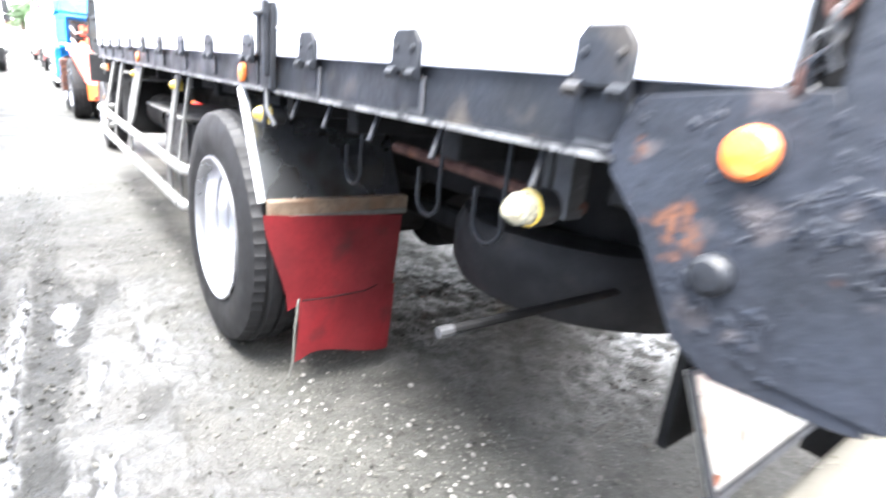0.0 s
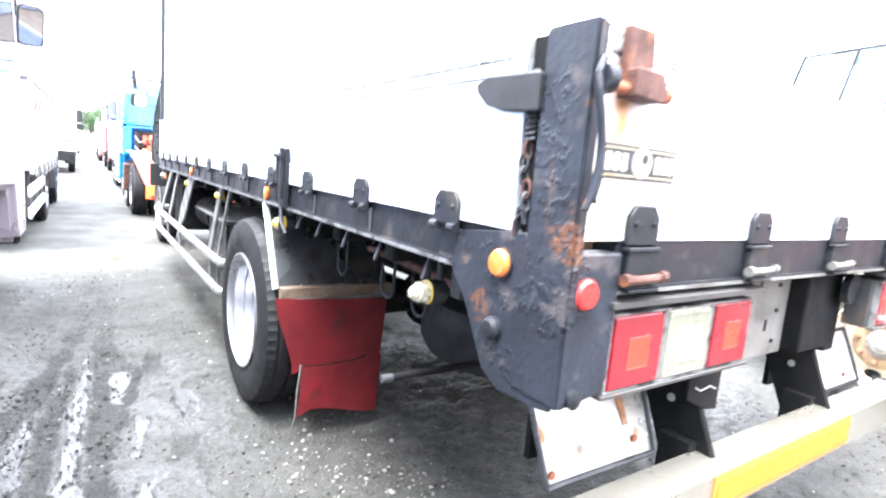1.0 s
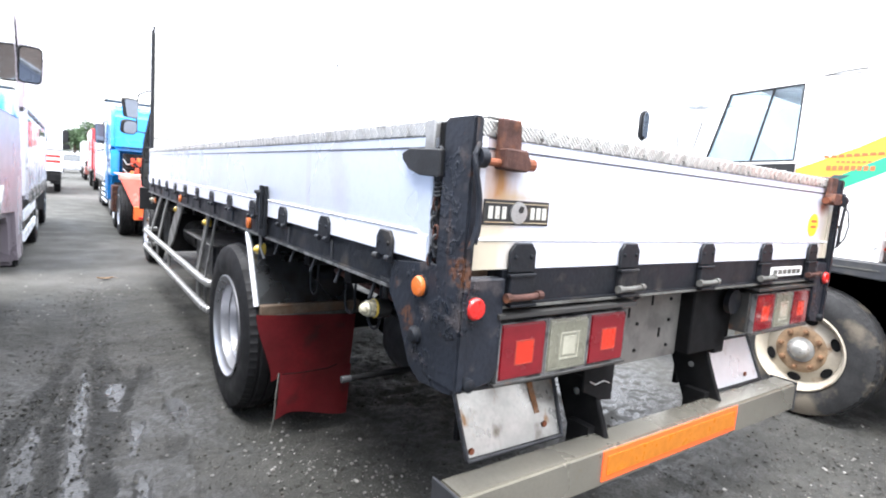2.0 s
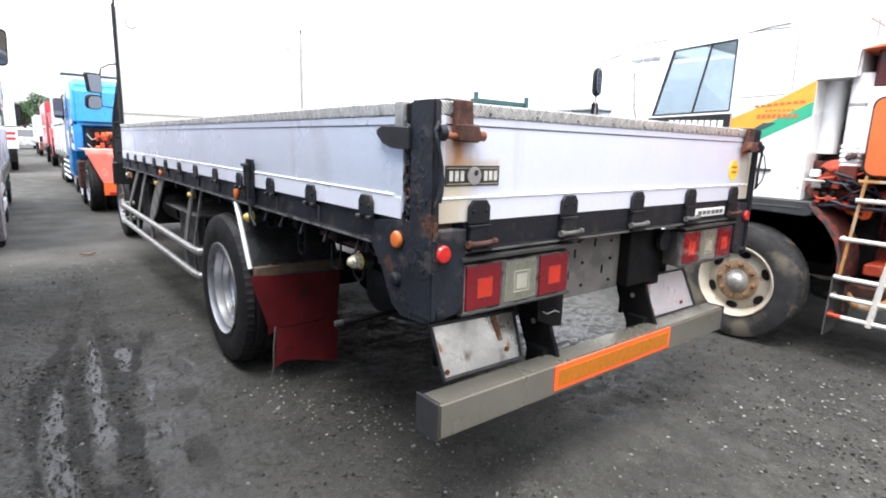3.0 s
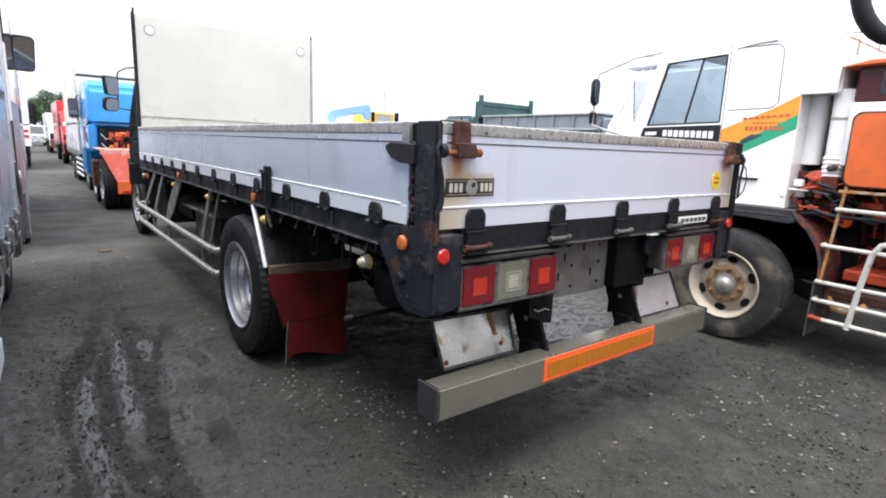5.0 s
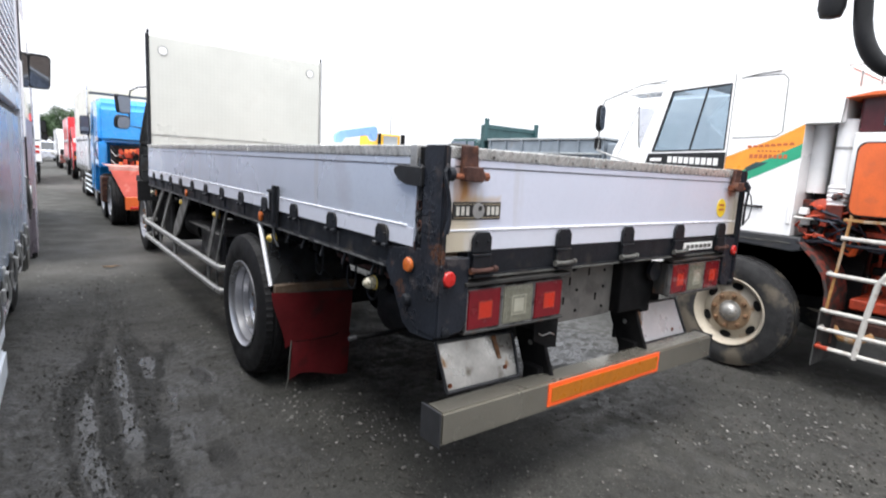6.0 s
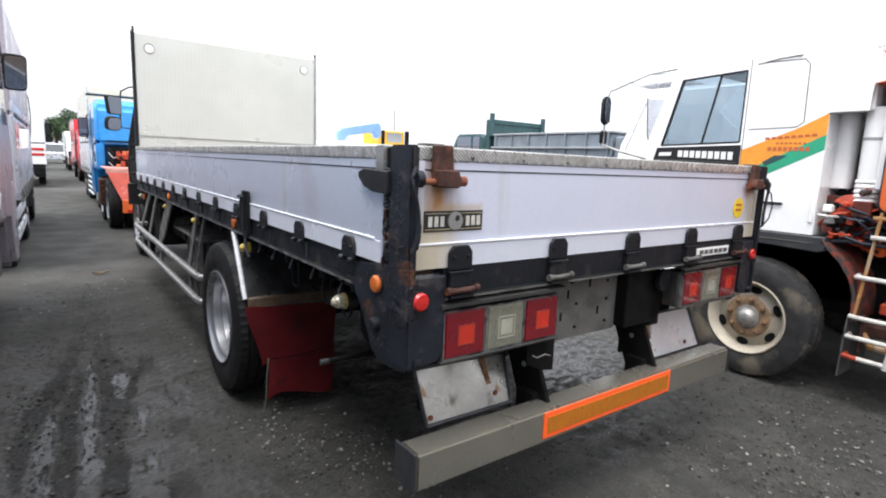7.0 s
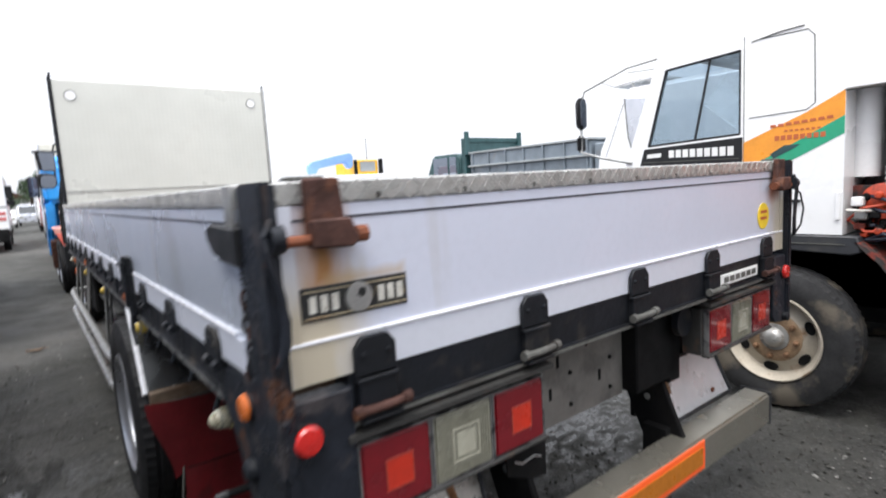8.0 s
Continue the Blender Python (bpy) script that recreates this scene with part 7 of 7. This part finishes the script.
# ---- vehicles beyond ----
wt = thing("white_truck", Matrix.Identity(4), "white lorry cab with a roof deflector beyond the crane lorry", "truck")
c = part("cab", prism(B(), [(1.2, 0.8), (1.2, 2.65), (1.4, 2.75), (3.4, 2.75), (3.85, 1.9), (3.95, 0.6), (2.9, 0.6), (2.7, 1.0)], "x", 5.1, 7.4, 0.06, 3), M_white, wt, "white cab")
part("door_line", tube(B(), [(5.096, 3.0, 1.2), (5.096, 3.0, 2.5), (5.096, 3.4, 2.55), (5.096, 3.7, 1.85)], 0.006, 6), M_silver, c)
part("side_glass", prism(B(), [(3.37, 2.61), (3.02, 2.57), (3.18, 1.95), (3.24, 1.8), (3.33, 2.1)], "x", 5.09, 5.099), M_silver, c, "pale quarter glass")
part("glass_edge", tube(B(), [(5.09, 3.38, 2.62), (5.09, 3.35, 2.3), (5.09, 3.33, 2.1), (5.09, 3.24, 1.8), (5.09, 3.16, 1.95), (5.09, 3.02, 2.57)], 0.008, 6), M_frame, c)
part("roof_rack", tube(B(), [(5.2, 1.5, 2.78), (5.2, 2.4, 2.9), (5.2, 3.4, 2.97)], 0.01, 6), M_pipe, wt)
bm = prism(B(), [(2.9, 2.86), (3.75, 2.95), (3.9, 2.93), (3.6, 2.8)], "x", 5.2, 7.3, 0.02, 2)
part("roof_deflector", bm, M_white, wt, "white roof deflector")
part("deflector_stay", tube(B(), [(5.25, 3.3, 2.7), (5.25, 3.4, 2.9)], 0.02, 8), M_pipe, wt)
part("body", box(B(), 5.1, 7.4, -4.0, 1.1, 1.0, 1.6, 0.02), M_greybody, wt, "grey flat body")
for y in (3.1, -2.0):
    wheel(wt, (5.25, y, 0.495), -1, 0.49, 0.25, M_rim, "disc", 8)
    wheel(wt, (7.25, y, 0.495), 1, 0.49, 0.25, M_rim, "disc", 8)
part("chassis_rail", box(B(), 5.8, 6.7, -3.8, 3.2, 0.7, 1.0), M_under, wt)

dt = thing("dump_truck", Matrix.Identity(4), "dark green dump lorry with a blue-grey ribbed body", "truck")
body = part("dump_body", box(B(), 10.0, 12.3, 7.6, 12.3, 1.2, 2.52, 0.03), M_dumpbody, dt, "blue-grey ribbed dump body")
part("body_top", box(B(), 9.95, 12.35, 7.55, 12.35, 2.52, 2.58, 0.01), M_greybody, body, "pale grey top rail")
for k in range(7):
    y = 7.7 + k * 0.74
    part("body_rib", box(B(), 9.95, 10.0, y - 0.025, y + 0.025, 1.3, 2.52, 0.005), M_dumpbody, body)
part("tail_section", box(B(), 10.0, 12.3, 5.9, 7.5, 1.2, 2.42, 0.03), M_dumpbody, body, "dark tail section of the body")
guard = part("cab_guard", box(B(), 9.9, 12.4, 12.4, 12.6, 1.6, 3.05, 0.02), M_greent, dt, "dark green cab guard")
part("guard_rim", box(B(), 9.88, 12.42, 12.36, 12.4, 2.92, 3.06, 0.01), M_greent, guard)
for x in (9.92, 12.32):
    part("guard_post", box(B(), x - 0.05, x + 0.1, 12.3, 12.4, 2.5, 3.25, 0.01), M_greent, dt)
part("cab", prism(B(), [(12.8, 0.8), (12.8, 2.5), (13.0, 2.6), (14.3, 2.6), (14.8, 1.7), (14.85, 0.6), (13.8, 0.6)], "x", 10.0, 12.3, 0.06, 3), M_greent, dt, "dark green cab")
for ya, yb in ((13.0, 13.35), (13.45, 14.25)):
    part("cab_window", box(B(), 9.985, 10.0, ya, yb, 1.85, 2.5, 0.003), M_mirror, dt, "door glass reflecting the bright sky")
part("body_ledge", box(B(), 9.9, 10.0, 7.6, 12.3, 2.1, 2.16, 0.01), M_greybody, body, "pale ledge along the dump body")
for y in (8.6, 13.6):
    wheel(dt, (10.15, y, 0.5), -1, 0.495, 0.25, M_rim, "disc", 8)
    wheel(dt, (12.15, y, 0.5), 1, 0.495, 0.25, M_rim, "disc", 8)
part("chassis_rail", box(B(), 10.7, 11.6, 7.8, 14.5, 0.75, 1.2), M_under, dt)

yc = thing("crane_carrier", Matrix.Identity(4), "yellow machine with a folded blue boom behind the bed", "crane")
part("house", box(B(), 6.78, 7.58, 14.0, 15.4, 1.0, 2.52, 0.03), M_yel, yc, "yellow machine house with a grey grille")
part("grille", box(B(), 6.92, 7.46, 13.985, 14.0, 2.16, 2.46), M_greybody, yc)
part("house_post", box(B(), 7.58, 7.7, 13.9, 14.0, 1.0, 2.54, 0.01), M_under, yc)
part("house_post", box(B(), 6.7, 6.78, 13.9, 14.0, 1.0, 2.52, 0.01), M_under, yc)
bm = prism(B(), [(5.22, 2.12), (5.2, 2.36), (5.32, 2.48), (6.38, 2.7), (6.62, 2.74), (6.7, 2.62), (6.68, 2.3), (6.52, 2.24), (6.4, 2.44), (5.5, 2.28), (5.46, 2.14)], "y", 13.98, 14.2, 0.03, 2)
part("boom", bm, M_boom, yc, "folded blue boom")
part("antenna", tube(B(), [(7.3, 14.2, 2.4), (7.3, 14.2, 3.2)], 0.012, 6), M_under, yc)
part("deck", box(B(), 4.2, 7.8, 13.6, 16.6, 0.6, 2.05, 0.05), M_white, yc, "white deck below the boom")
wheel(yc, (4.35, 14.4, 0.5), -1, 0.495, 0.25, M_rim, "disc", 8)
wheel(yc, (7.65, 14.4, 0.5), 1, 0.495, 0.25, M_rim, "disc", 8)

for nm, x, y, w_, col in (("van", -1.2, 64, 1.7, M_silver), ("car", -3.0, 58, 1.7, M_white), ("car", 1.2, 70, 1.7, M_silver), ("car", -3.2, 44, 1.8, M_under)):
    v = thing(nm, Matrix.Identity(4), "pale vehicle parked across the far end of the yard" if col is not M_under else "dark vehicle parked in the far row", nm)
    h = 1.95 if nm == "van" else 1.5
    part("body", prism(B(), [(0, 0.35), (0, 1.0), (0.6, 1.05), (1.1, h), (3.6, h), (4.1, 1.1), (4.3, 0.9), (4.3, 0.35)], "x", -w_ / 2, w_ / 2, 0.06, 2), col, v, "rounded body")
    part("windscreen", prism(B(), [(0.62, 1.08), (1.06, h - 0.1), (1.04, h - 0.1), (0.6, 1.08)], "x", -w_ / 2 + 0.1, w_ / 2 - 0.1), M_glass, v)
    for sx in (-1, 1):
        part("headlamp", box(B(), sx * (w_ / 2 - 0.4), sx * (w_ / 2 - 0.1), -0.02, 0.03, 0.75, 0.9, 0.01), M_clearcore, v)
        for yy in (0.8, 3.4):
            part("wheel", lathe(B(), [(-0.09, 0.05), (-0.09, 0.3), (0.09, 0.3), (0.09, 0.05)], (sx * (w_ / 2 - 0.08), yy, 0.31), "x", 20), M_tyre, v)
    v.matrix_world = Matrix.Translation((x, y, 0))


# ---- trees at the end of the yard ----
def tree(x, y, h, seed):
    r = random.Random(seed)
    t = thing("tree", Matrix.Identity(4), "dark green broadleaf tree beyond the yard", "tree", "trees beyond the yard")
    bm = B()
    tube(bm, [(0, 0, 0), (0.05, 0, h * 0.3), (0, 0.05, h * 0.6)], 0.16, 8)
    tips = []
    for k in range(9):
        a = r.uniform(0, 6.28)
        p = Vector((0, 0, h * r.uniform(0.3, 0.6)))
        q = p + Vector((math.cos(a), math.sin(a), 0.7)) * h * r.uniform(0.14, 0.24)
        tube(bm, [p, (p + q) / 2 + Vector((0, 0, 0.1)), q], 0.05, 6)
        tips.append(q)
    part("trunk", bm, M_bark, t)
    vs, fs = [], []
    tips += [Vector((r.uniform(-0.1, 0.1) * h, r.uniform(-0.1, 0.1) * h, h * r.uniform(0.6, 0.92))) for _ in range(9)]
    for q in tips:
        for _ in range(130):
            d = Vector((r.gauss(0, 1), r.gauss(0, 1), r.gauss(0, 0.8)))
            c_ = q + d.normalized() * r.random() ** 0.4 * h * 0.13
            u, w_ = Vector((r.gauss(0, 1), r.gauss(0, 1), r.gauss(0, 1))).normalized(), Vector((r.gauss(0, 1), r.gauss(0, 1), r.gauss(0, 1))).normalized()
            s_ = r.uniform(0.08, 0.2)
            n0 = len(vs)
            vs += [c_ - u * s_, c_ + w_ * s_ * 0.6, c_ + u * s_, c_ - w_ * s_ * 0.6]
            fs.append((n0, n0 + 1, n0 + 2, n0 + 3))
    me = bpy.data.meshes.new("crown")
    me.from_pydata([tuple(v) for v in vs], [], fs)
    me.materials.append(M_leaf)
    ob = new("crown", me)
    ob.parent = t
    t.matrix_world = Matrix.Translation((x, y, 0))


for k, (x, y, h) in enumerate(((-0.6, 92, 6.0), (1.4, 95, 7.2), (3.4, 93, 7.6), (5.2, 96, 7.4), (7.5, 94, 7.0), (0.5, 100, 6.6), (-3.5, 104, 4.6))):
    tree(x, y, h, 20 + k)
shed = thing("shed", Matrix.Identity(4), "low shed with a rusty red roof at the yard's end", "shed")
part("wall", box(B(), -7, 0.0, 108, 112, 0, 3.2), M_white, shed)
part("roof", prism(B(), [(-7.4, 3.2), (0.4, 3.2), (-3.5, 4.6)], "y", 107.6, 112.4), M_rust, shed, "rusty red roof")


# ---- loose stones ----
def stones(n, seed, place, lo, hi):
    r = np.random.RandomState(seed)
    t = (1 + 5 ** 0.5) / 2
    base = np.array([(-1, t, 0), (1, t, 0), (-1, -t, 0), (1, -t, 0), (0, -1, t), (0, 1, t), (0, -1, -t), (0, 1, -t), (t, 0, -1), (t, 0, 1), (-t, 0, -1), (-t, 0, 1)]) / 1.9
    tri = np.array([(0, 11, 5), (0, 5, 1), (0, 1, 7), (0, 7, 10), (0, 10, 11), (1, 5, 9), (5, 11, 4), (11, 10, 2), (10, 7, 6), (7, 1, 8), (3, 9, 4), (3, 4, 2), (3, 2, 6), (3, 6, 8), (3, 8, 9), (4, 9, 5), (2, 4, 11), (6, 2, 10), (8, 6, 7), (9, 8, 1)])
    vs, fs = [], []
    for k in range(n):
        x, y = place(r)
        s = lo + (hi - lo) * r.rand() ** 4
        v = base * (1 + 0.7 * (r.rand(12, 1) - 0.5)) * s * np.array([1, 0.6 + 0.6 * r.rand(), 0.5 + 0.3 * r.rand()])
        a = r.rand() * 6.28
        rot = np.array([[math.cos(a), -math.sin(a), 0], [math.sin(a), math.cos(a), 0], [0, 0, 1]])
        vs.append(v @ rot.T + np.array([x, y, s * 0.22]))
        fs.append(tri + 12 * k)
    me = bpy.data.meshes.new("gravel")
    me.from_pydata(np.concatenate(vs).tolist(), [], np.concatenate(fs).tolist())
    return me


def spread(r):
    k = r.rand()
    if k < 0.16:
        u = r.rand()
        return -1.12 + 0.5 * u + r.normal(0, 0.13), 1.6 - 0.95 * u + r.normal(0, 0.12)
    if k < 0.42:
        return r.normal(1.5, 0.65), r.normal(-0.4, 0.3)
    if k < 0.7:
        return r.uniform(-2.4, 2.8), r.uniform(-1.0, 4.0)
    return r.uniform(-2.4, -0.6), r.uniform(-0.5, 7.0)


def crumb_place(r):
    line = TRACKS[r.randint(3)]
    y = r.uniform(0.3, 4.2) if r.rand() < 0.7 else r.uniform(-0.6, 6.0)
    return np.interp(y, [p[0] for p in line], [p[1] for p in line]) + r.normal(0, 0.12), y


gravel = new("gravel", stones(1900, 3, spread, 0.002, 0.0125))
gravel.data.materials.append(M_stone)
tagged(gravel, "pale grey loose stones scattered on the mud", "gravel", kind="stuff")
def crumb_anywhere(r):
    if r.rand() < 0.3:
        return crumb_place(r)
    k = r.rand()
    if k < 0.5:
        return r.uniform(-2.45, -0.5), -0.4 + 6.4 * r.rand() ** 1.3
    if k < 0.8:
        return r.uniform(-1.2, 1.2), r.uniform(-1.0, 2.8)
    return r.uniform(0.6, 2.9), r.uniform(-1.0, 0.6)


crumbs = new("mud_crumbs", stones(18000, 9, crumb_anywhere, 0.0025, 0.0115))
crumbs.data.materials.append(M_clod)
tagged(crumbs, "dark crumbs and grit of mud over the yard", "mud", kind="stuff")

leaf = thing("dry_leaf", Matrix.Translation((-1.6, 6.5, 0.012)), "curled brown dry leaf lying on the mud", "leaf")
bm = B()
grid = [[bm.verts.new((0.09 * u, 0.035 * v * (1 - abs(u)) ** 0.6, 0.012 * abs(v) + 0.015 * u * u)) for v in (-1, 0, 1)] for u in (-0.95, -0.5, 0, 0.5, 0.95)]
for i in range(4):
    for j in range(2):
        bm.faces.new((grid[i][j], grid[i + 1][j], grid[i + 1][j + 1], grid[i][j + 1]))
bmesh.ops.solidify(bm, geom=bm.faces[:], thickness=0.003)
part("blade", bm, M_leafdry, leaf)
part("stalk", tube(B(), [(0.085, 0, 0.014), (0.13, 0.01, 0.004)], 0.0025, 6), M_leafdry, leaf)
wire = thing("wire_loop", Matrix.Translation((-1.27, 0.78, 0.008)), "thin dark wire loop pressed into the mud", "wire")
pts = [(0.06 * math.cos(a), 0.075 * math.sin(a), 0.004 * math.sin(3 * a)) for a in np.linspace(0.3, 6.1, 22)]
part("strand", tube(B(), pts, 0.0025, 6), M_clod, wire)
